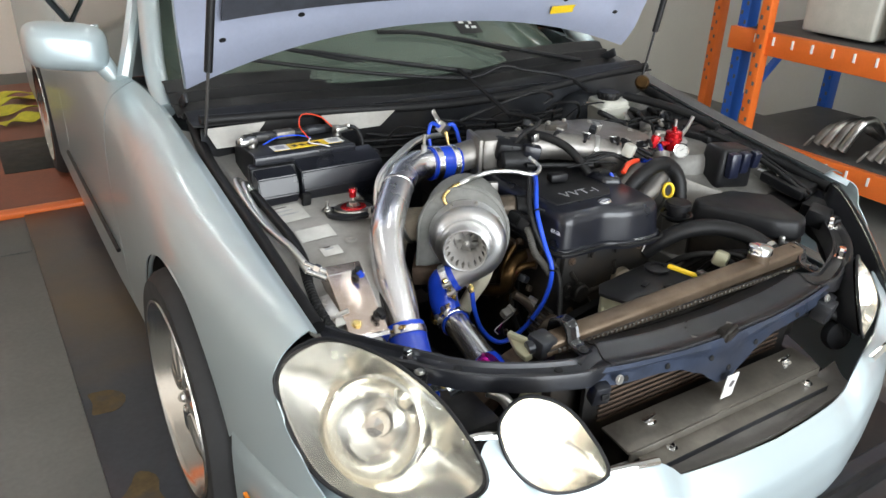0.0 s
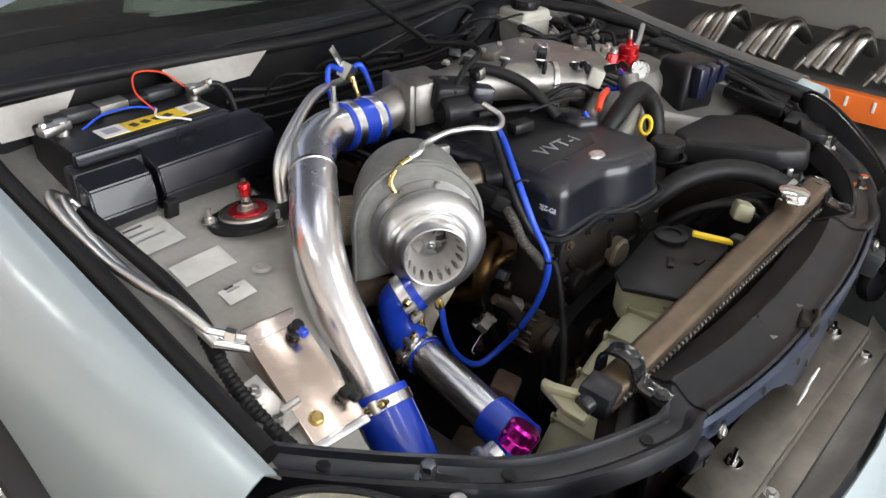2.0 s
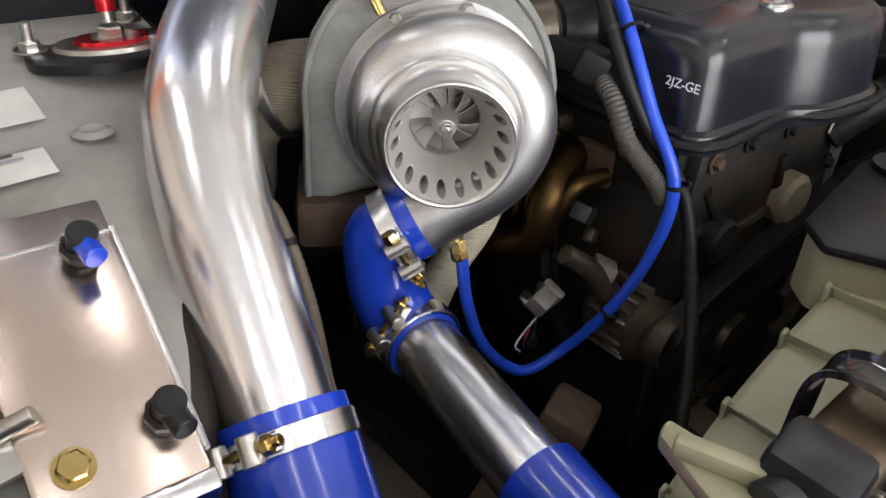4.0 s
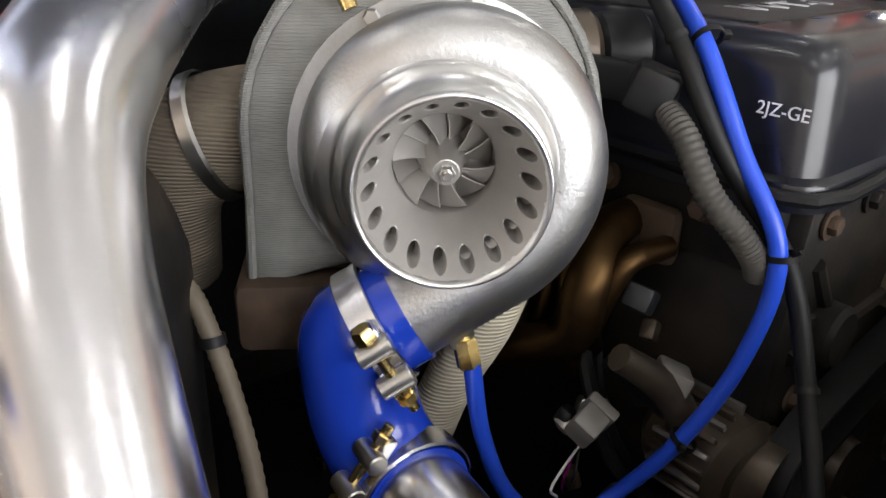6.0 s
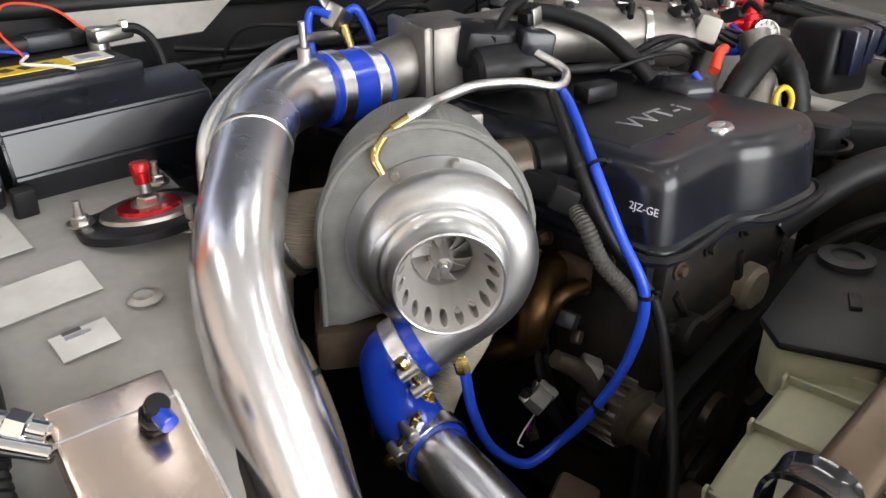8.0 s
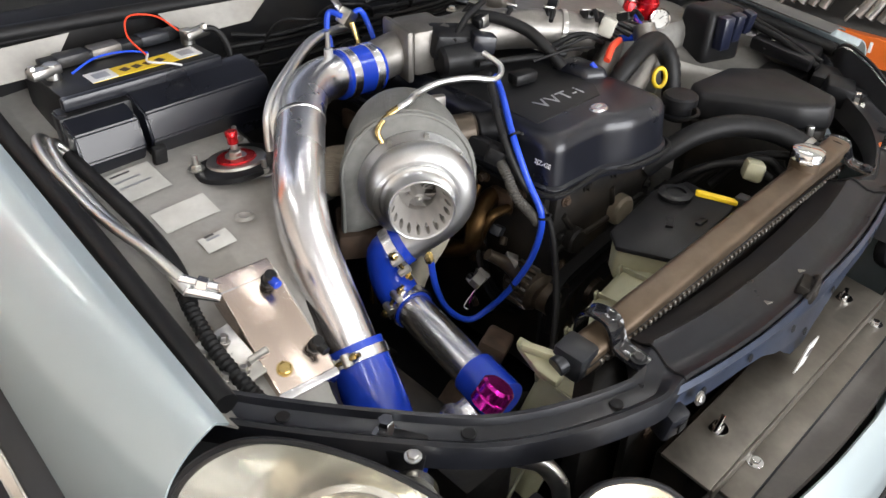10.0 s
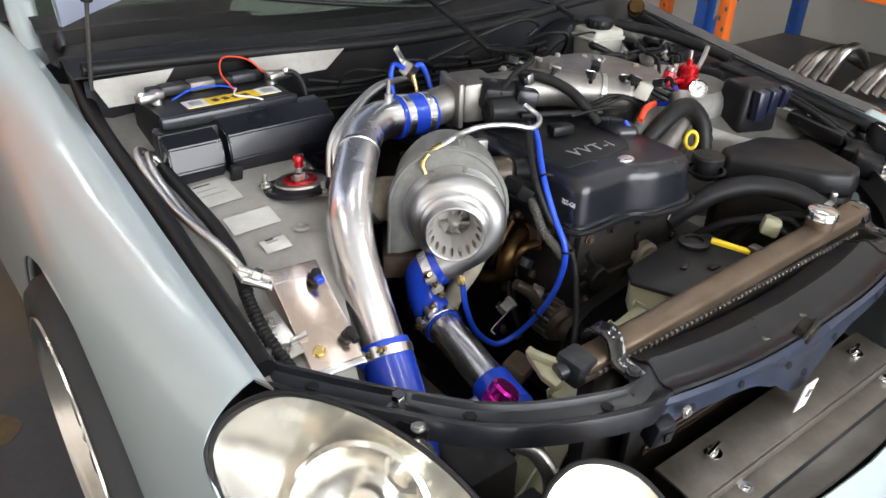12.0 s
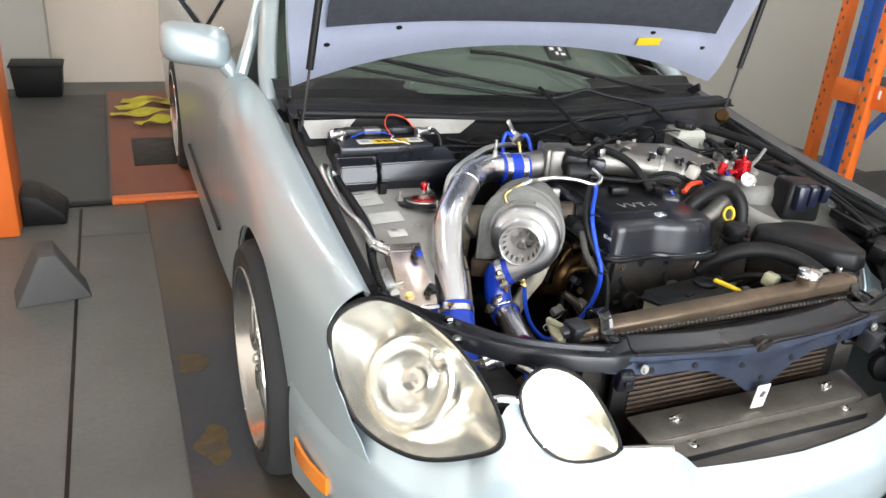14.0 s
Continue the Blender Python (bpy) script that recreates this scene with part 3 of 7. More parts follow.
def lamp(name, pts, n, bulge, depth, sd, lit, label):
    flip = lambda p: V(p[0] * (1 if sd < 0 else -1), p[1], p[2])
    inward = V(0 if sd < 0 else (-0.09 if lit else -0.05), 0 if sd < 0 else 0.05, 0)
    line = loop([flip(p) + inward for p in pts])
    n = flip(V(n).normalized())
    lamp_ob = new(name)
    lamp_ob.parent = car
    tagged(lamp_ob, label)
    c = sum(line, V(0, 0, 0)) / len(line)
    inner = [c + (p - c) * 0.955 for p in line]
    part("reflector", dome(inner, n, -depth, 10, 0.0, -0.004), REFLECT, lamp_ob, "silvery reflector bowl")
    part("housing", dome([c + (p - c) * 0.985 for p in line], n, -depth * 1.35, 8, 0.0, -0.008), BLACK, lamp_ob, "black plastic housing")
    part("rim_seal", tube(line + [line[0], line[1]], 0.0038, 8, 1, smooth=False, cap=False), BLACK, lamp_ob, "black rubber seal")
    if lit:
        part("bulb", rod(c - n * (depth * 0.75), c - n * (depth * 0.05), 0.016), LAMPGLOW, lamp_ob, "lit warm-white bulb")
    else:
        m = Matrix.Translation(c - n * 0.030 + V(sd * 0.006, 0.012, -0.004)) @ frame_of(n)
        part("projector", lathe([(0.088, -0.02), (0.090, 0.008), (0.084, 0.012), (0.078, 0.0), (0.06, -0.022), (0.03, -0.035), (0, -0.038)], m, 40), REFLECT, lamp_ob, "round chrome projector bowl")
        part("bulb_shield", lathe([(0.0, 0.0), (0.016, -0.004), (0.02, -0.03)], m, 20), CHROME, lamp_ob)
        m2 = Matrix.Translation(c - n * 0.02 + V(sd * -0.06, 0.0, 0.045)) @ frame_of(n)
        part("indicator", lathe([(0.03, -0.02), (0.032, 0.0), (0.026, 0.002), (0.012, -0.018), (0, -0.02)], m2, 24), REFLECT, lamp_ob)
    lens = part("lens", dome(line, n, bulge, 10), LENSGLASS if lit else LENSCLEAR, lamp_ob, "clear lens" if lit else "hazy yellowed clear lens")
    lens.visible_shadow = False


for sd in (-1, 1):
    lamp("headlamp", BIG, (-0.70, -0.58, 0.41), 0.030, 0.07, sd, False, "large oval headlamp with hazy lens and chrome projector")
    lamp("inner_lamp", SMALL, (-0.46, -0.82, 0.34), 0.034, 0.05, sd, True, "small oval inner lamp, lit warm white")

# engine bay: aprons, strut towers, firewall, cowl
for sd in (-1, 1):
    def apron(u, v, sd=sd):
        y = 0.42 + u * 0.90
        z0 = lerp_table([(0.42, 0.655), (0.60, 0.70), (0.72, 0.737), (0.85, 0.758), (0.95, 0.768), (1.08, 0.80), (1.32, 0.86)], y)
        x = 0.79 - 0.02 * v
        if v < 0.35:
            k = v / 0.35
            return V(sd * (0.815 - 0.075 * k), y, lerp_table(TOPZ, y) - 0.012 - k * (lerp_table(TOPZ, y) - z0 - 0.012))
        inn = lerp_table([(0.42, 0.66), (0.56, 0.60), (0.70, 0.475), (0.98, 0.455), (1.10, 0.56), (1.32, 0.6)], y)
        if v < 0.75:
            k = (v - 0.35) / 0.4
            bul = 0.006 * math.sin(math.pi * k) * (1 if 0.62 < y < 1.05 else 0.3)
            return V(sd * (0.74 + (inn - 0.74) * k), y, z0 + bul)
        k = (v - 0.75) / 0.25
        return V(sd * (inn - 0.015 * min(1, k * 6)), y, z0 - 0.42 * k ** 1.3)
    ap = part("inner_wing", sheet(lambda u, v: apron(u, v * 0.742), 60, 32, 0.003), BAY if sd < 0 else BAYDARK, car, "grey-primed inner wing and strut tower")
    # near wall swaps primer for DARK: grime plus engine-side shade in the colour
    part("tower_wall", sheet(lambda u, v: apron(u, 0.738 + v * 0.262), 60, 14, 0.003), DARK if sd < 0 else BAY, ap, "side wall of the strut tower, near one dark with grime and painted shade")
    part("weatherstrip", tube([(sd * 0.795, 0.44, 0.735), (sd * 0.785, 0.78, 0.785), (sd * 0.785, 1.12, 0.845), (sd * 0.765, 1.34, 0.90)], 0.016, 10, 8), RUBBER, ap, "black rubber bonnet seal")
part("wing_trim", sheet(lambda u, v: V(0.79 + 0.095 * v, 0.46 + 1.0 * u, smooth_table(TOPZ, 0.46 + 1.0 * u) + 0.013 + 0.006 * math.sin(math.pi * v) - 0.016 * v * v), 40, 6, 0.004), SEALGREY, car, "weathered grey trim strip on the wing edge")
part("firewall", sheet(lambda u, v: V((u - 0.5) * 1.56, 1.20 + 0.04 * math.sin(math.pi * u), 0.25 + 0.66 * v), 16, 8, 0.004), DUSTY, car)


def cowl(u, v):
    x = (u - 0.5) * 1.60
    dip = 0.035 * math.exp(-((x - 0.05) / 0.45) ** 2)
    y = 1.18 + 0.30 * v + 0.06 * (1 - (x / 0.8) ** 2) * v
    z = 0.925 - dip + [0.0, 0.012, -0.012, -0.022, -0.01, 0.012, 0.03][min(int(v * 6.99), 6)] + 0.02 * v
    return V(x, y, z)


cw = part("cowl", sheet(cowl, 48, 14, 0.004), RUBBER, car, "black plastic cowl below the windscreen")
part("cowl_seal", tube([(-0.78, 1.19, 0.935), (-0.42, 1.185, 0.918), (-0.1, 1.18, 0.897), (0.2, 1.18, 0.897), (0.5, 1.185, 0.92), (0.78, 1.19, 0.935)], 0.013, 10, 6), RUBBER, cw, "black rubber seal along the cowl")
for ux, uw, uz in ((-0.775, 0.16, 0.868), (-0.46, 0.25, 0.868)):
    part("cowl_patch", sheet(lambda u, v: V(ux + uw * (u * (0.55 + 0.45 * v) + 0.12 * (1 - v)), 1.150 + 0.03 * v, uz + 0.045 * v), 8, 4, 0.003), BAY, car, "grey-primed firewall panel behind the battery")
for sd, x0, x1, zz in ((-1, -0.46, 0.18, 0.955), (1, 0.10, 0.66, 0.955)):
    wp = new("wiper")
    wp.parent = car
    part("arm", tube([(x1, 1.40, zz - 0.03), ((x0 + x1) / 2, 1.46, zz + 0.025), (x0 + 0.10, 1.53, zz + 0.06)], [0.009, 0.005], 8, 5), BLACK, wp)
    part("blade", tube([(x0 + 0.30, 1.49, zz + 0.01), (x0, 1.55, zz + 0.075), (x0 - 0.18, 1.57, zz + 0.09)], 0.007, 8, 5), RUBBER, wp)


def screen_pt(u, v):
    x = (u - 0.5) * (1.50 - 0.30 * v)
    return V(x, 1.50 + 0.16 * (1 - (2 * u - 1) ** 2) * -1 + 0.16 + 0.78 * v - 0.10 * (1 - (2 * u - 1) ** 2), 0.93 + 0.45 * v)


ws = part("windscreen", sheet(screen_pt, 20, 8, 0.005), WINDGLASS, car, "windscreen glass with a greenish reflection put into its colour")
ws.visible_shadow = False
part("dashboard", sheet(lambda u, v: V((u - 0.5) * 1.4, 1.62 + 0.55 * v, 0.93 + 0.02 * math.sin(math.pi * v)), 10, 6, 0.01), BLACK, car)
part("roof", sheet(lambda u, v: V((u - 0.5) * (1.16 + 0.06 * math.sin(math.pi * v)), 2.18 + 1.5 * v, 1.385 + 0.05 * math.sin(math.pi * v) + 0.02 * math.sin(math.pi * u)), 12, 12, 0.01), PAINT, car)
part("rear_screen", sheet(lambda u, v: V((u - 0.5) * (1.16 + 0.2 * v), 3.68 + 0.55 * v, 1.38 - 0.40 * v), 8, 4, 0.006), SIDEGLASS, car)
part("boot_lid", sheet(lambda u, v: V((u - 0.5) * 1.66, 4.2 + 0.68 * v, 0.99 + 0.0 * v), 8, 4, 0.01), PAINT, car)
part("tail", sheet(lambda u, v: V((u - 0.5) * 1.84, 4.85 + 0.05 * math.sin(math.pi * v), 0.22 + 0.77 * v), 8, 6, 0.01), PAINT, car)
part("cabin_floor", box((1.7, 3.4, 0.02), Matrix.Translation((0, 2.95, 0.25)), 0.002), BLACK, car)
for sd in (-1, 1):
    part("pillar", tube([(sd * 0.805, 1.44, 0.90), (sd * 0.79, 1.60, 1.00), (sd * 0.70, 1.95, 1.24), (sd * 0.60, 2.20, 1.385)], [0.028, 0.032, 0.03], 10, 6), PAINT, car)
    dg = part("door_window", sheet(lambda u, v: V(sd * (0.865 - 0.27 * v), 1.72 + 0.90 * u + 0.46 * v * (1 - u), 0.955 + 0.42 * v), 8, 6, 0.006), SIDEGLASS, car, "dark side window glass")
    part("window_frame", tube([(sd * 0.868, 1.66, 0.945), (sd * 0.80, 1.80, 1.07), (sd * 0.70, 2.05, 1.25), (sd * 0.60, 2.30, 1.385)], 0.022, 8, 5), PAINT, dg)
    part("rear_window", sheet(lambda u, v: V(sd * (0.865 - 0.27 * v), 2.70 + 0.95 * u - 0.25 * v * u, 0.96 + 0.42 * v), 8, 6, 0.006), SIDEGLASS, car)
    mir = new("door_mirror")
    mir.parent = car
    mm = Matrix.Translation((sd * 0.995, 1.75, 1.035)) @ pose(0, 0, 0, 0, 0, sd * 6)
    bm = bmesh.new()
    bmesh.ops.create_uvsphere(bm, u_segments=32, v_segments=20, radius=1)
    for v in bm.verts:
        c = v.co
        sq = lambda q, e: math.copysign(abs(q) ** e, q)
        c.x, c.y, c.z = sq(c.x, 0.5) * 0.112, (c.y if c.y < 0 else c.y * 0.35) * 0.085, sq(c.z, 0.55) * 0.068
        c.z += 0.012 * (-sd) * c.x / 0.11 * -1
    bm.transform(mm)
    part("housing", bm, PAINT, mir)
    part("stalk", tube([(sd * 0.91, 1.74, 0.985), (sd * 0.885, 1.72, 0.945), (sd * 0.86, 1.71, 0.925)], [0.032, 0.026, 0.03], 10, 5), PAINT, mir)
    part("mirror_glass", box((0.19, 0.004, 0.105), mm @ Matrix.Translation((0, 0.031, 0)), 0.001), CHROME, mir)

# the open bonnet, hinged at the cowl
HOOD_ANGLE = 66.0
ca, sa = math.cos(radians(HOOD_ANGLE)), math.sin(radians(HOOD_ANGLE))


def hood_place(x, s, h):
    """x across, s along the bonnet from its rear edge, h up from its underside."""
    arch = 0.125 * (1 - min(abs(x) / 0.80, 1) ** 2.2)
    y = 1.38 + arch * 0.25 - s * ca + h * sa
    return V(x + 0.035, y, 0.972 + arch * (1 - 0.5 * s) + s * sa + h * ca)


def hood_half(s):
    return 0.80 + 0.04 * math.sin(math.pi * min(s / 0.9, 1)) - 0.08 * (s / 1.2) ** 3


hood = new("hood")
hood.parent = car
tagged(hood, "silver-green bonnet standing open, painted underside with felt liner")
part("skin", sheet(lambda u, v: hood_place((2 * u - 1) * hood_half(1.2 * v), 1.2 * v, 0.035 * (1 - (2 * u - 1) ** 6)), 24, 16, 0.003), PAINT, hood)
part("inner_frame", sheet(lambda u, v: hood_place((2 * u - 1) * hood_half(1.2 * v) * 0.995, 1.2 * v, -0.004 - 0.010 * math.sin(min(v * 1.2 / 0.16, 1) * math.pi)), 32, 40, 0.003), HOODPAINT, hood, "bluish-silver painted inner frame")


def felt_low(x):
    return 0.112 + 0.15 * x * x


part("liner", sheet(lambda u, v: hood_place((2 * u - 1) * 0.71, felt_low((2 * u - 1) * 0.71) + v * 0.85, -0.024 - 0.008 * math.sin(v * 9 * math.pi) * math.sin(math.pi * u)), 32, 24, 0.006), INSUL, hood, "dark felt liner with quilted ribs")
for x in (-0.70, -0.47, -0.22, 0.20, 0.48, 0.70):
    part("drain_hole", lathe([(0, 0.003), (0.008, 0.003), (0.009, 0)], Matrix.Translation(hood_place(x, 0.115, -0.013)) @ frame_of((0, -sa, -ca)) @ Matrix.Diagonal((1.3, 0.8, 1, 1)), 14), RUBBER, hood, "dark drain hole")
hm = Matrix.Translation(hood_place(0.50, 0.085, -0.019)) @ frame_of((0, -sa, -ca), (-0.02, -0.4, 1))
part("caution_label", box((0.15, 0.028, 0.001), hm, 0.0), YELLOW, hood, "yellow caution label with illegible text")
for sd in (-1, 1):
    part("hinge", box((0.010, 0.09, 0.030), Matrix.Translation((sd * 0.772, 1.38, 0.935)) @ pose(0, 0, 0, -30), 0.004), DUSTY, hood)
    a, b = V(-0.775, 1.17, 0.90) if sd < 0 else V(0.745, 1.17, 0.90), hood_place(-0.735 if sd < 0 else 0.775, 0.62, -0.02)
    st = new("gas_strut")
    st.parent = car
    part("piston_rod", rod(a, a.lerp(b, 0.55), 0.004), DUSTY, st)
    part("cylinder", rod(a.lerp(b, 0.25), b, 0.0105), BLACK, st)

# slam panel: black pressed cross member with its bowed front, and the latch plate in the middle
SLAM = spline([(-0.80, 0.475, 0.730), (-0.735, 0.40, 0.720), (-0.66, 0.315, 0.714), (-0.58, 0.240, 0.706), (-0.48, 0.188, 0.700), (-0.35, 0.152, 0.692), (-0.18, 0.128, 0.685), (0.0, 0.122, 0.682)], 6)
ARM = [(-0.022, -0.06), (-0.021, -0.014), (-0.018, -0.007), (-0.013, -0.008), (-0.009, -0.016), (0.000, -0.018), (0.012, -0.018), (0.019, -0.010), (0.024, -0.006), (0.030, -0.008), (0.033, -0.016), (0.034, -0.040)]
MID = [(-0.098, -0.034), (-0.097, -0.022), (-0.090, -0.020), (-0.064, -0.011), (-0.052, -0.001), (-0.044, -0.001), (-0.020, -0.014), (-0.006, -0.016), (0.004, -0.012), (0.010, -0.010), (0.014, -0.013), (0.015, -0.022)]


def slam_pt(u, v):
    """The pressed cross member: a channel along the arms that opens into a broad folded plate before the radiator."""
    k = u * 2
    mirror = k > 1
    k = 2 - k if mirror else k
    f = k * (len(SLAM) - 1)
    i = min(int(f), len(SLAM) - 2)
    p = SLAM[i].lerp(SLAM[i + 1], f - i)
    t = (SLAM[i + 1] - SLAM[i]).normalized()
    n = V(t.y, -t.x, 0).normalized()
    n = n if n.y < 0 else -n
    w = min(max((0.385 + p.x) / 0.07, 0), 1)
    w = w * w * (3 - 2 * w)
    j = round(v * 11)
    off, dz = (a + (b - a) * w for a, b in zip(ARM[j], MID[j]))
    q = p + n * off + V(0, 0, dz)
    return V(-q.x - 0.035 * min(max((-q.x - 0.30) / 0.4, 0), 1) if mirror else q.x, q.y, q.z)


slam = part("slam_panel", sheet(slam_pt, 110, 11, 0.003), SLAMSTEEL, car, "black dusty radiator cross member", 32)
for p in ((-0.672, 0.313, 0.696), (0.50, 0.20, 0.685), (0.635, 0.318, 0.696)):
    part("slam_bolt", hexbolt(p, (0, 0, 1), 0.010, 0.026, 0.016), CHROME, slam, "bright steel bolt")
DROP = [(-0.40, 0.028), (-0.30, 0.034), (-0.22, 0.030), (-0.17, 0.034), (-0.10, 0.062), (-0.06, 0.090), (-0.040, 0.104), (0.000, 0.104), (0.03, 0.080), (0.08, 0.048), (0.13, 0.032), (0.25, 0.030), (0.40, 0.028)]
SLAMY = [(0.0, 0.122), (0.18, 0.128), (0.35, 0.152), (0.48, 0.188), (0.58, 0.240), (0.66, 0.315), (0.735, 0.40)]


def latch_face(u, v):
    x = -0.40 + 0.78 * u
    return V(x, smooth_table(SLAMY, abs(x)) - 0.0195 - 0.005 * math.sin(math.pi * min(v * 3, 1)) - 0.004 * v, 0.6695 + 0.03 * abs(x) - (0.008 + lerp_table(DROP, x)) * v)


part("latch_plate", sheet(latch_face, 80, 6, 0.003), BLUEFACE, slam, "blue-black pressed latch plate")
for x, z in ((-0.30, 0.648), (-0.20, 0.650), (-0.075, 0.632), (0.065, 0.628), (0.21, 0.650), (-0.012, 0.590)):
    part("latch_hole", lathe([(0, 0.0006), (0.006, 0.0006), (0.0065, 0)], Matrix.Translation((x, smooth_table(SLAMY, abs(x)) - 0.0245, z)) @ frame_of((0, -1, 0.2)), 12), RUBBER, slam)
# brackets, clips, seams and cables along the cross member
for sd in (-1, 1):
    u0_ = 0.5 + sd * 0.5 * (1 - 0.735)
    part("panel_seam", tube([slam_pt(u0_, k / 11) + V(0, 0, 0.0012) for k in range(1, 12)], 0.0019, 6, 1, smooth=False), RUBBER, slam, "dark joint in the cross member")
    part("bracket_bolt", hexbolt((sd * 0.325, 0.113, 0.658), (0, -1, 0.2), 0.007, 0.006, 0.010), STEEL, slam)
for x, y in ((-0.20, 0.142), (-0.10, 0.137), (0.01, 0.139), (0.15, 0.150)):
    part("pressed_tab", prism([(0, 0), (0.012, -0.003), (0.004, 0.012)], 0.004, Matrix.Translation((x, y, 0.6655)), 0.0008, 1), DULLALU, slam, "small bare-metal tab")
part("latch_block", box((0.050, 0.030, 0.024), Matrix.Translation((-0.020, 0.114, 0.668)) @ pose(0, 0, 0, 12, 8, 14), 0.005), DARK, slam)
part("latch_claw", tube([(-0.045, 0.105, 0.668), (-0.030, 0.102, 0.684), (-0.008, 0.108, 0.686), (0.008, 0.116, 0.672)], 0.005, 8, 5), DARK, slam)
part("lamp_bracket", prism([(0, 0), (0.036, 0), (0.036, 0.05), (0.028, 0.06), (0.004, 0.058)], 0.034, Matrix.Translation((-0.665, 0.262, 0.660)) @ pose(0, 0, 0, 8, 0, 38), 0.004), BLACK, slam, "black bracket between cross member and headlamp")
part("bracket_screw", hexbolt((-0.672, 0.268, 0.698), (0, 0, 1), 0.007, 0.006, 0.010), STEEL, slam)
for x, y, z in ((-0.745, 0.408, 0.7045), (-0.60, 0.253, 0.6915), (-0.43, 0.168, 0.681), (0.56, 0.232, 0.690)):
    part("panel_hole", lathe([(0, 0.0015), (0.008, 0.0015), (0.009, 0)], Matrix.Translation((x, y, z)), 16), RUBBER, slam)
for sd in (-1, 1):
    hb = part("hanging_bracket", box((0.040, 0.030, 0.045), Matrix.Translation((sd * 0.357, 0.128, 0.630)) @ pose(0, 0, 0, 12, 0, sd * 12), 0.006, 2, None, 0.85), SLAMSTEEL, slam)
    part("bracket_slot", box((0.018, 0.003, 0.012), Matrix.Translation((sd * 0.357, 0.1115, 0.630)), 0.001), RUBBER, hb)
tag = part("latch_tag", box((0.036, 0.003, 0.062), Matrix.Translation((-0.018, 0.083, 0.554)) @ pose(0, 0, 0, 6), 0.0008), WHITE, slam, "white tag with a dark printed mark")
part("tag_mark", box((0.012, 0.002, 0.016), Matrix.Translation((-0.016, 0.0805, 0.560)) @ pose(0, 0, 0, 6, 20), 0.0003), INK, tag)

stk = part("windscreen_sticker", box((0.092, 0.002, 0.085), Matrix.Translation((0.30, 1.615, 1.038)) @ pose(0, 0, 0, -58), 0.0005), BLACK, ws, "black and white sticker inside the glass")
for k, (dx, dz, w, h) in enumerate(((-0.02, 0.015, 0.018, 0.014), (0.015, 0.012, 0.012, 0.02), (0.02, -0.015, 0.02, 0.012), (-0.005, -0.01, 0.012, 0.016))):
    part("sticker_mark", box((w, 0.001, h), Matrix.Translation((0.30, 1.615, 1.038)) @ pose(0, 0, 0, -58) @ Matrix.Translation((dx, -0.0022, dz)), 0.0), WHITE, stk)

# ---- the turbocharger ----
NUT, AXIS = V(-0.348, 0.611, 0.737), V(-0.585, -0.811, 0.02)
T = Matrix.Translation(NUT) @ frame_of(AXIS)
turbo = thing("turbocharger", "large cast-aluminium turbocharger with slotted inlet and grey heat blanket", "turbocharger")


def polar(r, deg, z=0.0):
    return V(r * math.cos(radians(deg)), r * math.sin(radians(deg)), z)


bm = bmesh.new()
pts, rs = [], []
for k in range(41):
    th = 205 - 265 * k / 40
    r = 0.0175 + 0.0150 * (k / 40) ** 0.9
    pts.append(T @ polar(0.0810 + 0.018 * (k / 40) - r, th, -0.018))
    rs.append(r)
end = polar(0.0990 - 0.0325, -60, -0.018)
tang = V(-math.sin(radians(60)), -math.cos(radians(60)), 0.10)
for k in range(1, 5):
    pts.append(T @ (end + tang * 0.021 * k))
    rs.append(0.0325)
tube(pts, rs, 28, 1, bm, smooth=False)
house = part("compressor_housing", bm, CAST, turbo, "satin cast-aluminium scroll", 60)
prof = [(0.0480, 0.0360), (0.0492, 0.0392), (0.0506, 0.0402), (0.0520, 0.0396), (0.0527, 0.0375), (0.0527, 0.0290), (0.0533, 0.0210), (0.0552, 0.0150), (0.0585, 0.0118), (0.0610, 0.0104), (0.0622, 0.0082), (0.0626, 0.0062), (0.0648, 0.0044), (0.0690, 0.0022), (0.0745, -0.0030), (0.0800, -0.0120), (0.0800, -0.038), (0.076, -0.048), (0.05, -0.05)]
part("inlet_ring", lathe(prof, T, 96), MACHINED, turbo, "machined inlet ring with a rounded shoulder", 60)
bm = bmesh.new()
NS, R0, R1, Z0, Z1 = 18, 0.0496, 0.0300, 0.0395, -0.0150
for k in range(NS):
    def cone(a, t, out=0.0, deep=0.0, k=k):
        r = R0 + (R1 - R0) * (t ** 0.85) + out
        return T @ polar(r, 360 / NS * k + a + 4, Z0 + (Z1 - Z0) * t - out * 0.9 - deep)
    ring_o, ring_m, ring_e, ring_d = [], [], [], []
    for j in range(24):
        b = 2 * math.pi * j / 24
        cx, cy = math.cos(b), math.sin(b)
        q = max(abs(cx), abs(cy))
        ring_o.append(bm.verts.new(cone(180 / NS * cx / q, 0.5 + 0.5 * cy / q)))
        ring_m.append(bm.verts.new(cone(5.4 * cx, 0.305 + 0.205 * cy)))
        ring_e.append(bm.verts.new(cone(4.8 * cx, 0.305 + 0.190 * cy, 0.0005)))
        ring_d.append(bm.verts.new(cone(4.4 * cx, 0.345 + 0.150 * cy, 0.0045, 0.016)))
    ring_faces(bm, [ring_o, ring_m, ring_e, ring_d], True, False)
    bm.faces.new(ring_d)
bmesh.ops.remove_doubles(bm, verts=bm.verts, dist=0.00005)
part("slotted_funnel", bm, BLASTED, turbo, "bare funnel with eighteen oval anti-surge slots", 30)
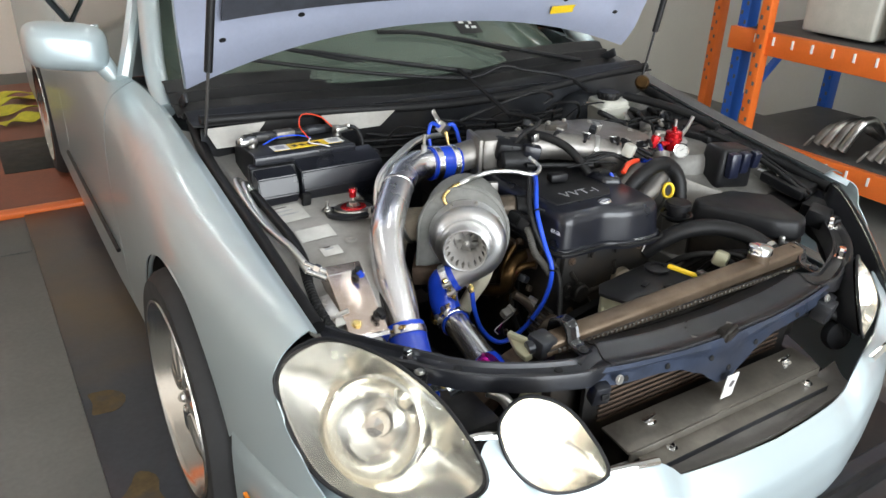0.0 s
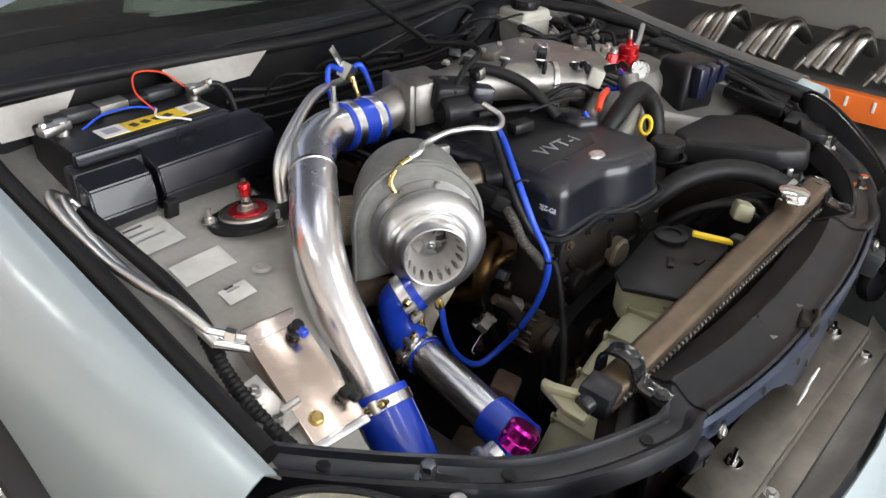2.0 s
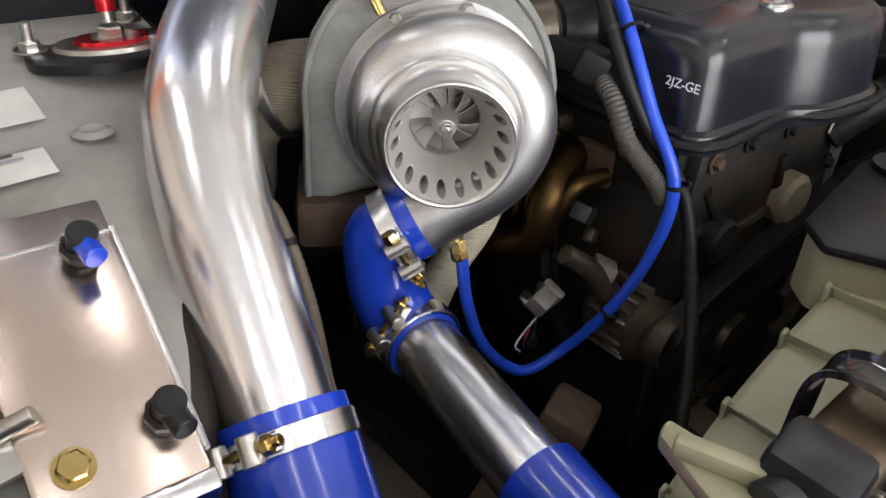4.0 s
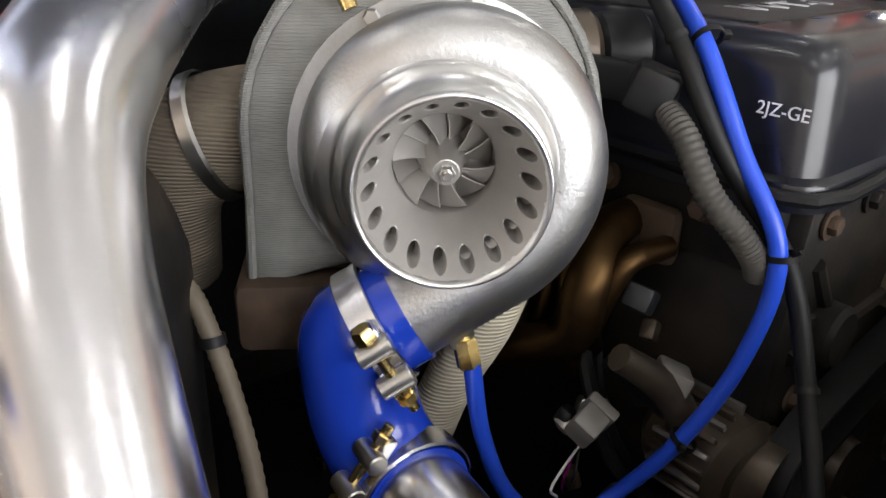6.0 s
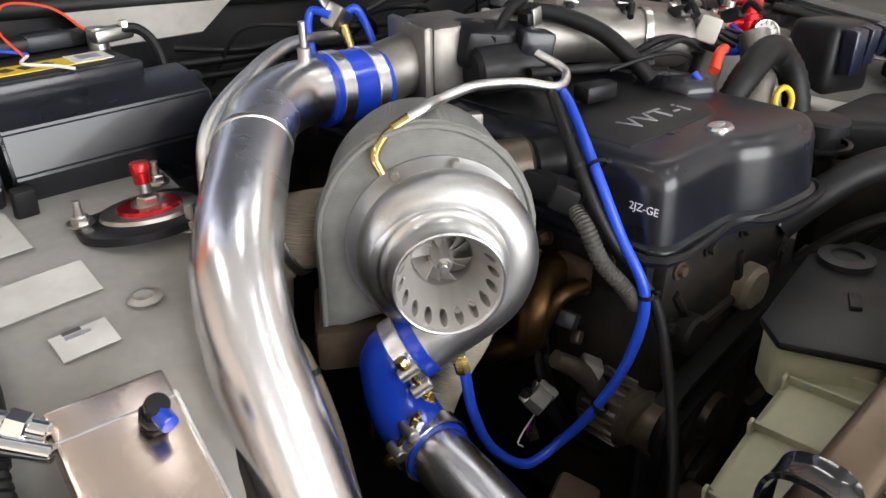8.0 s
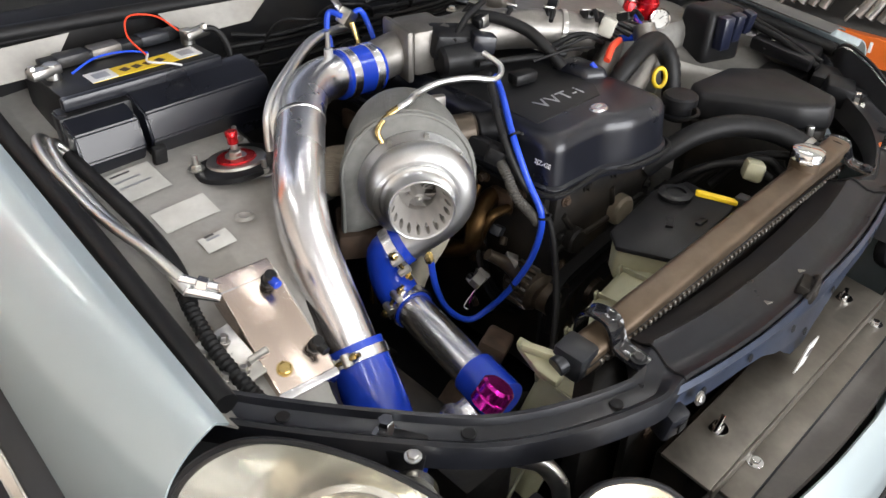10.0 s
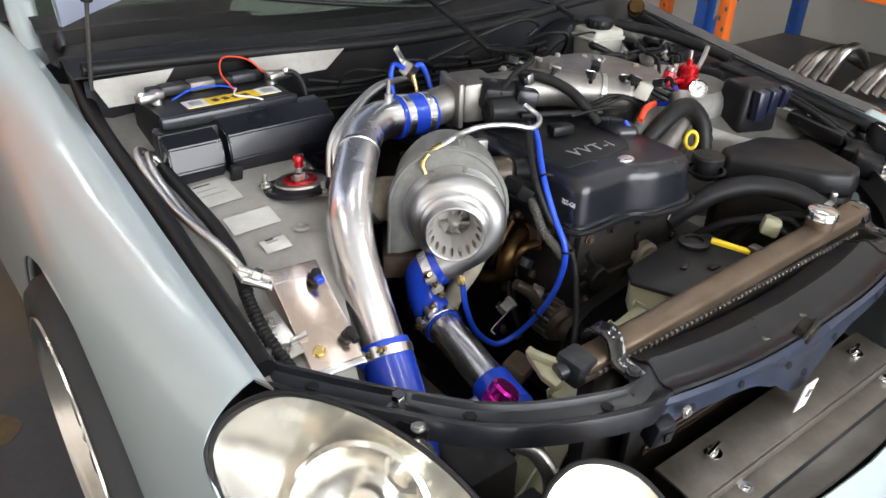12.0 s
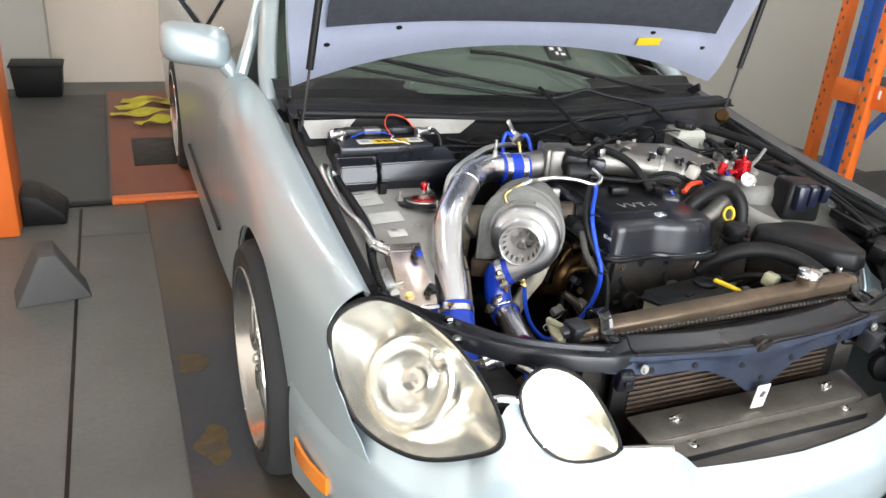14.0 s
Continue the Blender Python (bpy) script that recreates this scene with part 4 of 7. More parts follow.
bm = lathe([(0.0302, -0.0140), (0.0296, -0.0156), (0.0300, -0.018), (0.0304, -0.040), (0.0, -0.040)], T, 64)
part("inducer_bore", bm, BLASTED, turbo)
bm = lathe([(0, 0.001), (0.0075, -0.0005), (0.0095, -0.008), (0.0115, -0.020), (0.016, -0.032), (0.029, -0.039)], T, 32)
wheel_hub = part("compressor_wheel", bm, BLASTED, turbo, "compressor wheel at rest inside the bore")
for k in range(12):
    L = 1.0 if k % 2 == 0 else 0.7
    def blade(u, v, k=k, L=L):
        z = -0.0185 - 0.018 * u - (0.006 if L < 1 else 0)
        r0 = 0.0105 + 0.004 * u
        return T @ polar(r0 + (0.0293 - r0) * v, 30 * k + 46 * (1 - u) + 12 * v, z + 0.001 * L * v)
    part("blade", sheet(blade, 6, 3, 0.0009), BLASTED, wheel_hub)
bm = hexbolt(T @ V(0, 0, -0.001), AXIS, 0.0048, 0.006, 0.0068)
rod(T @ V(0, 0, 0.004), T @ V(0, 0, 0.0085), 0.0026, 12, 0, bm)
part("shaft_nut", bm, STEEL, turbo)


def blanket_line(grow=0.0):
    out = [V(-0.010 + (0.106 + grow) * math.cos(radians(a)), 0.004 + (0.116 + grow) * math.sin(radians(a)), 0) for a in range(-34, 178, 6)]
    return out + [V(-0.1155 - grow, -0.03, 0), V(-0.1175 - grow, -0.094 - grow, 0), V(-0.06, -0.078 - grow, 0), V(0.0, -0.070 - grow, 0), V(0.05, -0.078 - grow, 0)]


bm = bmesh.new()
rings = []
for z, g in ((-0.052, -0.02), (-0.049, -0.003), (-0.052, 0.0), (-0.064, 0.001), (-0.10, -0.002), (-0.14, -0.006), (-0.165, -0.014), (-0.175, -0.035), (-0.176, -0.07)):
    rings.append([bm.verts.new(T @ V(p.x, p.y + 0.10 * (-0.05 - z), z)) for p in blanket_line(g)])
ring_faces(bm, rings, True, True)
blanket = part("heat_blanket", bm, BLANKET, turbo, "woven grey fibreglass heat blanket", 60)
for z, g in ((-0.050, 0.001), (-0.058, 0.003)):
    loopline = [T @ V(p.x, p.y, z) for p in blanket_line(g)]
    part("hem", tube(loopline[:38], 0.0030, 8, 1, smooth=False, ripple=0.10), BLANKET, blanket, "stitched blanket hem")
part("back_plate", lathe([(0, -0.049), (0.092, -0.049), (0.092, -0.055), (0, -0.055)], T, 48), CAST, turbo)
for a in (35, 78, 118):
    part("housing_bolt", hexbolt(T @ polar(0.087, a, -0.046), AXIS, 0.005, 0.008), STEEL, turbo)
# turbine outlet and manifold flange behind the blanket
part("turbine_outlet", tube([T @ V(-0.09, 0.00, -0.11), T @ V(-0.15, -0.012, -0.12), T @ V(-0.19, -0.05, -0.13), T @ V(-0.20, -0.12, -0.14)], 0.042, 20, 5), FABRICDARK, turbo, "tan wrapped exhaust downpipe")
part("outlet_band", lathe([(0.044, -0.006), (0.046, -0.004), (0.046, 0.004), (0.044, 0.006)], Matrix.Translation(T @ V(-0.150, -0.012, -0.12)) @ frame_of(T.to_3x3() @ V(-1, -0.4, -0.1)), 32), STEEL, turbo)
part("hot_flange", box((0.13, 0.014, 0.085), T @ Matrix.Translation((-0.045, -0.078, -0.10)), 0.003), RUSTY, turbo, "rusty iron turbine flange")
for dx in (-0.055, -0.005):
    part("flange_stud", rod(T @ V(dx - 0.01, -0.085, -0.075), T @ V(dx - 0.01, -0.105, -0.075), 0.004), BRASS, turbo)
part("feed_elbow", tube([T @ V(-0.052, 0.082, -0.035), T @ V(-0.058, 0.098, -0.040), T @ V(-0.048, 0.112, -0.052), T @ V(-0.032, 0.120, -0.062)], 0.0048, 10, 5), BRASS, turbo, "brass oil feed elbow")
nip = V(-0.333, 0.600, 0.614)
part("boost_nipple", rod(nip + V(0, 0.012, 0.022), nip + V(0, 0.002, -0.004), 0.0068), BRASS, turbo, "brass vacuum nipple")
part("nipple_hex", lathe([(0, -0.012), (0.0078, -0.012), (0.0078, 0.004), (0.0065, 0.006), (0, 0.006)], Matrix.Translation(nip + V(0, 0.004, 0.008)) @ frame_of((0, 0.35, 0.9)), 6), BRASS, turbo, "brass hex fitting")
part("nipple_boss", rod(nip + V(0.0, 0.022, 0.020), nip + V(-0.004, 0.004, 0.016), 0.0095), CAST, turbo)
# fibreglass-wrapped drain pipe under the scroll
part("wrapped_pipe", tube([T @ V(0.055, -0.085, -0.075), T @ V(0.040, -0.13, -0.072), T @ V(0.012, -0.18, -0.068), T @ V(-0.01, -0.25, -0.07)], 0.019, 14, 5), FABRIC, turbo, "tan fibreglass-wrapped pipe")


def clamp(p, axis, r, parent, bolt_at, width=0.017):
    """A T-bolt band clamp round a hose; bolt_at: the side where its bolt sits."""
    axis = V(axis).normalized()
    m = Matrix.Translation(p) @ frame_of(axis)
    w = width / 2
    band = part("clamp_band", lathe([(r, -w), (r + 0.0016, -w + 0.001), (r + 0.0016, w - 0.001), (r, w)], m, 40), POLISHED, parent, "polished steel band clamp")
    out = V(bolt_at) - axis * V(bolt_at).dot(axis)
    out = out.normalized()
    side = axis.cross(out).normalized()
    c = V(p) + out * (r + 0.0085)
    part("clamp_bolt", rod(c - side * 0.036, c + side * 0.026, 0.0034, 12), BRASS, band, "brassy long clamp bolt")
    for name_, k in (("trunnion_a", -0.014), ("trunnion_b", 0.010)):
        part(name_, rod(c + side * k - axis * w * 1.15, c + side * k + axis * w * 1.15, 0.0066, 14), STEEL, band)
        lug = [(-0.010, 0.0), (0.010, 0.0), (0.006, 0.0085), (-0.006, 0.0085)]
        mt_ = Matrix.Translation(V(p) + out * (r + 0.0005) + side * (k + (0.006 if k > 0 else -0.006))) @ Matrix((side, out, side.cross(out))).transposed().to_4x4()
        part("strap_loop", prism(lug, w * 1.5, mt_ @ Matrix.Translation((0, 0, -w * 0.75)), 0.0012, 1), POLISHED, band)
    part("clamp_nut", hexbolt(c + side * 0.0175, side, 0.0066, 0.009), BRASS, band)
    part("bolt_head", hexbolt(c - side * 0.024, -side, 0.0058, 0.006), BRASS, band)
    return band


# ---- charge pipes ----
pipe = thing("charge_pipe", "polished aluminium charge pipe running over the turbocharger", "pipe")
PR = 0.0385
UP = [(-0.205, 0.890, 0.832), (-0.275, 0.891, 0.836), (-0.330, 0.884, 0.838), (-0.385, 0.848, 0.836), (-0.431, 0.795, 0.828)]
LOW = [(-0.431, 0.795, 0.828), (-0.465, 0.752, 0.814), (-0.500, 0.707, 0.797), (-0.530, 0.664, 0.773), (-0.548, 0.620, 0.736), (-0.559, 0.570, 0.694), (-0.572, 0.503, 0.636), (-0.578, 0.478, 0.614)]
part("upper_bend", tube(UP, PR, 40, 8), POLISHED, pipe)
part("lower_run", tube(LOW, [PR, PR, PR, PR, PR * 0.98, PR * 0.96, PR * 0.95, PR * 0.95], 40, 8), POLISHED, pipe)
ax = V(LOW[1]) - V(LOW[0])
part("weld_bead", lathe([(PR - 0.001, -0.003), (PR + 0.0012, -0.0015), (PR + 0.0016, 0), (PR + 0.0012, 0.0015), (PR - 0.001, 0.003)], Matrix.Translation(LOW[0]) @ frame_of(ax + V(0.004, -0.008, -0.004)), 48), MACHINED, pipe, "raised weld bead")
d0 = (V(UP[0]) - V(UP[1])).normalized()
c0 = V(-0.248, 0.8905, 0.8335)
up_c = part("silicone_coupler", tube([c0 - d0 * 0.036, c0 - d0 * 0.01, c0 + d0 * 0.045], PR + 0.005, 36, 4), BLUESIL, pipe, "bright blue silicone coupler")
clamp(c0 - d0 * 0.020, d0, PR + 0.0052, pipe, (0, 1, -0.4))
clamp(c0 + d0 * 0.030, d0, PR + 0.0052, pipe, (0, 1, -0.2))
d1 = (V(LOW[6]) - V(LOW[5])).normalized()
c1 = V(LOW[6]) + d1 * 0.012
part("silicone_coupler", tube([c1 - d1 * 0.014, c1 + d1 * 0.02, c1 + d1 * 0.075, c1 + d1 * 0.115 + V(0, 0, -0.01), c1 + d1 * 0.15 + V(0, 0.004, -0.035)], PR + 0.0052, 36, 5), BLUESIL, pipe, "bright blue silicone coupler")
clamp(c1 + d1 * 0.004, d1, PR + 0.0056, pipe, (-0.5, 0.1, 0.6), 0.016)
clamp(c1 + d1 * 0.118 + V(0, 0, -0.011), d1 + V(0, 0, -0.4), PR + 0.0056, pipe, (0.6, 0.1, 0.6), 0.016)
part("port_bung", rod((-0.300, 0.890, 0.868), (-0.300, 0.890, 0.889), 0.008), CAST, pipe)
part("port_barb", rod((-0.300, 0.890, 0.889), (-0.300, 0.890, 0.918), 0.0045), STEEL, pipe)

pipe2 = thing("outlet_pipe", "polished aluminium pipe dropping from the turbocharger outlet", "pipe")
E0 = T @ (end + tang * 0.062)
E1 = T @ (end + tang * 0.098)
R2 = 0.0318
B0, B1 = V(-0.381, 0.602, 0.546), V(-0.408, 0.404, 0.530)
d2 = (B1 - B0).normalized()
BK = V(-0.394, 0.640, 0.572)
bez = [E0, E0.lerp(E1, 0.6)] + [E1.lerp(BK, t).lerp(BK.lerp(B0, t), t) for t in (0.0, 0.2, 0.4, 0.6, 0.8, 1.0)] + [B0 + d2 * 0.016]
part("silicone_elbow", tube(bez, R2 + 0.0032, 36, 5), BLUESIL, pipe2, "blue silicone elbow")
dd = (E1 - E0).normalized()
clamp(E0.lerp(E1, 0.62), dd, R2 + 0.006, pipe2, (-0.45, -0.85, 0.05), 0.018)
clamp(B0 + d2 * 0.006, d2, R2 + 0.0055, pipe2, (-0.8, -0.3, 0.5), 0.018)
part("pipe", tube([B0, B0.lerp(B1, 0.5), B1], R2, 36, 4), POLISHED, pipe2)
part("silicone_coupler", tube([B1 - d2 * 0.02, B1 + d2 * 0.02, B1 + d2 * 0.05], R2 + 0.0055, 32, 4), BLUESIL, pipe2, "dark blue silicone coupler")
bov = thing("blow_off_valve", "polished blow-off valve with a magenta anodised cap", "valve")
bc = V(-0.488, 0.322, 0.608)
part("valve_cap", lathe([(0, 0.03), (0.02, 0.03), (0.024, 0.026), (0.024, 0.012), (0.022, 0.010), (0.024, 0.008), (0.024, -0.006), (0, -0.006)], Matrix.Translation(bc) @ frame_of((0.5, -0.2, 0.8)), 32), MAGENTA, bov, "magenta anodised cap")
part("valve_body", lathe([(0, 0), (0.022, 0), (0.022, 0.02), (0.027, 0.024), (0.027, 0.034), (0.022, 0.038), (0.022, 0.06), (0, 0.062)], Matrix.Translation(bc + V(-0.075, 0.02, -0.03)) @ frame_of((0.8, -0.2, 0.35)), 32), POLISHED, bov)
part("valve_horn", rod(bc + V(-0.04, 0.03, -0.02), bc + V(-0.075, -0.02, 0.022), 0.017), POLISHED, bov)

# ---- hoses round the turbocharger ----
hose = thing("vacuum_hose", "bright blue silicone vacuum hose looped below the turbocharger", "hose")
HZ = [(-0.098, 0.686, 0.846), (-0.128, 0.642, 0.834), (-0.177, 0.572, 0.801), (-0.182, 0.530, 0.740), (-0.180, 0.495, 0.682), (-0.184, 0.502, 0.605), (-0.204, 0.523, 0.538), (-0.226, 0.553, 0.482), (-0.268, 0.566, 0.468), (-0.306, 0.582, 0.504), (-0.324, 0.594, 0.556), nip + V(0, -0.001, 0.0)]
part("hose_run", tube(HZ, 0.0058, 14, 8), BLUEHOSE, hose)
for i in (2, 4, 6):
    a = V(HZ[i])
    ax = V(HZ[i + 1]) - V(HZ[i - 1])
    m = Matrix.Translation(a + V(0.004, -0.001, 0)) @ frame_of(ax)
    zt = part("zip_tie", lathe([(0.0095, -0.002), (0.0102, -0.002), (0.0102, 0.002), (0.0095, 0.002)], m, 18), RUBBER, hose, "black zip tie")
    part("tie_head", box((0.006, 0.005, 0.005), m @ Matrix.Translation((0.011, 0.003, 0)), 0.0008), RUBBER, zt)
bh = thing("black_hose", "thin black rubber hose tied beside the blue one", "hose")
part("hose_run", tube([(-0.112, 0.690, 0.852), (-0.142, 0.652, 0.838), (-0.190, 0.582, 0.802), (-0.188, 0.538, 0.738), (-0.162, 0.496, 0.672), (-0.172, 0.462, 0.60), (-0.205, 0.425, 0.53), (-0.245, 0.395, 0.46)], 0.0062, 12, 8), RUBBER, bh)
for p_, q_ in (((-0.190, 0.582, 0.802), (-0.188, 0.538, 0.738)), ((-0.172, 0.462, 0.60), (-0.205, 0.425, 0.53))):
    part("hose_tie", lathe([(0.0066, -0.002), (0.0074, -0.002), (0.0074, 0.002), (0.0066, 0.002)], Matrix.Translation(p_) @ frame_of(V(q_) - V(p_)), 16), BLACK, bh)
br = thing("oil_feed_line", "braided steel oil line arching over the turbocharger", "hose")
part("braid", tube([T @ V(-0.032, 0.120, -0.062), T @ V(-0.005, 0.134, -0.070), (-0.278, 0.694, 0.864), (-0.225, 0.694, 0.868), (-0.165, 0.684, 0.862), (-0.115, 0.672, 0.850), (-0.082, 0.690, 0.858), (-0.085, 0.730, 0.872)], 0.0055, 12, 8), BRAID, br)
part("end_ferrule", rod(T @ V(-0.040, 0.117, -0.058), T @ V(-0.022, 0.125, -0.065), 0.0065), BRASS, br)
conv = thing("wiring_conduit", "grey corrugated wiring conduit beside the valve cover", "conduit")
part("conduit", tube([(-0.196, 0.580, 0.760), (-0.204, 0.556, 0.746), (-0.204, 0.534, 0.716), (-0.192, 0.515, 0.692), (-0.182, 0.508, 0.676), (-0.174, 0.508, 0.664)], 0.0086, 12, 16, ripple=0.06), CONDUIT, conv)
part("conduit_boot", box((0.034, 0.03, 0.03), Matrix.Translation((-0.194, 0.592, 0.768)) @ pose(0, 0, 0, 20, 0, 35), 0.005), RUBBER, conv, "black rubber boot")
part("loom_channel", box((0.030, 0.24, 0.028), Matrix.Translation((-0.190, 0.70, 0.768)) @ pose(0, 0, 0, 0, 12, 0), 0.006), BLACK, conv, "black plastic loom channel")
cl = thing("wiring_conduit", "grey corrugated hose hanging under the charge pipe", "conduit")
part("conduit", tube([(-0.490, 0.745, 0.672), (-0.472, 0.695, 0.674), (-0.467, 0.668, 0.646), (-0.466, 0.640, 0.595), (-0.472, 0.610, 0.54), (-0.486, 0.56, 0.48)], 0.0058, 12, 18, ripple=0.06), HOSETAN, cl)
part("conduit_clip", lathe([(0.0062, -0.003), (0.0074, -0.003), (0.0074, 0.003), (0.0062, 0.003)], Matrix.Translation((-0.467, 0.668, 0.646)) @ frame_of((0, -0.3, -0.9)), 18), RUBBER, cl)
cn = thing("wiring_plug", "grey wiring plug with loose thin wires", "connector")
pm = Matrix.Translation((-0.246, 0.570, 0.544)) @ pose(0, 0, 0, 30, -10, 10)
part("plug_body", box((0.026, 0.020, 0.020), pm, 0.003), PLUGGREY, cn)
part("plug_lip", box((0.010, 0.024, 0.023), pm @ Matrix.Translation((0.014, 0, 0)), 0.002), PLUGGREY, cn)
for k, mt in ((-0.006, WHITE), (0.0, MAGENTA), (0.006, RUBBER)):
    part("wire", tube([pm @ V(0.02, k, -0.006), pm @ V(0.03, k, -0.03), V(-0.262 + k * 2, 0.572, 0.505), V(-0.258 + k, 0.575, 0.485)], 0.0011, 6, 5), mt, cn)

# ---- exhaust manifold ----
man = thing("exhaust_manifold", "heat-tinted steel tubular exhaust manifold", "exhaust manifold")
for k in range(4):
    y0 = 0.62 + 0.085 * k
    part("runner", tube([(-0.13, y0, 0.66), (-0.185, y0 - 0.005, 0.662), (-0.225, y0 - 0.02 + 0.01 * k, 0.635), (-0.23, y0 - 0.005 + 0.01 * k, 0.585), (-0.27, 0.70 + 0.02 * k, 0.56), (-0.33, 0.72 + 0.012 * k, 0.585)], 0.0165, 14, 6), GOLDHEAT, man)
part("collector", box((0.11, 0.10, 0.05), Matrix.Translation((-0.36, 0.725, 0.625)) @ pose(0, 0, 0, 0, 0, -34), 0.008), RUSTY, man)
for k in range(3):
    part("gold_pipe", rod((-0.392 + 0.009 * k, 0.695 - 0.008 * k, 0.64), (-0.388 + 0.009 * k, 0.69 - 0.008 * k, 0.50), 0.0042), BRASS, man)

# ---- engine ----
engine = thing("engine", "straight-six engine with black cam cover in the open bay", "engine")
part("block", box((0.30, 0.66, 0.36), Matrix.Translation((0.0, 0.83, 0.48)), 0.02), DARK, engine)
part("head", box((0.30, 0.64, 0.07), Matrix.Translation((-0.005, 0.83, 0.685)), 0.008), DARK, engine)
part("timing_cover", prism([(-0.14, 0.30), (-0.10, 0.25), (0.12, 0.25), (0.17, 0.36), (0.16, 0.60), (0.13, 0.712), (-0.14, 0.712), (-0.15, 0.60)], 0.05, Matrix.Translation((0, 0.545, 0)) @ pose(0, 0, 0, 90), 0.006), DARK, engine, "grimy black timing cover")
COVER = [(-0.152, 0.497), (-0.02, 0.496), (0.022, 0.470), (0.112, 0.462), (0.150, 0.485), (0.156, 0.56), (0.156, 1.10), (-0.158, 1.10), (-0.158, 0.56)]


def rounded(outline, d, r, n=7):
    """The outline moved inward by d, its corners rounded."""
    m = len(outline)
    P = [V(x, y, 0) for x, y in outline]
    area2 = sum(P[i].x * P[(i + 1) % m].y - P[(i + 1) % m].x * P[i].y for i in range(m))
    sg = 1 if area2 > 0 else -1
    moved = []
    for i in range(m):
        a, b, c = P[i - 1], P[i], P[(i + 1) % m]
        e, f = (b - a).normalized(), (c - b).normalized()
        ne, nf = V(-e.y, e.x, 0) * sg, V(-f.y, f.x, 0) * sg
        moved.append(b + (ne + nf) * (d / max(1 + ne.dot(nf), 0.2)))
    out = []
    for i in range(m):
        a, b, c = moved[i - 1], moved[i], moved[(i + 1) % m]
        ra, rc = min(r, (a - b).length * 0.45), min(r, (c - b).length * 0.45)
        p, q = b + (a - b).normalized() * ra, b + (c - b).normalized() * rc
        out += [p.lerp(b, t).lerp(b.lerp(q, t), t) for t in (k / n for k in range(n + 1))]
    return out


bm = bmesh.new()
rings = []
CROWN = [(0.703, -0.008), (0.709, -0.008), (0.711, -0.004), (0.713, -0.004), (0.715, -0.007), (0.720, -0.006), (0.723, 0.0)] + [(0.776 + 0.030 * math.sin(radians(a)), 0.006 + 0.022 * (1 - math.cos(radians(a)))) for a in range(0, 91, 10)] + [(0.8065, 0.036)]
for z, d in CROWN:
    rings.append([bm.verts.new((p.x, p.y, z)) for p in rounded(COVER, d, 0.030)])
ring_faces(bm, rings, True, True)
vc = part("cam_cover", bm, GLOSSBLACK, engine, "satin black cam cover", 30)
part("cover_gasket", tube([(-0.160, 0.9, 0.714), (-0.160, 0.60, 0.714), (-0.156, 0.492, 0.714), (-0.02, 0.490, 0.714), (0.022, 0.464, 0.714), (0.114, 0.456, 0.714), (0.155, 0.482, 0.714), (0.161, 0.58, 0.714), (0.161, 0.9, 0.714)], 0.005, 8, 4), RUBBER, vc)
part("plug_cover", prism([(-0.122, 0.566), (0.050, 0.566), (0.080, 0.600), (0.085, 0.65), (0.085, 1.06), (-0.124, 1.06)], 0.0058, Matrix.Translation((0, 0, 0.8025)), 0.003, 3), BLACK, vc, "matt black coil cover plate")
part("filler_hump", prism([(0.080, 0.625), (0.128, 0.600), (0.142, 0.63), (0.142, 0.70), (0.075, 0.71)], 0.024, Matrix.Translation((0, 0, 0.800)), 0.010, 3, None, 0.82), GLOSSBLACK, vc, "raised black boss on the cam cover")
part("coil_plug", box((0.05, 0.03, 0.022), Matrix.Translation((-0.02, 0.690, 0.822)) @ pose(0, 0, 0, 0, 0, -10), 0.006), BLACK, vc)
badge = Matrix.Translation((-0.016, 0.606, 0.8086)) @ pose(0, 0, 0, 0, 0, -3)
text("raised_letters", "VVT-i", 0.042, badge, LETTER, vc, 0.0006, 1.12)
text("cover_letters", "2JZ-GE", 0.0115, Matrix.Translation((-0.1575, 0.522, 0.763)) @ frame_of((-1, -0.02, 0.10)), LETTERW, vc, 0.0003)
cap = part("oil_cap_badge", lathe([(0, 0.006), (0.013, 0.006), (0.016, 0.003), (0.016, -0.003)], Matrix.Translation((0.002, 0.535, 0.8045)) @ Matrix.Diagonal((1.25, 0.9, 1, 1)), 24), POLISHED, vc, "chrome oval badge")
part("badge_mark", box((0.016, 0.004, 0.001), Matrix.Translation((0.002, 0.535, 0.8110)), 0.0), LETTER, cap)
for x, y in ((-0.141, 0.66), (-0.141, 0.78)):
    part("cover_bolt", hexbolt((x, y, 0.789), (0, 0, 1), 0.006, 0.006, 0.009), STEEL, vc)
part("cam_sensor", rod((-0.222, 0.690, 0.775), (-0.172, 0.660, 0.780), 0.030, 28, 0.005), OILY, engine, "dull olive cast cam sensor housing")
part("sensor_sleeve", rod((-0.172, 0.660, 0.780), (-0.140, 0.641, 0.783), 0.0265, 28, 0.004), BLACK, engine)
part("side_bracket", box((0.05, 0.015, 0.05), Matrix.Translation((-0.205, 0.735, 0.80)) @ pose(0, 0, 0, 0, 0, -25), 0.003), DULLALU, engine)
part("filler_neck", lathe([(0.026, -0.03), (0.026, 0.0), (0.034, 0.002), (0.034, 0.016), (0.030, 0.02), (0, 0.021)], Matrix.Translation((0.250, 0.516, 0.746)), 32), BLACK, engine, "black ribbed filler cap")
part("filler_lip", lathe([(0.036, -0.006), (0.042, -0.004), (0.042, 0.0), (0.036, 0.001)], Matrix.Translation((0.250, 0.516, 0.733)), 32), BLACK, engine)
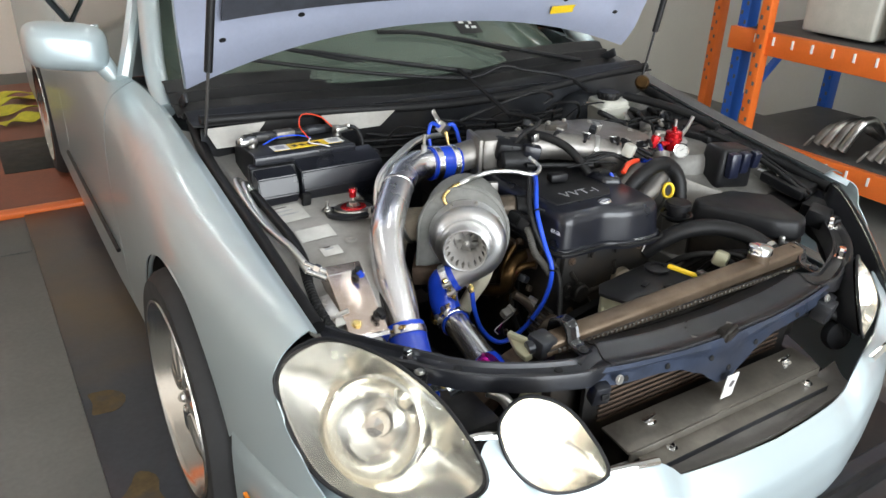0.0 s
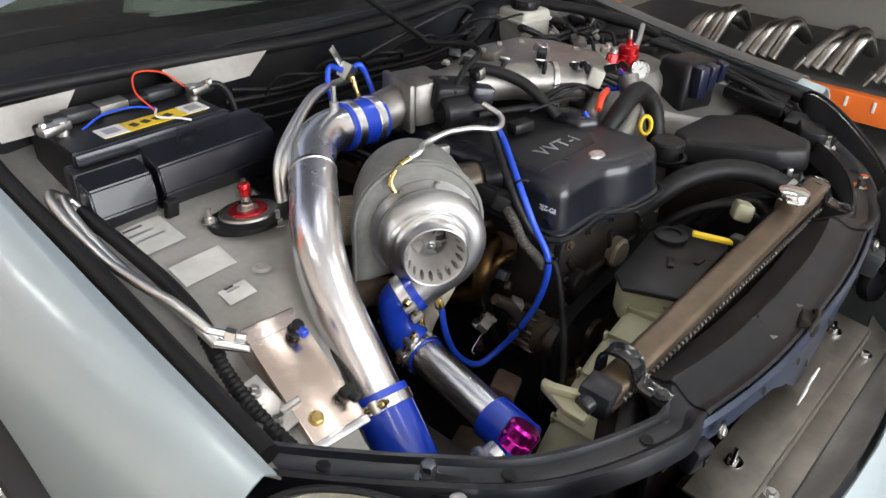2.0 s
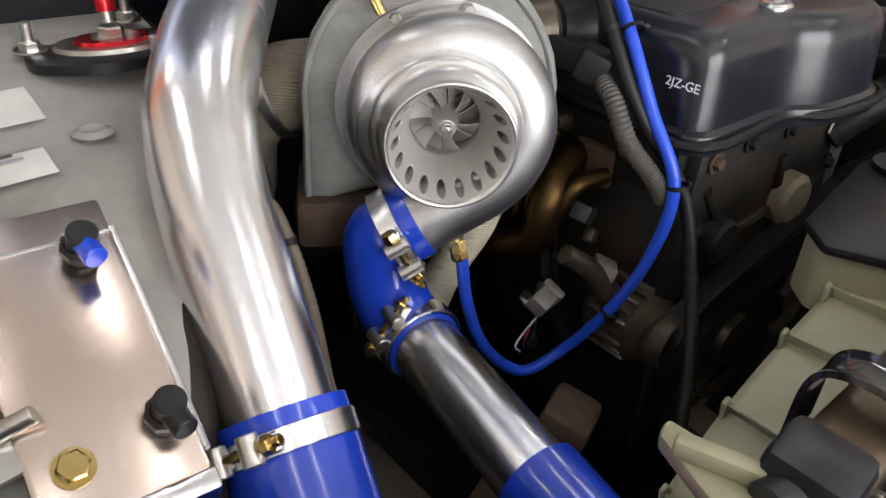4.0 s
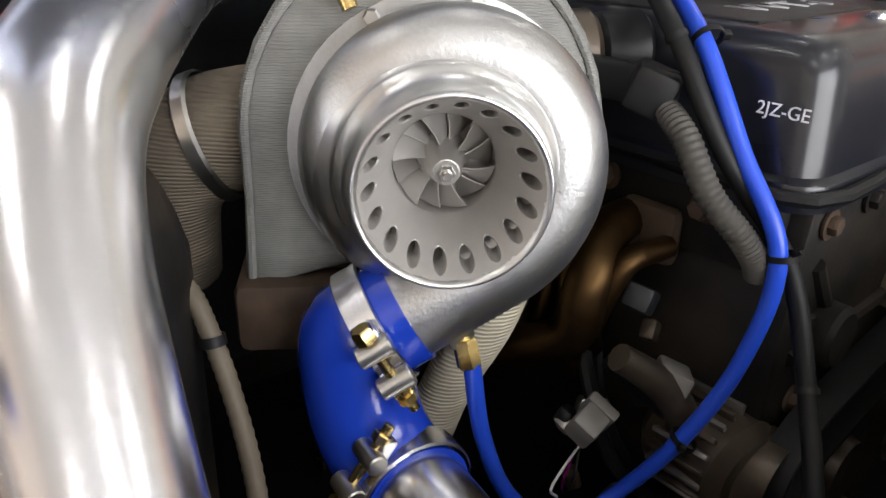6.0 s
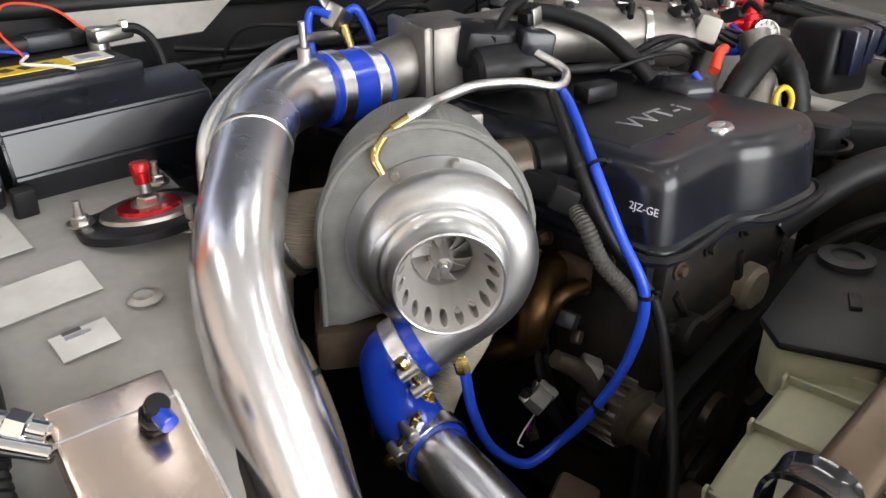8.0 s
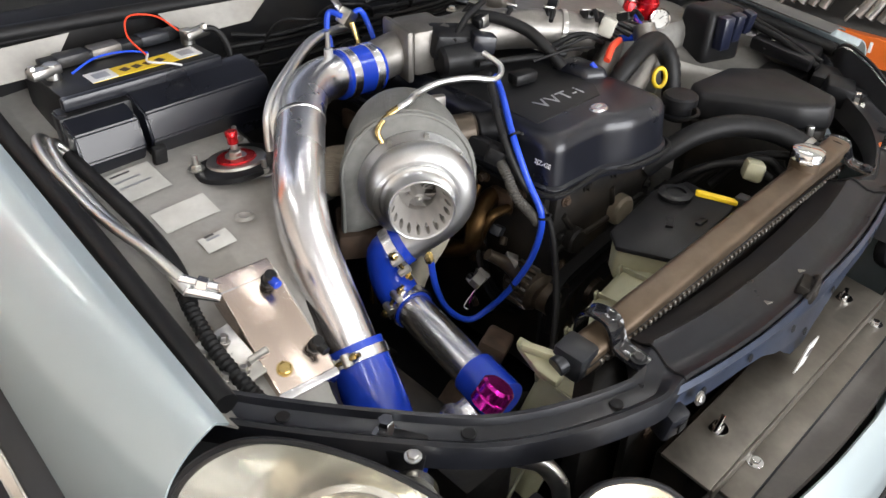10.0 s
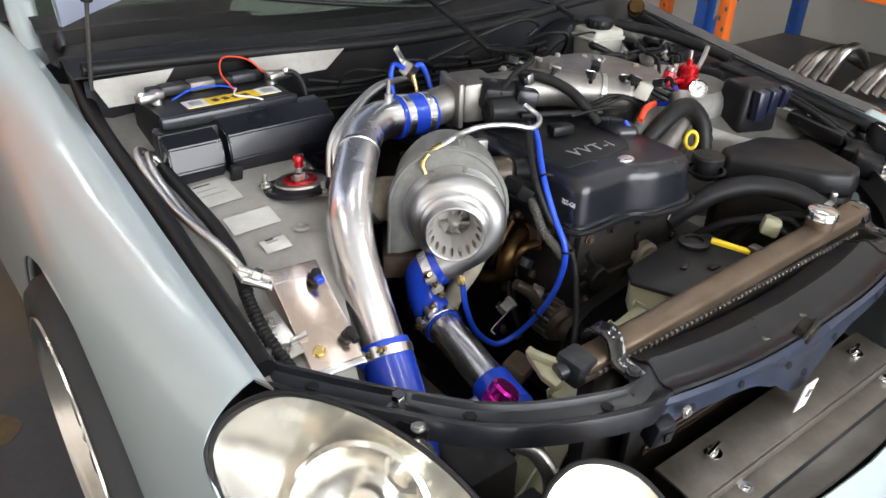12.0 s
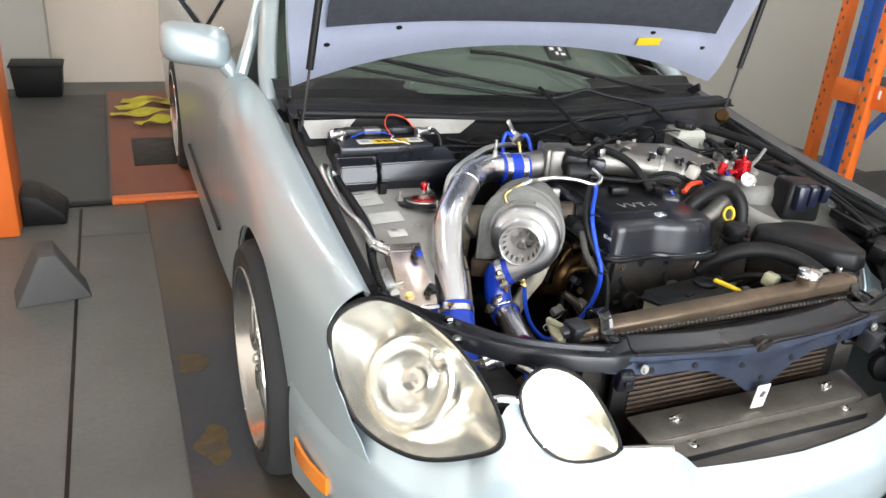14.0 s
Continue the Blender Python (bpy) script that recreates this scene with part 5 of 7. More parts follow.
dp = part("dipstick_tube", rod((0.268, 0.62, 0.61), (0.290, 0.592, 0.747), 0.004), STEEL, engine)
bm = bmesh.new()
mring = Matrix.Translation((0.290, 0.590, 0.764)) @ frame_of((-0.5, -0.8, 0.2))
rl = [mring @ V(0.013 * math.cos(a), 0.019 * math.sin(a), 0) for a in (2 * math.pi * k / 20 for k in range(22))]
tube(rl, 0.0045, 10, 1, bm, False, False)
part("dipstick_ring", bm, YELLOW, dp, "yellow dipstick pull ring")
for k in range(6):
    part("head_stud", hexbolt((-0.157, 0.56 + 0.085 * k, 0.69), (-1, 0, 0), 0.008, 0.014, 0.012), RUSTY, engine)
    part("exhaust_port", box((0.016, 0.05, 0.045), Matrix.Translation((-0.160, 0.60 + 0.085 * k, 0.66)), 0.008), RUSTY, engine)
for k, (x, z) in enumerate(((-0.12, 0.69), (-0.06, 0.695), (0.02, 0.69), (0.10, 0.685), (-0.125, 0.62), (0.14, 0.62), (-0.11, 0.55), (0.14, 0.54))):
    part("timing_bolt", hexbolt((x, 0.494, z), (0, -1, 0), 0.007, 0.008, 0.011), DARK if k % 3 else RUSTY, engine)
for x0_, z0_, x1_, z1_ in ((-0.12, 0.66, -0.02, 0.52), (0.02, 0.66, 0.05, 0.50), (-0.13, 0.59, 0.13, 0.60)):
    part("timing_rib", tube([(x0_, 0.495, z0_), ((x0_ + x1_) / 2, 0.493, (z0_ + z1_) / 2), (x1_, 0.495, z1_)], 0.006, 8, 4), DARK, engine)
part("paper_tag", box((0.028, 0.002, 0.02), Matrix.Translation((0.128, 0.491, 0.668)) @ pose(0, 0, 0, 0, 20), 0.0005), LABELGREY, engine, "small pale part label")
part("idler", lathe([(0, 0.012), (0.02, 0.012), (0.024, 0.008), (0.024, -0.01)], Matrix.Translation((-0.09, 0.488, 0.60)) @ frame_of((0, -1, 0)), 28), DARK, engine)
part("sensor_plug", box((0.026, 0.02, 0.018), Matrix.Translation((-0.196, 0.575, 0.625)) @ pose(0, 0, 0, 10, 30, 20), 0.003), DUSTY, engine)
part("oil_pipe", tube([(-0.19, 0.63, 0.69), (-0.215, 0.625, 0.66), (-0.225, 0.615, 0.61), (-0.21, 0.615, 0.55)], 0.008, 10, 6), GOLDHEAT, engine)
part("tensioner_arm", tube([(-0.235, 0.560, 0.600), (-0.205, 0.545, 0.575), (-0.185, 0.535, 0.545), (-0.182, 0.530, 0.515)], [0.010, 0.013, 0.011], 10, 5), OILY, engine, "oily cast tensioner arm")
part("bracket_arm", box((0.010, 0.06, 0.020), Matrix.Translation((-0.195, 0.565, 0.560)) @ pose(0, 0, 0, 30, 0, 20), 0.003), DARK, engine)
for k in range(5):
    random.seed(300 + k)
    part("gold_runner", tube([(-0.165, 0.58 + 0.03 * k, 0.655), (-0.205, 0.585 + 0.03 * k, 0.650 - 0.01 * k), (-0.215, 0.60 + 0.025 * k, 0.60 - 0.012 * k), (-0.185, 0.62 + 0.025 * k, 0.56 - 0.015 * k)], 0.009, 12, 6), (GOLDHEAT, RUSTY)[k % 2], engine)
for k in range(9):
    random.seed(320 + k)
    x_, y_, z_ = -0.17 - 0.07 * random.random(), 0.56 + 0.05 * random.random(), 0.44 + 0.19 * random.random()
    part("small_fitting", box((0.014, 0.012, 0.016), Matrix.Translation((x_, y_, z_)) @ pose(0, 0, 0, random.uniform(-40, 40), random.uniform(-40, 40), random.uniform(0, 90)), 0.003), (OILY, DUSTY, STEEL)[k % 3], engine)
# front accessories
al = part("alternator", rod((-0.150, 0.565, 0.515), (-0.160, 0.490, 0.508), 0.038, 28, 0.010), OILY, engine, "grimy aluminium alternator")
part("alternator_plug", box((0.03, 0.024, 0.02), Matrix.Translation((-0.190, 0.545, 0.572)) @ pose(0, 0, 0, 20, 10, 40), 0.003), PLUGGREY, al)
for k in range(14):
    a_ = radians(70 + 17 * k)
    part("cooling_slot", box((0.012, 0.045, 0.004), Matrix.Translation((-0.155 + 0.038 * math.cos(a_), 0.528, 0.511 + 0.038 * math.sin(a_))) @ pose(0, 0, 0, 0, -math.degrees(a_), 0), 0.001), (OILY, DULLALU)[k % 2], al)
part("water_pump", rod((0.052, 0.560, 0.606), (0.046, 0.474, 0.604), 0.030, 32, 0.006), PUMPPALE, engine, "oily pale pump housing")
for p, r in (((-0.01, 0.485, 0.44), 0.075), ((-0.14, 0.485, 0.50), 0.035), ((0.12, 0.485, 0.45), 0.055), ((-0.02, 0.485, 0.34), 0.07)):
    part("pulley", lathe([(0, 0.012), (r * 0.4, 0.014), (r * 0.45, 0.004), (r * 0.85, 0.004), (r, 0.014), (r, -0.014), (0, -0.014)], Matrix.Translation(p) @ frame_of((0, -1, 0)), 36), OILY, engine)
BELT = spline([(0.20, 0, 0.610), (0.096, 0, 0.592), (0.02, 0, 0.580), (-0.057, 0, 0.566), (-0.125, 0, 0.550), (-0.160, 0, 0.520), (-0.166, 0, 0.470)], 5)
part("drive_belt", sheet(lambda u, v: V(BELT[round(u * 30)].x, 0.462 + 0.024 * v, BELT[round(u * 30)].z - 0.002), 30, 3, 0.004), RUBBER, engine, "black ribbed drive belt")
part("belt_run", sheet(lambda u, v: V(BELT[round(u * 30)].x + 0.012, 0.462 + 0.024 * v, BELT[round(u * 30)].z - 0.045), 30, 3, 0.004), RUBBER, engine, "lower run of the drive belt")
part("belt_cover", sheet(lambda u, v: V(0.18 - 0.35 * u, 0.486, 0.600 - 0.055 * u - 0.03 * u ** 4 - (0.10 + 0.05 * u) * v), 16, 8, 0.006), DUSTY, engine, "dusty grey-black belt guard")
part("brown_sensor", box((0.07, 0.05, 0.04), Matrix.Translation((-0.27, 0.50, 0.45)) @ pose(0, 0, 0, 15, 10, 25), 0.008), RUSTY, engine)
# added black sheet that stands in for the darkness under the engine
part("sump_shadow_panel", box((1.0, 0.9, 0.01), Matrix.Translation((0, 0.72, 0.235)), 0.002), BLACK, engine, "black panel added below the engine as its shade")
for k in range(2):
    part("harness", tube([(-0.18 + 0.02 * k, 0.64, 0.60 - 0.02 * k), (-0.21 + 0.02 * k, 0.60, 0.55 - 0.03 * k), (-0.20 + 0.03 * k, 0.57, 0.48 - 0.02 * k), (-0.14 + 0.04 * k, 0.54, 0.42)], 0.006, 8, 6), RUBBER, engine)

# ---- intake ----
intake = thing("intake_manifold", "dull cast-aluminium intake manifold with black throttle motor", "intake manifold")
part("throttle_neck", tube([(-0.222, 0.890, 0.834), (-0.185, 0.889, 0.840), (-0.13, 0.880, 0.852)], 0.038, 28, 4), DULLALU, intake)
part("throttle_body", box((0.085, 0.10, 0.085), Matrix.Translation((-0.105, 0.868, 0.856)) @ pose(0, 0, 0, 0, 0, -14), 0.012), DULLALU, intake)
part("throttle_flange", box((0.014, 0.105, 0.095), Matrix.Translation((-0.150, 0.882, 0.852)) @ pose(0, 0, 0, 0, 0, -14), 0.006), DULLALU, intake)
part("throttle_motor", rod((-0.125, 0.80, 0.845), (-0.035, 0.772, 0.848), 0.030, 24, 0.006), BLACK, intake, "black plastic throttle motor")
part("motor_cover", box((0.10, 0.06, 0.05), Matrix.Translation((-0.075, 0.812, 0.868)) @ pose(0, 0, 0, 10, 8, -20), 0.010), BLACK, intake)
part("motor_plug", box((0.045, 0.035, 0.035), Matrix.Translation((-0.05, 0.765, 0.872)) @ pose(0, 0, 0, 0, 10, -30), 0.006), GLOSSBLACK, intake)
part("crossover", tube([(-0.07, 0.857, 0.856), (0.0, 0.835, 0.862), (0.08, 0.795, 0.860), (0.15, 0.752, 0.852), (0.20, 0.712, 0.845)], [0.042, 0.040, 0.038, 0.037, 0.036], 26, 6), DULLALU, intake)
part("crossover_band", lathe([(0.038, -0.006), (0.0405, -0.005), (0.0405, 0.005), (0.038, 0.006)], Matrix.Translation((0.155, 0.748, 0.851)) @ frame_of((0.5, -0.40, -0.07)), 32), STEEL, intake)
part("crossover_end", lathe([(0, 0.012), (0.030, 0.010), (0.036, 0.0), (0.036, -0.02)], Matrix.Translation((0.20, 0.712, 0.845)) @ frame_of((0.7, -0.6, -0.1)), 28), DULLALU, intake)
part("plenum", prism([(-0.03, 0.90), (0.05, 0.955), (0.20, 1.0), (0.34, 1.0), (0.40, 0.93), (0.40, 0.80), (0.33, 0.72), (0.24, 0.74), (0.12, 0.84)], 0.05, Matrix.Translation((0, -0.015, 0.832)) @ pose(0, 0, 0, 0, 4), 0.016, 3), DULLALU, intake)
for k in range(5):
    part("runner", tube([(0.16, 0.62 + 0.09 * k, 0.70), (0.24, 0.62 + 0.09 * k, 0.745), (0.31, 0.64 + 0.085 * k, 0.79), (0.33, 0.67 + 0.08 * k, 0.84)], 0.024, 14, 5), DULLALU, intake)
for x, y in ((0.02, 0.93), (0.16, 0.97), (0.30, 0.95), (0.36, 0.84)):
    part("plenum_bolt", hexbolt((x, y - 0.015, 0.880 - 0.07 * x), (0, 0, 1), 0.007, 0.008, 0.011), STEEL, intake)
part("sensor", box((0.035, 0.03, 0.035), Matrix.Translation((0.215, 0.680, 0.862)) @ pose(0, 0, 0, 15, 10, 30), 0.004), WHITEPL, intake, "pale grey sensor plug")
part("top_valve", box((0.06, 0.04, 0.025), Matrix.Translation((0.13, 0.885, 0.882)) @ pose(0, 0, 0, 0, 0, 15), 0.006), DULLALU, intake)
for x, y in ((0.10, 0.90), (0.16, 0.905)):
    part("valve_screw", hexbolt((x, y - 0.015, 0.893), (0, 0, 1), 0.006, 0.008), STEEL, intake)


def line_hose(name, pts, r, material, label, cat="hose", ripple=0.0, n=8):
    return single(name, tube(pts, r, 12, n, ripple=ripple), material, label, cat)


line_hose("breather_hose", [(-0.02, 0.835, 0.900), (0.015, 0.785, 0.896), (0.045, 0.740, 0.878), (0.06, 0.70, 0.850), (0.07, 0.67, 0.822)], 0.011, RUBBER, "black breather hose across the intake")
line_hose("coolant_line", [(-0.08, 0.745, 0.845), (0.0, 0.73, 0.838), (0.10, 0.69, 0.835)], 0.006, RUBBER, "thin dark line across the cam cover")
line_hose("intake_hose", [(0.150, 0.605, 0.785), (0.185, 0.602, 0.816), (0.245, 0.608, 0.836), (0.303, 0.615, 0.826), (0.338, 0.60, 0.780), (0.330, 0.575, 0.70)], [0.017, 0.019, 0.020, 0.020, 0.020, 0.019], RUBBER, "black convoluted rubber hose arching beside the cam cover", "hose", 0.04, 9)
line_hose("injector_wire", [(0.150, 0.628, 0.826), (0.175, 0.638, 0.842), (0.205, 0.648, 0.842), (0.232, 0.66, 0.836)], 0.007, REDHOSE, "orange-red loom over the intake", "wire")
line_hose("injector_wire", [(0.11, 0.635, 0.83), (0.12, 0.61, 0.80), (0.125, 0.60, 0.77)], 0.005, BLUESIL, "dark blue loom beside the cam cover", "wire")
random.seed(91)
for k in range(7):
    x_ = 0.07 + 0.03 * k
    line_hose("intake_wire", [(x_ - 0.05, 0.70 + 0.01 * k, 0.838), (x_, 0.675 + 0.012 * k, 0.850 + 0.012 * random.random()), (x_ + 0.05, 0.668 + 0.01 * k, 0.845 + 0.014 * random.random()), (x_ + 0.10, 0.675, 0.826 + 0.01 * random.random())], 0.0028 + 0.0012 * (k % 3), RUBBER, "thin black wire crossing the intake", "wire")
for k, (x_, y_, z_) in enumerate(((-0.02, 0.80, 0.895), (0.19, 0.80, 0.890), (0.24, 0.84, 0.882), (0.255, 0.735, 0.862), (0.06, 0.93, 0.888))):
    cb = thing("wiring_plug", "small dark plug with a metal clip on the intake", "connector")
    pmk = Matrix.Translation((x_, y_, z_)) @ pose(0, 0, 0, 8 * k, -10, 35 * k)
    part("plug_body", box((0.026, 0.020, 0.018), pmk, 0.003), (BLACK, DUSTY, STEEL)[k % 3], cb)
    part("plug_clip", box((0.016, 0.004, 0.022), pmk @ Matrix.Translation((0.002, -0.011, 0.002)), 0.001), STEEL, cb)
fitb = thing("boost_solenoid", "small silver solenoid on a bracket with blue hoses", "solenoid")
part("solenoid_body", box((0.03, 0.024, 0.03), Matrix.Translation((-0.185, 0.985, 0.893)) @ pose(0, 0, 0, 20, 30, 20), 0.003), STEEL, fitb)
part("bracket", box((0.013, 0.003, 0.05), Matrix.Translation((-0.205, 0.99, 0.925)) @ pose(0, 0, 0, 0, -35, 10), 0.001), STEEL, fitb)
part("solenoid_stem", rod((-0.182, 0.975, 0.885), (-0.18, 0.955, 0.835), 0.006), BRASS, fitb)
for dx, dy in ((-1, 0.02), (1, -0.01)):
    part("hose", tube([(-0.185 + 0.012 * dx, 0.982, 0.898), (-0.185 + 0.024 * dx, 0.985 + dy, 0.903), (-0.185 + 0.036 * dx, 0.98 + dy, 0.88), (-0.185 + 0.040 * dx, 0.965 + dy, 0.845)], 0.0055, 10, 6), BLUEHOSE, fitb, "blue vacuum hose")
for k in range(2):
    line_hose("braided_line", [(-0.165 + 0.012 * k, 1.02, 0.862), (-0.26 + 0.012 * k, 0.985, 0.872), (-0.345 + 0.010 * k, 0.935, 0.862), (-0.43 + 0.008 * k, 0.880 - 0.012 * k, 0.835), (-0.46 + 0.008 * k, 0.85, 0.79), (-0.47, 0.82, 0.72)], 0.0075, BRAID, "braided steel line behind the charge pipe")
# loose wiring along the firewall
random.seed(5)
for k in range(4):
    z = 0.785 + 0.02 * k
    line_hose("firewall_cable", [(-0.40 + 0.02 * k, 1.13 + 0.004 * k, z + 0.01), (-0.25, 1.12 - 0.006 * k, z + 0.012 * math.sin(k)), (-0.08, 1.11 - 0.004 * k, z + 0.006), (0.10 + 0.02 * k, 1.10, z + 0.012 * math.cos(k)), (0.34, 1.11, z + 0.008)], 0.0048 + 0.0008 * (k % 3), RUBBER, "black cable along the firewall", "cable")
line_hose("looped_cable", [(-0.08, 1.06, 0.88), (0.0, 1.03, 0.915), (0.07, 1.0, 0.945), (0.15, 1.0, 0.955), (0.22, 1.02, 0.93), (0.20, 1.03, 0.905)], 0.005, RUBBER, "black cable looping over the intake", "cable")
line_hose("looped_cable", [(-0.02, 1.17, 1.0), (0.0, 1.08, 0.96), (0.01, 1.0, 0.93), (0.02, 0.95, 0.905)], 0.006, RUBBER, "black cable dropping from the cowl", "cable")
line_hose("washer_hose", [(-0.55, 1.52, 1.005), (-0.30, 1.42, 0.972), (-0.05, 1.34, 0.944), (0.12, 1.30, 0.935), (0.22, 1.28, 0.965), (0.30, 1.26, 0.95), (0.42, 1.2, 0.93), (0.45, 1.12, 0.90)], 0.006, RUBBER, "thin black washer hose lying over the cowl", "hose")
line_hose("throttle_loom", [(-0.10, 0.79, 0.88), (-0.04, 0.815, 0.905), (0.02, 0.83, 0.922), (0.03, 0.88, 0.925), (0.0, 0.95, 0.92)], 0.006, RUBBER, "black loom over the throttle body", "cable")
random.seed(77)
for k in range(7):
    x_ = -0.30 + 0.11 * k
    line_hose("firewall_wire", [(x_, 1.13, 0.80), (x_ + 0.03, 1.09, 0.850 + 0.03 * random.random()), (x_ + 0.08, 1.06 - 0.03 * random.random(), 0.875 + 0.02 * random.random()), (x_ + 0.14, 1.08, 0.855), (x_ + 0.17, 1.12, 0.81)], 0.0028 + 0.001 * (k % 3), RUBBER, "thin black wire looping before the firewall", "wire")
for k in range(5):
    x_ = 0.02 + 0.055 * k
    iv = thing("injector_plug", "dark injector plug with a pale clip on the intake", "connector")
    mi_ = Matrix.Translation((x_, 0.86 - 0.05 * k, 0.897 - 0.004 * k)) @ pose(0, 0, 0, 10, 6 * k, 30 + 14 * k)
    part("plug_body", box((0.030, 0.018, 0.016), mi_, 0.003), (BLACK, DUSTY)[k % 2], iv)
    part("plug_boot", tube([mi_ @ V(-0.014, 0, 0), mi_ @ V(-0.030, 0.004, 0.006), mi_ @ V(-0.050, 0.012, -0.012)], 0.0045, 8, 4), RUBBER, iv)
    part("plug_clip", box((0.010, 0.020, 0.003), mi_ @ Matrix.Translation((0.008, 0, 0.009)), 0.0006), STEEL, iv)
single("firewall_plug", rod((-0.375, 1.085, 0.815), (-0.385, 1.05, 0.828), 0.026, 24, 0.005), RUBBER, "round black rubber cap on the firewall", "plug")

# ---- battery and its cover ----
bat = thing("battery", "black car battery with a white and yellow label and taped wires", "battery")
part("case", box((0.262, 0.168, 0.19), Matrix.Translation((-0.575, 1.088, 0.788)), 0.006), BLACK, bat)
part("lid_rim", box((0.268, 0.016, 0.02), Matrix.Translation((-0.575, 1.005, 0.872)), 0.004), GLOSSBLACK, bat)
part("label_sheet", box((0.178, 0.040, 0.001), Matrix.Translation((-0.560, 1.042, 0.8842)), 0.0), YELLOW, bat, "yellow battery label")
for x in (-0.629, -0.484):
    lp = part("label_patch", box((0.042, 0.040, 0.001), Matrix.Translation((x, 1.042, 0.8850)), 0.0), WHITE, bat, "white code panel")
    part("code_bars", box((0.024, 0.022, 0.0008), Matrix.Translation((x, 1.042, 0.8857)), 0.0), LETTER, lp)
for k in range(4):
    part("label_mark", box((0.012, 0.014, 0.0008), Matrix.Translation((-0.59 + 0.02 * k, 1.042, 0.8850)) @ pose(0, 0, 0, 0, 0, 20), 0.0), RUSTY, bat)
part("fuse_strip", box((0.24, 0.030, 0.016), Matrix.Translation((-0.570, 1.125, 0.892)), 0.003), BLACK, bat)
for x, mt in ((-0.64, DUSTY), (-0.585, DULLALU), (-0.50, DUSTY)):
    part("tape", box((0.05, 0.032, 0.018), Matrix.Translation((x, 1.125, 0.893)), 0.003), mt, bat)
for x in (-0.685, -0.455):
    tm = part("terminal", lathe([(0.012, -0.02), (0.011, 0.012), (0, 0.013)], Matrix.Translation((x, 1.085, 0.895)), 16), STEEL, bat)
    part("terminal_clamp", box((0.05, 0.022, 0.016), Matrix.Translation((x + (0.015 if x > -0.5 else -0.012), 1.082, 0.898)) @ pose(0, 0, 0, 0, 0, 12), 0.004), STEEL, tm)
    part("clamp_bolt", hexbolt((x + (0.03 if x > -0.5 else -0.03), 1.078, 0.904), (0, 0, 1), 0.006, 0.008), STEEL, tm)
part("blue_wire", tube([(-0.665, 1.06, 0.893), (-0.62, 1.075, 0.902), (-0.57, 1.075, 0.900), (-0.54, 1.058, 0.895)], 0.0018, 6, 6), BLUEHOSE, bat)
part("red_wire", tube([(-0.545, 1.055, 0.893), (-0.555, 1.09, 0.918), (-0.535, 1.12, 0.938), (-0.49, 1.115, 0.93), (-0.465, 1.09, 0.905)], 0.0016, 6, 6), REDHOSE, bat)
part("white_wire", tube([(-0.54, 1.06, 0.893), (-0.555, 1.03, 0.892), (-0.53, 1.01, 0.889), (-0.515, 0.995, 0.886)], 0.0018, 6, 6), WHITE, bat)
part("earth_cable", tube([(-0.44, 1.08, 0.90), (-0.41, 1.075, 0.90), (-0.395, 1.06, 0.87), (-0.40, 1.04, 0.80)], 0.006, 8, 6), RUBBER, bat)
cov = thing("battery_shield", "angular black plastic heat shield standing before the battery", "heat shield")
sec = [(0.034, 0.745), (0.0, 0.806), (0.010, 0.850), (0.050, 0.864), (0.085, 0.868), (0.085, 0.745)]
for x0, x1, dy, dz in ((-0.722, -0.622, 0.006, -0.006), (-0.614, -0.392, 0.0, 0.0)):
    bm = bmesh.new()
    ra = [bm.verts.new((x0, 0.932 + dy + a, b + dz)) for a, b in sec]
    rb = [bm.verts.new((x1, 0.932 + dy + a + (0.0 if x1 < -0.5 else 0.004), b + dz)) for a, b in sec]
    ring_faces(bm, [ra, rb], True, True)
    bmesh.ops.bevel(bm, geom=list(bm.edges), offset=0.003, segments=2, affect="EDGES")
    part("shield_panel", bm, GLOSSBLACK, cov)
part("shield_back", box((0.345, 0.02, 0.12), Matrix.Translation((-0.552, 0.995, 0.80)), 0.004), BLACK, cov)
part("clip", box((0.022, 0.014, 0.036), Matrix.Translation((-0.612, 0.924, 0.785)) @ pose(0, 0, 0, 15), 0.004), RUBBER, cov)

# ---- right strut tower ----
st = thing("strut_mount", "black adjustable strut top with a red ring and red knob", "strut mount")
SC = V(-0.520, 0.852, 0.766)
stm = Matrix.Translation(SC) @ pose(0, 0, 0, -6, 3, 25)
part("plate", lathe([(0, 0.006), (0.066, 0.006), (0.070, 0.004), (0.070, -0.004), (0, -0.004)], stm @ Matrix.Diagonal((1.05, 0.92, 1, 1)), 40), BLACK, st)
part("ring", lathe([(0.030, 0.006), (0.032, 0.0095), (0.046, 0.0095), (0.048, 0.006)], stm, 40), STEEL, st, "pale steel ring")
part("red_insert", lathe([(0, 0.0125), (0.030, 0.0125), (0.034, 0.007)], stm, 32), RED, st, "red anodised insert")
part("top_nut", hexbolt(stm @ V(0, 0, 0.012), (0, 0, 1), 0.011, 0.010, 0.017), STEEL, st)
part("stem", rod(stm @ V(0, 0, 0.024), stm @ V(0, 0, 0.034), 0.006), STEEL, st)
part("knob", lathe([(0, 0.055), (0.0085, 0.055), (0.0098, 0.053), (0.0098, 0.046), (0.0085, 0.0445), (0.0085, 0.034), (0, 0.034)], stm, 24), RED, st, "red anodised adjuster knob")
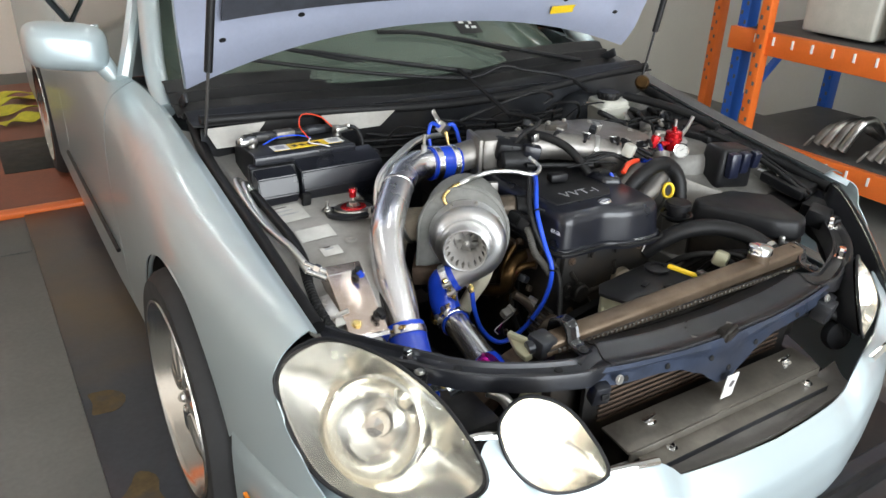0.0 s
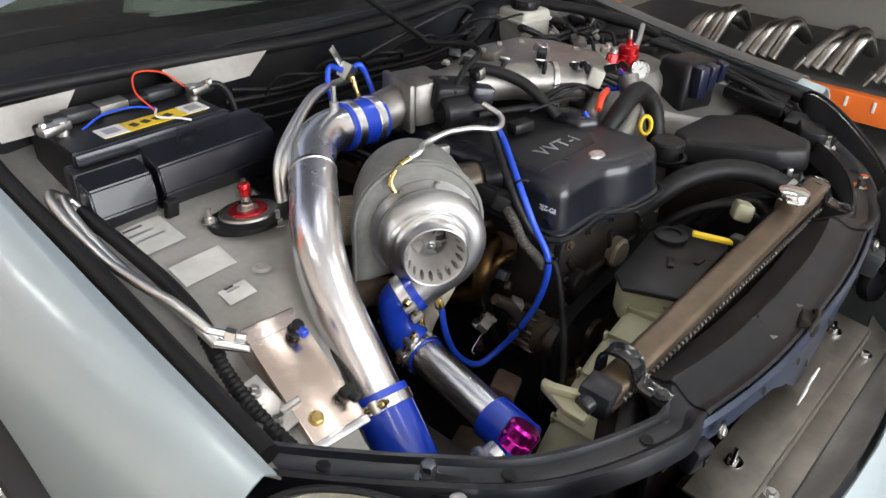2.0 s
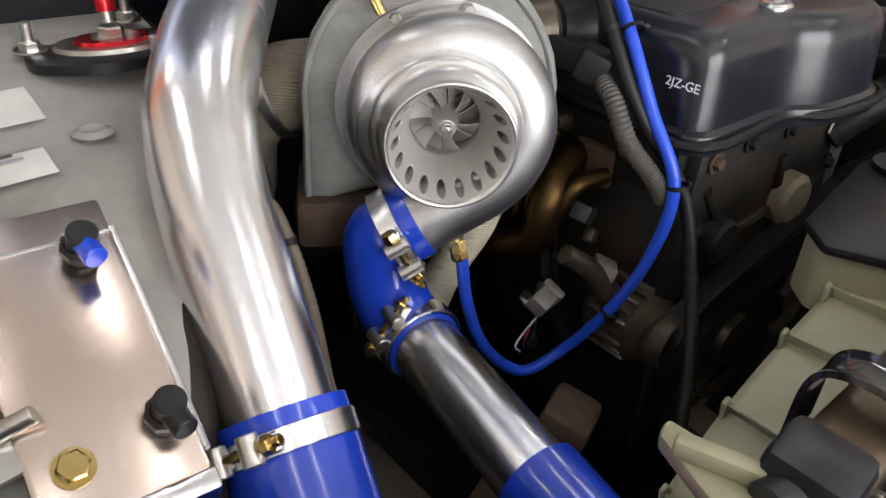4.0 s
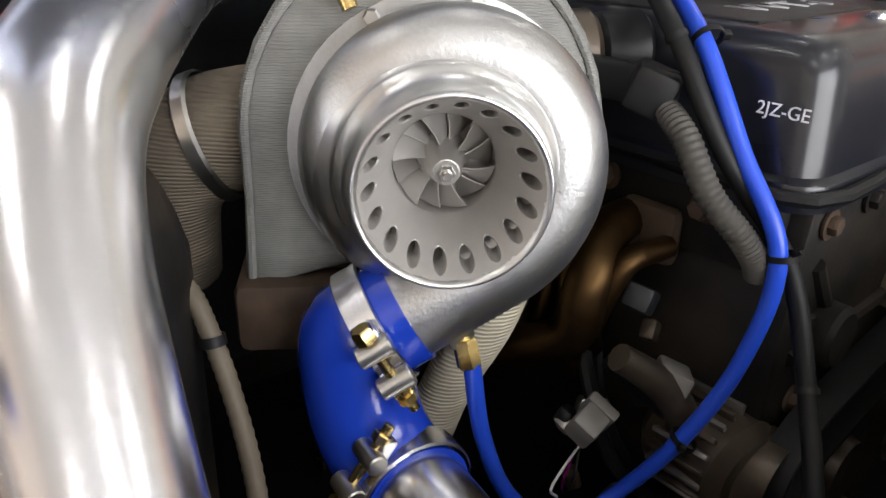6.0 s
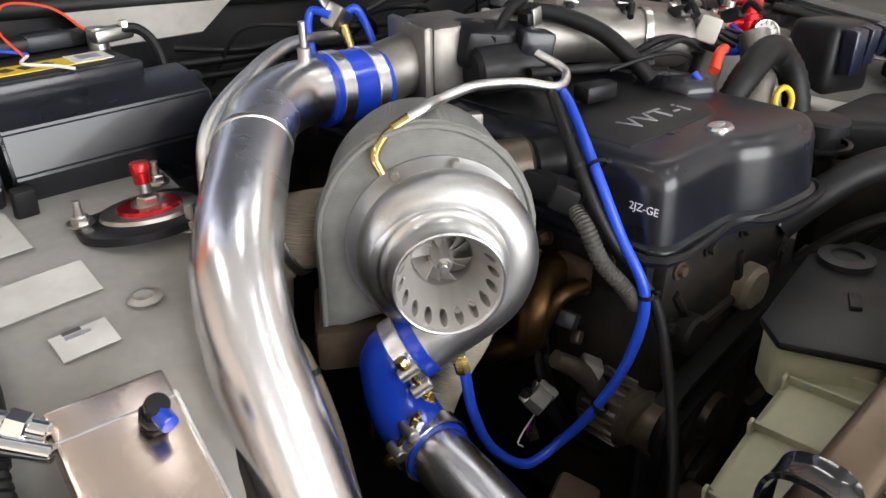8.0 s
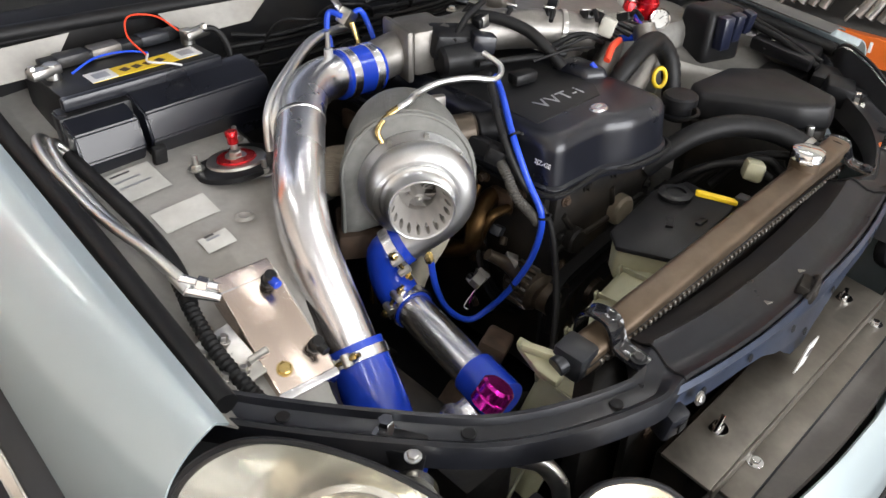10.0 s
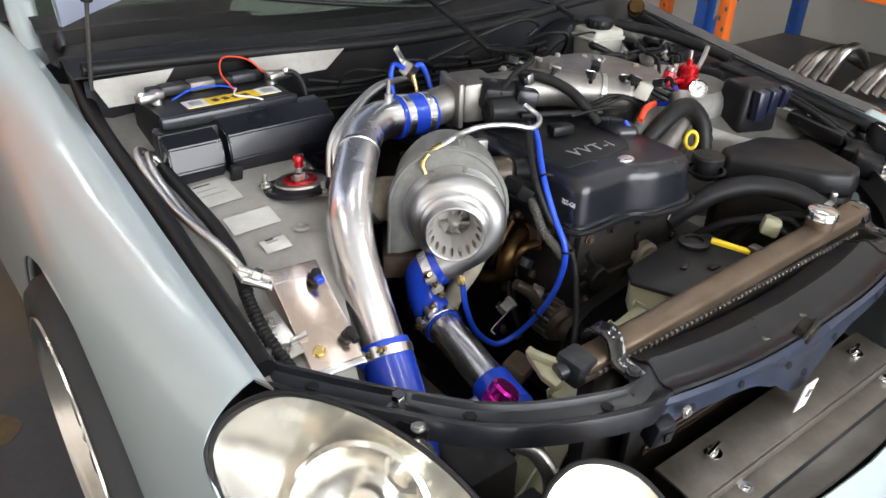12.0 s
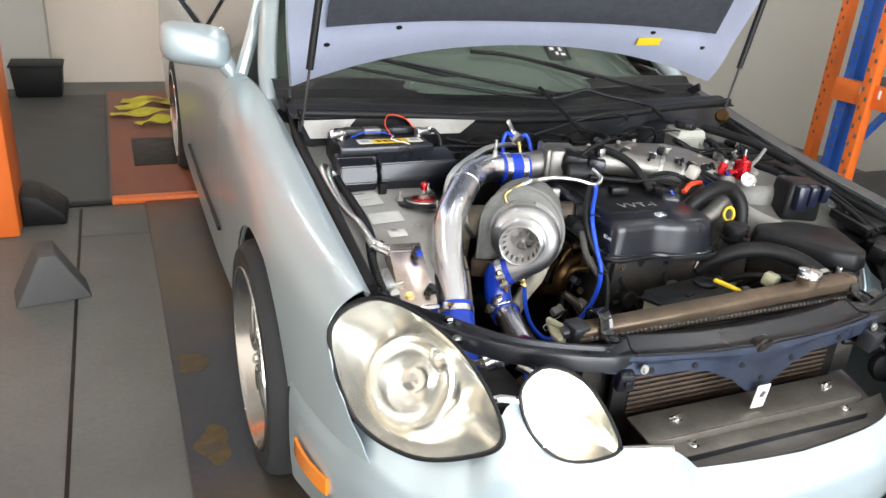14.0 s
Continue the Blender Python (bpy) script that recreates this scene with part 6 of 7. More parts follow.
for p in ((-0.582, 0.868, 0.772), (-0.506, 0.794, 0.768), (-0.486, 0.910, 0.774)):
    b = part("stud", rod(p, V(p) + V(0, 0, 0.024), 0.0042, 10), STEEL, st)
    part("stud_nut", hexbolt(p, (0, 0, 1), 0.0085, 0.009, 0.013), STEEL, b)


def apron_z(x, y):
    """Height of the inner wing's top at a place."""
    ax_ = abs(x)
    z0 = lerp_table([(0.42, 0.655), (0.60, 0.70), (0.72, 0.737), (0.85, 0.758), (0.95, 0.768), (1.08, 0.80), (1.32, 0.86)], y)
    inn = lerp_table([(0.42, 0.66), (0.56, 0.60), (0.70, 0.475), (0.98, 0.455), (1.10, 0.56), (1.32, 0.6)], y)
    k = min(max((0.74 - ax_) / (0.74 - inn), 0), 1)
    return z0 + 0.006 * math.sin(math.pi * k) * (1 if 0.62 < y < 1.05 else 0.3)


def sticker(name, x0, x1, y0, y1, material, label, bars=0):
    t = thing(name, label, "label")
    bm = sheet(lambda u, v: V(x0 + (x1 - x0) * u, y0 + (y1 - y0) * v, apron_z(x0 + (x1 - x0) * u, y0 + (y1 - y0) * v) + 0.0045), 8, 8, 0.0006)
    part("sheet", bm, material, t)
    for k in range(bars):
        yy = y0 + (y1 - y0) * (0.85 - 0.22 * k)
        xa, xb = x0 + 0.010, x0 + (x1 - x0) * (0.55 + 0.12 * ((k * 7) % 3))
        part("print_bar", sheet(lambda u, v: V(xa + (xb - xa) * u, yy + 0.005 * v, apron_z(xa + (xb - xa) * u, yy) + 0.0056), 4, 1, 0.0003), LETTER if k else INK, t)


sticker("sticker", -0.705, -0.630, 0.857, 0.935, LABELGREY, "worn white notice sticker with faded text on the inner wing", 3)
sticker("sticker", -0.690, -0.605, 0.765, 0.812, LABELGREY, "blank pale sticker on the inner wing")
sticker("sticker", -0.665, -0.620, 0.697, 0.728, LABELGREY, "small white sticker on the inner wing", 2)
single("dimple", lathe([(0, 0.001), (0.006, 0.001), (0.009, 0.003), (0.013, 0.001), (0.015, 0)], Matrix.Translation((-0.583, 0.735, apron_z(-0.583, 0.735) + 0.0035)), 24), BAY, "pressed round dimple in the grey inner wing", "dimple")
single("drain_hole", lathe([(0, 0.0012), (0.012, 0.0012), (0.013, 0)], Matrix.Translation((-0.755, 0.52, 0.694)) @ pose(0, 0, 0, 0, -30), 20), INK, "dark round hole in the inner wing", "hole")

# ---- catch tank ----
tank = thing("catch_tank", "brushed aluminium catch tank with brass plug and hose fittings", "catch tank")
tm = Matrix.Translation((-0.668, 0.5385, 0.7165)) @ pose(0, 0, 0, 0, 0, -5) @ pose(0, 0, 0, 27.5)
L2 = 0.180
part("tank_body", box((0.081, L2, 0.07), tm @ Matrix.Translation((0, 0.001, -0.035)), 0.0035, 2), BRUSHED, tank)
part("fold_line", box((0.0812, 0.0012, 0.0006), tm @ Matrix.Translation((0, 0.066, 0.0003)), 0.0), LETTER, tank)
part("end_strip", box((0.083, 0.012, 0.072), tm @ Matrix.Translation((0, -L2 / 2 - 0.004, -0.036)), 0.002), POLISHED, tank, "bright folded end strip")
part("brass_plug", hexbolt(tm @ V(-0.019, -0.062, 0.0), tm.to_3x3() @ V(0, 0, 1), 0.0085, 0.006, 0.0105), BRASS, tank, "brass plug")
for dx, dy in ((0.020, 0.054), (0.028, -0.055)):
    f0 = part("fitting", rod(tm @ V(dx, dy, 0.0), tm @ V(dx + 0.002, dy, 0.024), 0.0085, 20), BLACK, tank, "black hose fitting")
    part("fitting_collar", lathe([(0.0085, 0.004), (0.011, 0.006), (0.011, 0.011), (0.0085, 0.013)], tm @ Matrix.Translation((dx, dy, 0)), 8), BLACK, f0)
    part("fitting_barb", rod(tm @ V(dx + 0.001, dy, 0.016), tm @ V(dx + 0.004, dy - 0.017, 0.020), 0.0068, 16), BLUESIL if dy > 0 else BLACK, f0)
part("sight_tube", rod(tm @ V(0.0415, 0.075, -0.012), tm @ V(0.0415, -0.075, -0.012), 0.004), POLISHED, tank)
fm = tm @ V(-0.040, 0.074, 0.002)
part("end_fitting", rod(fm, fm + V(-0.034, 0.034, 0.014), 0.0072, 18), CHROME, tank, "chrome hose end")
part("end_nut", rod(fm + V(-0.009, 0.009, 0.003), fm + V(-0.019, 0.019, 0.008), 0.0105, 6), CHROME, tank)
part("end_fitting", rod(fm + V(-0.004, -0.012, -0.008), fm + V(-0.036, 0.018, 0.004), 0.0068, 18), CHROME, tank, "zinc hose end")
brk = thing("tank_bracket", "zinc steel mounting bracket with bolts beside the catch tank", "bracket")
bmx = Matrix.Translation((-0.742, 0.535, 0.700)) @ pose(0, 0, 0, 20, -8, 0)
part("bracket_plate", box((0.062, 0.085, 0.004), bmx, 0.001), STEEL, brk)
for dx, dy in ((-0.015, -0.02), (0.006, -0.026), (0.012, 0.024), (-0.02, 0.02)):
    part("bracket_bolt", hexbolt(bmx @ V(dx, dy, 0.002), (0.2, 0, 1), 0.006, 0.010, 0.009), STEEL, brk)
part("bracket_stud", rod(bmx @ V(0.02, -0.02, 0.006), bmx @ V(0.045, -0.024, 0.014), 0.005), STEEL, brk)
line_hose("return_hose", [(-0.728, 0.985, 0.800), (-0.745, 1.010, 0.826), (-0.760, 0.995, 0.835), (-0.768, 0.955, 0.832), (-0.766, 0.90, 0.812), (-0.760, 0.83, 0.792), (-0.754, 0.75, 0.789), (-0.746, 0.69, 0.787), fm + V(-0.032, 0.032, 0.013)], 0.0074, BRAID, "bright braided steel hose looping from the battery to the catch tank", n=10)
line_hose("return_hose", [(-0.716, 0.975, 0.795), (-0.733, 0.996, 0.820), (-0.746, 0.982, 0.829), (-0.753, 0.942, 0.822), (-0.752, 0.89, 0.802), (-0.748, 0.82, 0.782), (-0.746, 0.745, 0.778), (-0.742, 0.68, 0.775), fm + V(-0.034, 0.016, 0.003)], 0.0070, BRAID, "bright braided steel hose looping from the battery to the catch tank", n=10)
line_hose("fuel_hose", [(-0.728, 0.97, 0.806), (-0.728, 0.93, 0.803), (-0.722, 0.85, 0.788), (-0.716, 0.76, 0.768), (-0.722, 0.68, 0.752), (-0.738, 0.62, 0.735)], 0.0115, RUBBER, "black rubber hose over the inner wing")
line_hose("ribbed_conduit", [(-0.730, 0.66, 0.748), (-0.742, 0.60, 0.728), (-0.746, 0.54, 0.706), (-0.740, 0.48, 0.682), (-0.732, 0.44, 0.660)], 0.0100, RUBBER, "black ribbed conduit dropping beside the catch tank", "conduit", 0.08, 16)
line_hose("foam_strip", [(-0.778, 0.80, 0.752), (-0.780, 0.72, 0.742), (-0.783, 0.64, 0.728), (-0.782, 0.60, 0.718)], 0.015, RUBBER, "black foam sealing strip inside the wing", "seal")

# ---- radiator, fan cowl and hose ----
rad = thing("radiator", "dusty brown-grey radiator with chrome cap across the front", "radiator")
part("top_tank", box((0.80, 0.044, 0.036), Matrix.Translation((-0.005, 0.254, 0.690)) @ pose(0, 0, 0, 6, -2.0), 0.010, 3), TANKTOP, rad, "dusty metal header tank")
part("tank_flange", box((0.80, 0.022, 0.012), Matrix.Translation((-0.005, 0.2415, 0.6695)), 0.003), TANKTOP, rad)
part("tank_seam", box((0.79, 0.004, 0.006), Matrix.Translation((-0.005, 0.2335, 0.6745)), 0.001), DUSTY, rad, "dark seam along the tank")
for k in range(60):
    part("crimp", box((0.006, 0.006, 0.008), Matrix.Translation((-0.375 + 0.0125 * k, 0.2300, 0.672)), 0.001, 1), DULLALU, rad)
part("core", box((0.76, 0.03, 0.40), Matrix.Translation((-0.005, 0.245, 0.46)), 0.003), DARK, rad)
part("cap_neck", rod((0.25, 0.257, 0.70), (0.25, 0.257, 0.733), 0.026), TANKTOP, rad)
cp = part("cap", lathe([(0, 0.014), (0.020, 0.013), (0.027, 0.010), (0.029, 0.004), (0.029, -0.004), (0.024, -0.006)], Matrix.Translation((0.25, 0.257, 0.736)), 32), CHROME, rad, "chrome pressure cap")
part("cap_tab", box((0.072, 0.022, 0.006), Matrix.Translation((0.25, 0.257, 0.735)) @ pose(0, 0, 0, 0, 0, 20), 0.002), CHROME, cp)
for x in (-0.345, 0.385):
    ln = spline([(x, 0.290, 0.66), (x, 0.288, 0.700), (x, 0.276, 0.716), (x, 0.250, 0.720), (x, 0.236, 0.713), (x, 0.228, 0.697), (x - 0.002, 0.218, 0.686), (x - 0.006, 0.180, 0.684)], 4)
    b = part("mount_bracket", sheet(lambda u, v: ln[round(u * 28)] + V(0.030 * (v - 0.5), 0, 0.0025 * (abs(2 * v - 1) ** 3)), 28, 8, 0.004), STRAPBLACK, rad, "glossy black bent steel strap")
    part("bracket_bolt", hexbolt((x - 0.005, 0.192, 0.687), (0, 0, 1), 0.008, 0.006, 0.011), DUSTY, b)
part("end_cap", box((0.045, 0.048, 0.044), Matrix.Translation((-0.400, 0.256, 0.679)) @ pose(0, 0, 0, 5, 0, 5), 0.008), DUSTY, rad, "dark dusty tank end")
part("end_outlet", rod((-0.405, 0.256, 0.682), (-0.432, 0.262, 0.676), 0.014), DUSTY, rad)
shr = thing("fan_cowl", "aged cream plastic fan cowl and overflow bottle with a black lid", "fan cowl")
part("bottle", prism([(-0.132, 0.375), (-0.107, 0.402), (0.05, 0.425), (0.11, 0.40), (0.10, 0.30), (-0.100, 0.292)], 0.06, Matrix.Translation((0, 0, 0.598)), 0.006), CREAM, shr, "cream plastic bottle")
part("bottle_lid", prism([(-0.142, 0.372), (-0.112, 0.405), (0.055, 0.430), (0.125, 0.405), (0.118, 0.300), (-0.104, 0.286)], 0.010, Matrix.Translation((0, 0, 0.660)), 0.004), BLACK, shr, "dusty black lid")
part("lid_neck", lathe([(0.030, -0.002), (0.030, 0.006), (0.018, 0.008), (0.018, 0.004), (0, 0.004)], Matrix.Translation((0.062, 0.392, 0.671)), 28), BLACK, shr)
part("lid_tab", box((0.03, 0.012, 0.004), Matrix.Translation((-0.02, 0.35, 0.672)) @ pose(0, 0, 0, 0, 0, 25), 0.001), BLACK, shr)
part("lid_tab", box((0.024, 0.010, 0.004), Matrix.Translation((0.02, 0.315, 0.672)), 0.001), BLACK, shr)
part("cowl_face", sheet(lambda u, v: V(-0.47 + 0.86 * u, 0.300 + 0.03 * math.sin(math.pi * u) + 0.06 * (1 - v) * (1 if u > 0.1 else u * 10), 0.30 + lerp_table([(0, 0.08), (0.12, 0.15), (0.22, 0.235), (0.35, 0.30), (1, 0.34)], u) * v), 24, 8, 0.004), CREAM, shr)
RIM = spline([(-0.425, 0, 0.375), (-0.392, 0, 0.415), (-0.362, 0, 0.468), (-0.314, 0, 0.526), (-0.256, 0, 0.572), (-0.192, 0, 0.602), (-0.130, 0, 0.622), (-0.090, 0, 0.632)], 6)


def cowl_band(u, v):
    """The curved shoulder of the fan cowl, from the radiator back to its turned-down rear rim."""
    f = u * (len(RIM) - 1)
    i = min(int(f), len(RIM) - 2)
    p = RIM[i].lerp(RIM[i + 1], f - i)
    t = (RIM[i + 1] - RIM[i]).normalized()
    n = V(-t.z, 0, t.x)
    y, h = lerp_table([(0, 0.275), (0.70, 0.358), (0.78, 0.364), (1, 0.366)], v), lerp_table([(0, 0.006), (0.70, 0.0), (0.78, -0.006), (1, -0.05)], v)
    return V(p.x, y, p.z) + n * h


part("cowl_shoulder", sheet(cowl_band, 42, 18, 0.004), CREAM, shr, "cream curved cowl shoulder")
for u_ in (0.40, 0.56, 0.72, 0.86, 0.95):
    a_, b_ = cowl_band(u_, 0.02), cowl_band(u_, 0.74)
    w_ = cowl_band(u_ + 0.02, 0.3) - cowl_band(u_ - 0.02, 0.3)
    m_ = Matrix.Translation(a_.lerp(b_, 0.55)) @ frame_of(b_ - a_, w_.cross(b_ - a_))
    part("cowl_rib", box((0.0035, 0.026, (b_ - a_).length * 0.92), m_, 0.001), CREAM, shr)
    part("rib_ear", prism([(0, 0), (0.018, 0), (0.013, 0.020), (0.005, 0.020)], 0.004, Matrix.Translation(b_ + V(-0.010, 0.001, -0.006)) @ pose(0, 0, 0, 90, -25), 0.001, 1), CREAM, shr)
part("end_bracket", prism([(0, 0), (0.018, 0.004), (0.022, 0.05), (0.012, 0.085), (0.0, 0.080), (-0.006, 0.03)], 0.018, Matrix.Translation((-0.440, 0.250, 0.650)) @ pose(0, 0, 0, 8, -16, -10), 0.004), CREAM, shr, "cream bracket at the radiator end")
part("bracket_rib", box((0.012, 0.05, 0.012), Matrix.Translation((-0.428, 0.292, 0.682)) @ pose(0, 0, 0, 0, 0, 20), 0.003), CREAM, shr)
part("fan_motor", rod((0.0, 0.33, 0.44), (0.0, 0.37, 0.44), 0.07), BLACK, shr)
clipy = thing("yellow_clip", "yellow plastic bottle plug strap beside the radiator cap", "clip")
part("strap", box((0.070, 0.013, 0.008), Matrix.Translation((0.062, 0.318, 0.700)) @ pose(0, 0, 0, 0, 6, -62), 0.002), YELLOW, clipy)
part("post", box((0.022, 0.022, 0.035), Matrix.Translation((0.088, 0.284, 0.69)), 0.004), DUSTY, clipy)
rh = thing("radiator_hose", "thick black rubber radiator hose", "hose")
part("hose_run", tube([(0.13, 0.50, 0.655), (0.16, 0.475, 0.690), (0.205, 0.445, 0.722), (0.26, 0.405, 0.735), (0.31, 0.350, 0.728), (0.335, 0.295, 0.708), (0.335, 0.262, 0.695)], 0.021, 20, 8), RUBBER, rh)
part("hose_clamp", lathe([(0.0215, -0.006), (0.0235, -0.005), (0.0235, 0.005), (0.0215, 0.006)], Matrix.Translation((0.334, 0.292, 0.706)) @ frame_of((0, -0.9, -0.4)), 28), STEEL, rh)
for k in range(3):
    line_hose("coolant_pipe", [(0.16 + 0.05 * k, 0.48 - 0.03 * k, 0.60), (0.20 + 0.05 * k, 0.42 - 0.02 * k, 0.66), (0.24 + 0.045 * k, 0.36 - 0.02 * k, 0.68), (0.26 + 0.04 * k, 0.31, 0.66)], 0.009, RUBBER, "black coolant pipe between engine and radiator", "pipe")
single("plastic_elbow", box((0.05, 0.035, 0.035), Matrix.Translation((0.205, 0.325, 0.695)) @ pose(0, 0, 0, 10, 15, 30), 0.008), CREAM, "cream plastic fitting behind the radiator", "fitting")

# the intercooler's mounting bar seen through the grille opening
bar = thing("mounting_bar", "grey aluminium mounting bar with two bolts behind the grille opening", "bar")
part("bar_plate", box((0.605, 0.078, 0.006), Matrix.Translation((-0.018, 0.104, 0.515)) @ pose(0, 0, 0, 6), 0.0015), BARGREY, bar)
part("bar_lip", box((0.600, 0.005, 0.022), Matrix.Translation((-0.018, 0.063, 0.502)), 0.0015), BARGREY, bar)
part("bar_lower", box((0.565, 0.045, 0.005), Matrix.Translation((-0.012, 0.048, 0.491)) @ pose(0, 0, 0, 8), 0.001), BARGREY, bar)
part("bar_foot", box((0.56, 0.005, 0.035), Matrix.Translation((-0.012, 0.027, 0.472)), 0.001), DUSTY, bar)
for x in (-0.218, 0.219):
    b = part("bolt", hexbolt((x, 0.112, 0.518), (0, 0, 1), 0.008, 0.009, 0.015), CHROME, bar)
    part("wing", box((0.042, 0.008, 0.006), Matrix.Translation((x, 0.112, 0.526)) @ pose(0, 0, 0, 0, 0, 12), 0.002), CHROME, b)
    part("lip_bolt", hexbolt((x + 0.004, 0.050, 0.494), (0, 0, 1), 0.007, 0.008, 0.012), CHROME, b)
ic = thing("intercooler", "dark finned intercooler core behind the bumper", "intercooler")
part("core", box((0.58, 0.055, 0.22), Matrix.Translation((0, 0.135, 0.375)), 0.003), DARK, ic)
for k in range(11):
    part("cooling_fin", box((0.58, 0.004, 0.006), Matrix.Translation((0, 0.186, 0.495 + 0.013 * k)), 0.001), RUSTY, ic)
part("condenser", box((0.66, 0.012, 0.30), Matrix.Translation((0, 0.196, 0.50)), 0.002), DARK, ic)
line_hose("horn_cable", [(0.30, 0.16, 0.60), (0.36, 0.13, 0.605), (0.40, 0.10, 0.58), (0.41, 0.09, 0.54)], 0.011, RUBBER, "black hose behind the bumper", "hose")
single("horn", lathe([(0.012, 0), (0.035, 0.008), (0.038, 0.02), (0.034, 0.03), (0, 0.032)], Matrix.Translation((0.40, 0.12, 0.54)) @ frame_of((-0.3, -0.9, 0.2)), 28), BLACK, "round black horn behind the bumper", "horn")
single("latch_bracket", box((0.05, 0.04, 0.05), Matrix.Translation((0.33, 0.115, 0.625)) @ pose(0, 0, 0, 10, 0, 15), 0.006), DUSTY, "black steel bracket under the cross member", "bracket")
single("latch_spring", tube([(-0.56, 0.21, 0.655), (-0.54, 0.19, 0.645), (-0.53, 0.17, 0.62), (-0.525, 0.165, 0.59)], 0.012, 10, 6), STEEL, "silver pipe stub between lamp and cross member", "pipe")
single("lamp_backing", box((0.10, 0.12, 0.02), Matrix.Translation((-0.55, 0.16, 0.52)), 0.004), BLACK, "black plastic tray behind the lamps", "tray")

# ---- left side of the bay ----
abx = thing("air_box", "black plastic air filter box in the corner of the bay", "air box")
part("lid", prism([(0.315, 0.520), (0.36, 0.565), (0.50, 0.555), (0.585, 0.47), (0.525, 0.315), (0.47, 0.300), (0.42, 0.345)], 0.055, Matrix.Translation((0, 0, 0.690)), 0.012, 3, None, 0.94), BLACK, abx)
part("base", prism([(0.325, 0.52), (0.365, 0.56), (0.50, 0.55), (0.575, 0.47), (0.52, 0.32), (0.47, 0.31), (0.425, 0.35)], 0.20, Matrix.Translation((0, 0, 0.488)), 0.008), DARK, abx)
part("lid_clip", box((0.014, 0.008, 0.03), Matrix.Translation((0.44, 0.326, 0.688)) @ pose(0, 0, 0, 0, 0, -45), 0.002), STEEL, abx)
rel = thing("relay_box", "dark blue-black relay box beside the strut tower", "relay box")
part("box_body", box((0.13, 0.10, 0.12), Matrix.Translation((0.615, 0.665, 0.762)) @ pose(0, 0, 0, 0, 4, -12), 0.016, 3, None, 0.9), BLACK, rel)
for k in range(3):
    part("relay", box((0.033 - 0.004 * k, 0.028, 0.075 - 0.012 * k), Matrix.Translation((0.575 + 0.038 * k, 0.612 - 0.006 * k, 0.782 + 0.006 * k)) @ pose(0, 0, 0, 6 * k, 0, -12), 0.006), RELAYBLUE, rel, "blue-black relay")
for k, (x, y, sx, sy, sz) in enumerate(((0.665, 0.50, 0.09, 0.10, 0.05), (0.70, 0.40, 0.07, 0.08, 0.06), (0.64, 0.36, 0.06, 0.06, 0.05))):
    single("bay_module", box((sx, sy, sz), Matrix.Translation((x, y, 0.675 + 0.015 * k)) @ pose(0, 0, 0, 5 * k, -6, 12 * k), 0.008), BLACK, "grimy black electrical module at the wing", "module")
single("corner_post", prism([(0.66, 0.30), (0.73, 0.34), (0.76, 0.44), (0.72, 0.46), (0.67, 0.40), (0.63, 0.32)], 0.09, Matrix.Translation((0, 0, 0.625)), 0.010), BLACK, "black plastic corner ducting behind the lamp", "duct")
# black covers, brackets and loom along the far wing
wcv = thing("wing_cover", "black moulded plastic trim along the far inner wing", "trim cover")
part("cover_rear", prism([(0.66, 0.78), (0.775, 0.78), (0.77, 1.12), (0.64, 1.10), (0.62, 0.98)], 0.035, Matrix.Translation((0, 0, 0.775)) @ pose(0, 0, 0, 0, 0, 0), 0.010), BLACK, wcv)
part("cover_front", prism([(0.665, 0.44), (0.775, 0.46), (0.775, 0.60), (0.69, 0.60)], 0.03, Matrix.Translation((0, 0, 0.690)) @ pose(0, 0, 0, 3), 0.008), BLACK, wcv)
for k in range(4):
    part("cover_rib", box((0.09, 0.008, 0.008), Matrix.Translation((0.71, 0.82 + 0.07 * k, 0.812)) @ pose(0, 0, 0, 0, 3, 4), 0.002), BLACK, wcv)
for k in range(5):
    random.seed(140 + k)
    y_ = 0.50 + 0.055 * k
    wb = thing("wing_bracket", "small zinc bracket with a bolt on the far inner wing", "bracket")
    mb_ = Matrix.Translation((0.725 - 0.02 * (k % 2), y_, 0.728 + 0.013 * k)) @ pose(0, 0, 0, random.uniform(-15, 15), -20, random.uniform(-30, 30))
    part("plate", box((0.045, 0.022, 0.004), mb_, 0.001), (STEEL, DUSTY)[k % 2], wb)
    part("bolt", hexbolt(mb_ @ V(0.008, 0, 0.002), (0, 0, 1), 0.006, 0.008, 0.009), STEEL, wb)
for k in range(2):
    line_hose("wing_loom", [(0.70 - 0.015 * k, 0.43, 0.735 - 0.008 * k), (0.72 - 0.02 * k, 0.52, 0.755), (0.735 - 0.012 * k, 0.62, 0.775 - 0.006 * k), (0.72 - 0.02 * k, 0.72, 0.80), (0.69 - 0.02 * k, 0.80, 0.82)], 0.006 + 0.002 * (k % 2), RUBBER, "black taped loom along the far wing", "cable")
reg = thing("fuel_regulator", "red anodised fuel pressure regulator on the strut tower", "regulator")
RC = V(0.462, 0.748, 0.800)
part("regulator_body", lathe([(0, 0.078), (0.007, 0.078), (0.007, 0.066), (0.020, 0.064), (0.024, 0.060), (0.024, 0.046), (0.026, 0.044), (0.026, 0.036), (0.022, 0.034), (0.022, 0.008), (0, 0.008)], Matrix.Translation(RC), 32), RED, reg)
part("adjuster", rod(RC + V(0, 0, 0.078), RC + V(0, 0, 0.098), 0.0045), STEEL, reg)
gm = Matrix.Translation((0.459, 0.709, 0.815)) @ frame_of((-0.62, -0.68, 0.38))
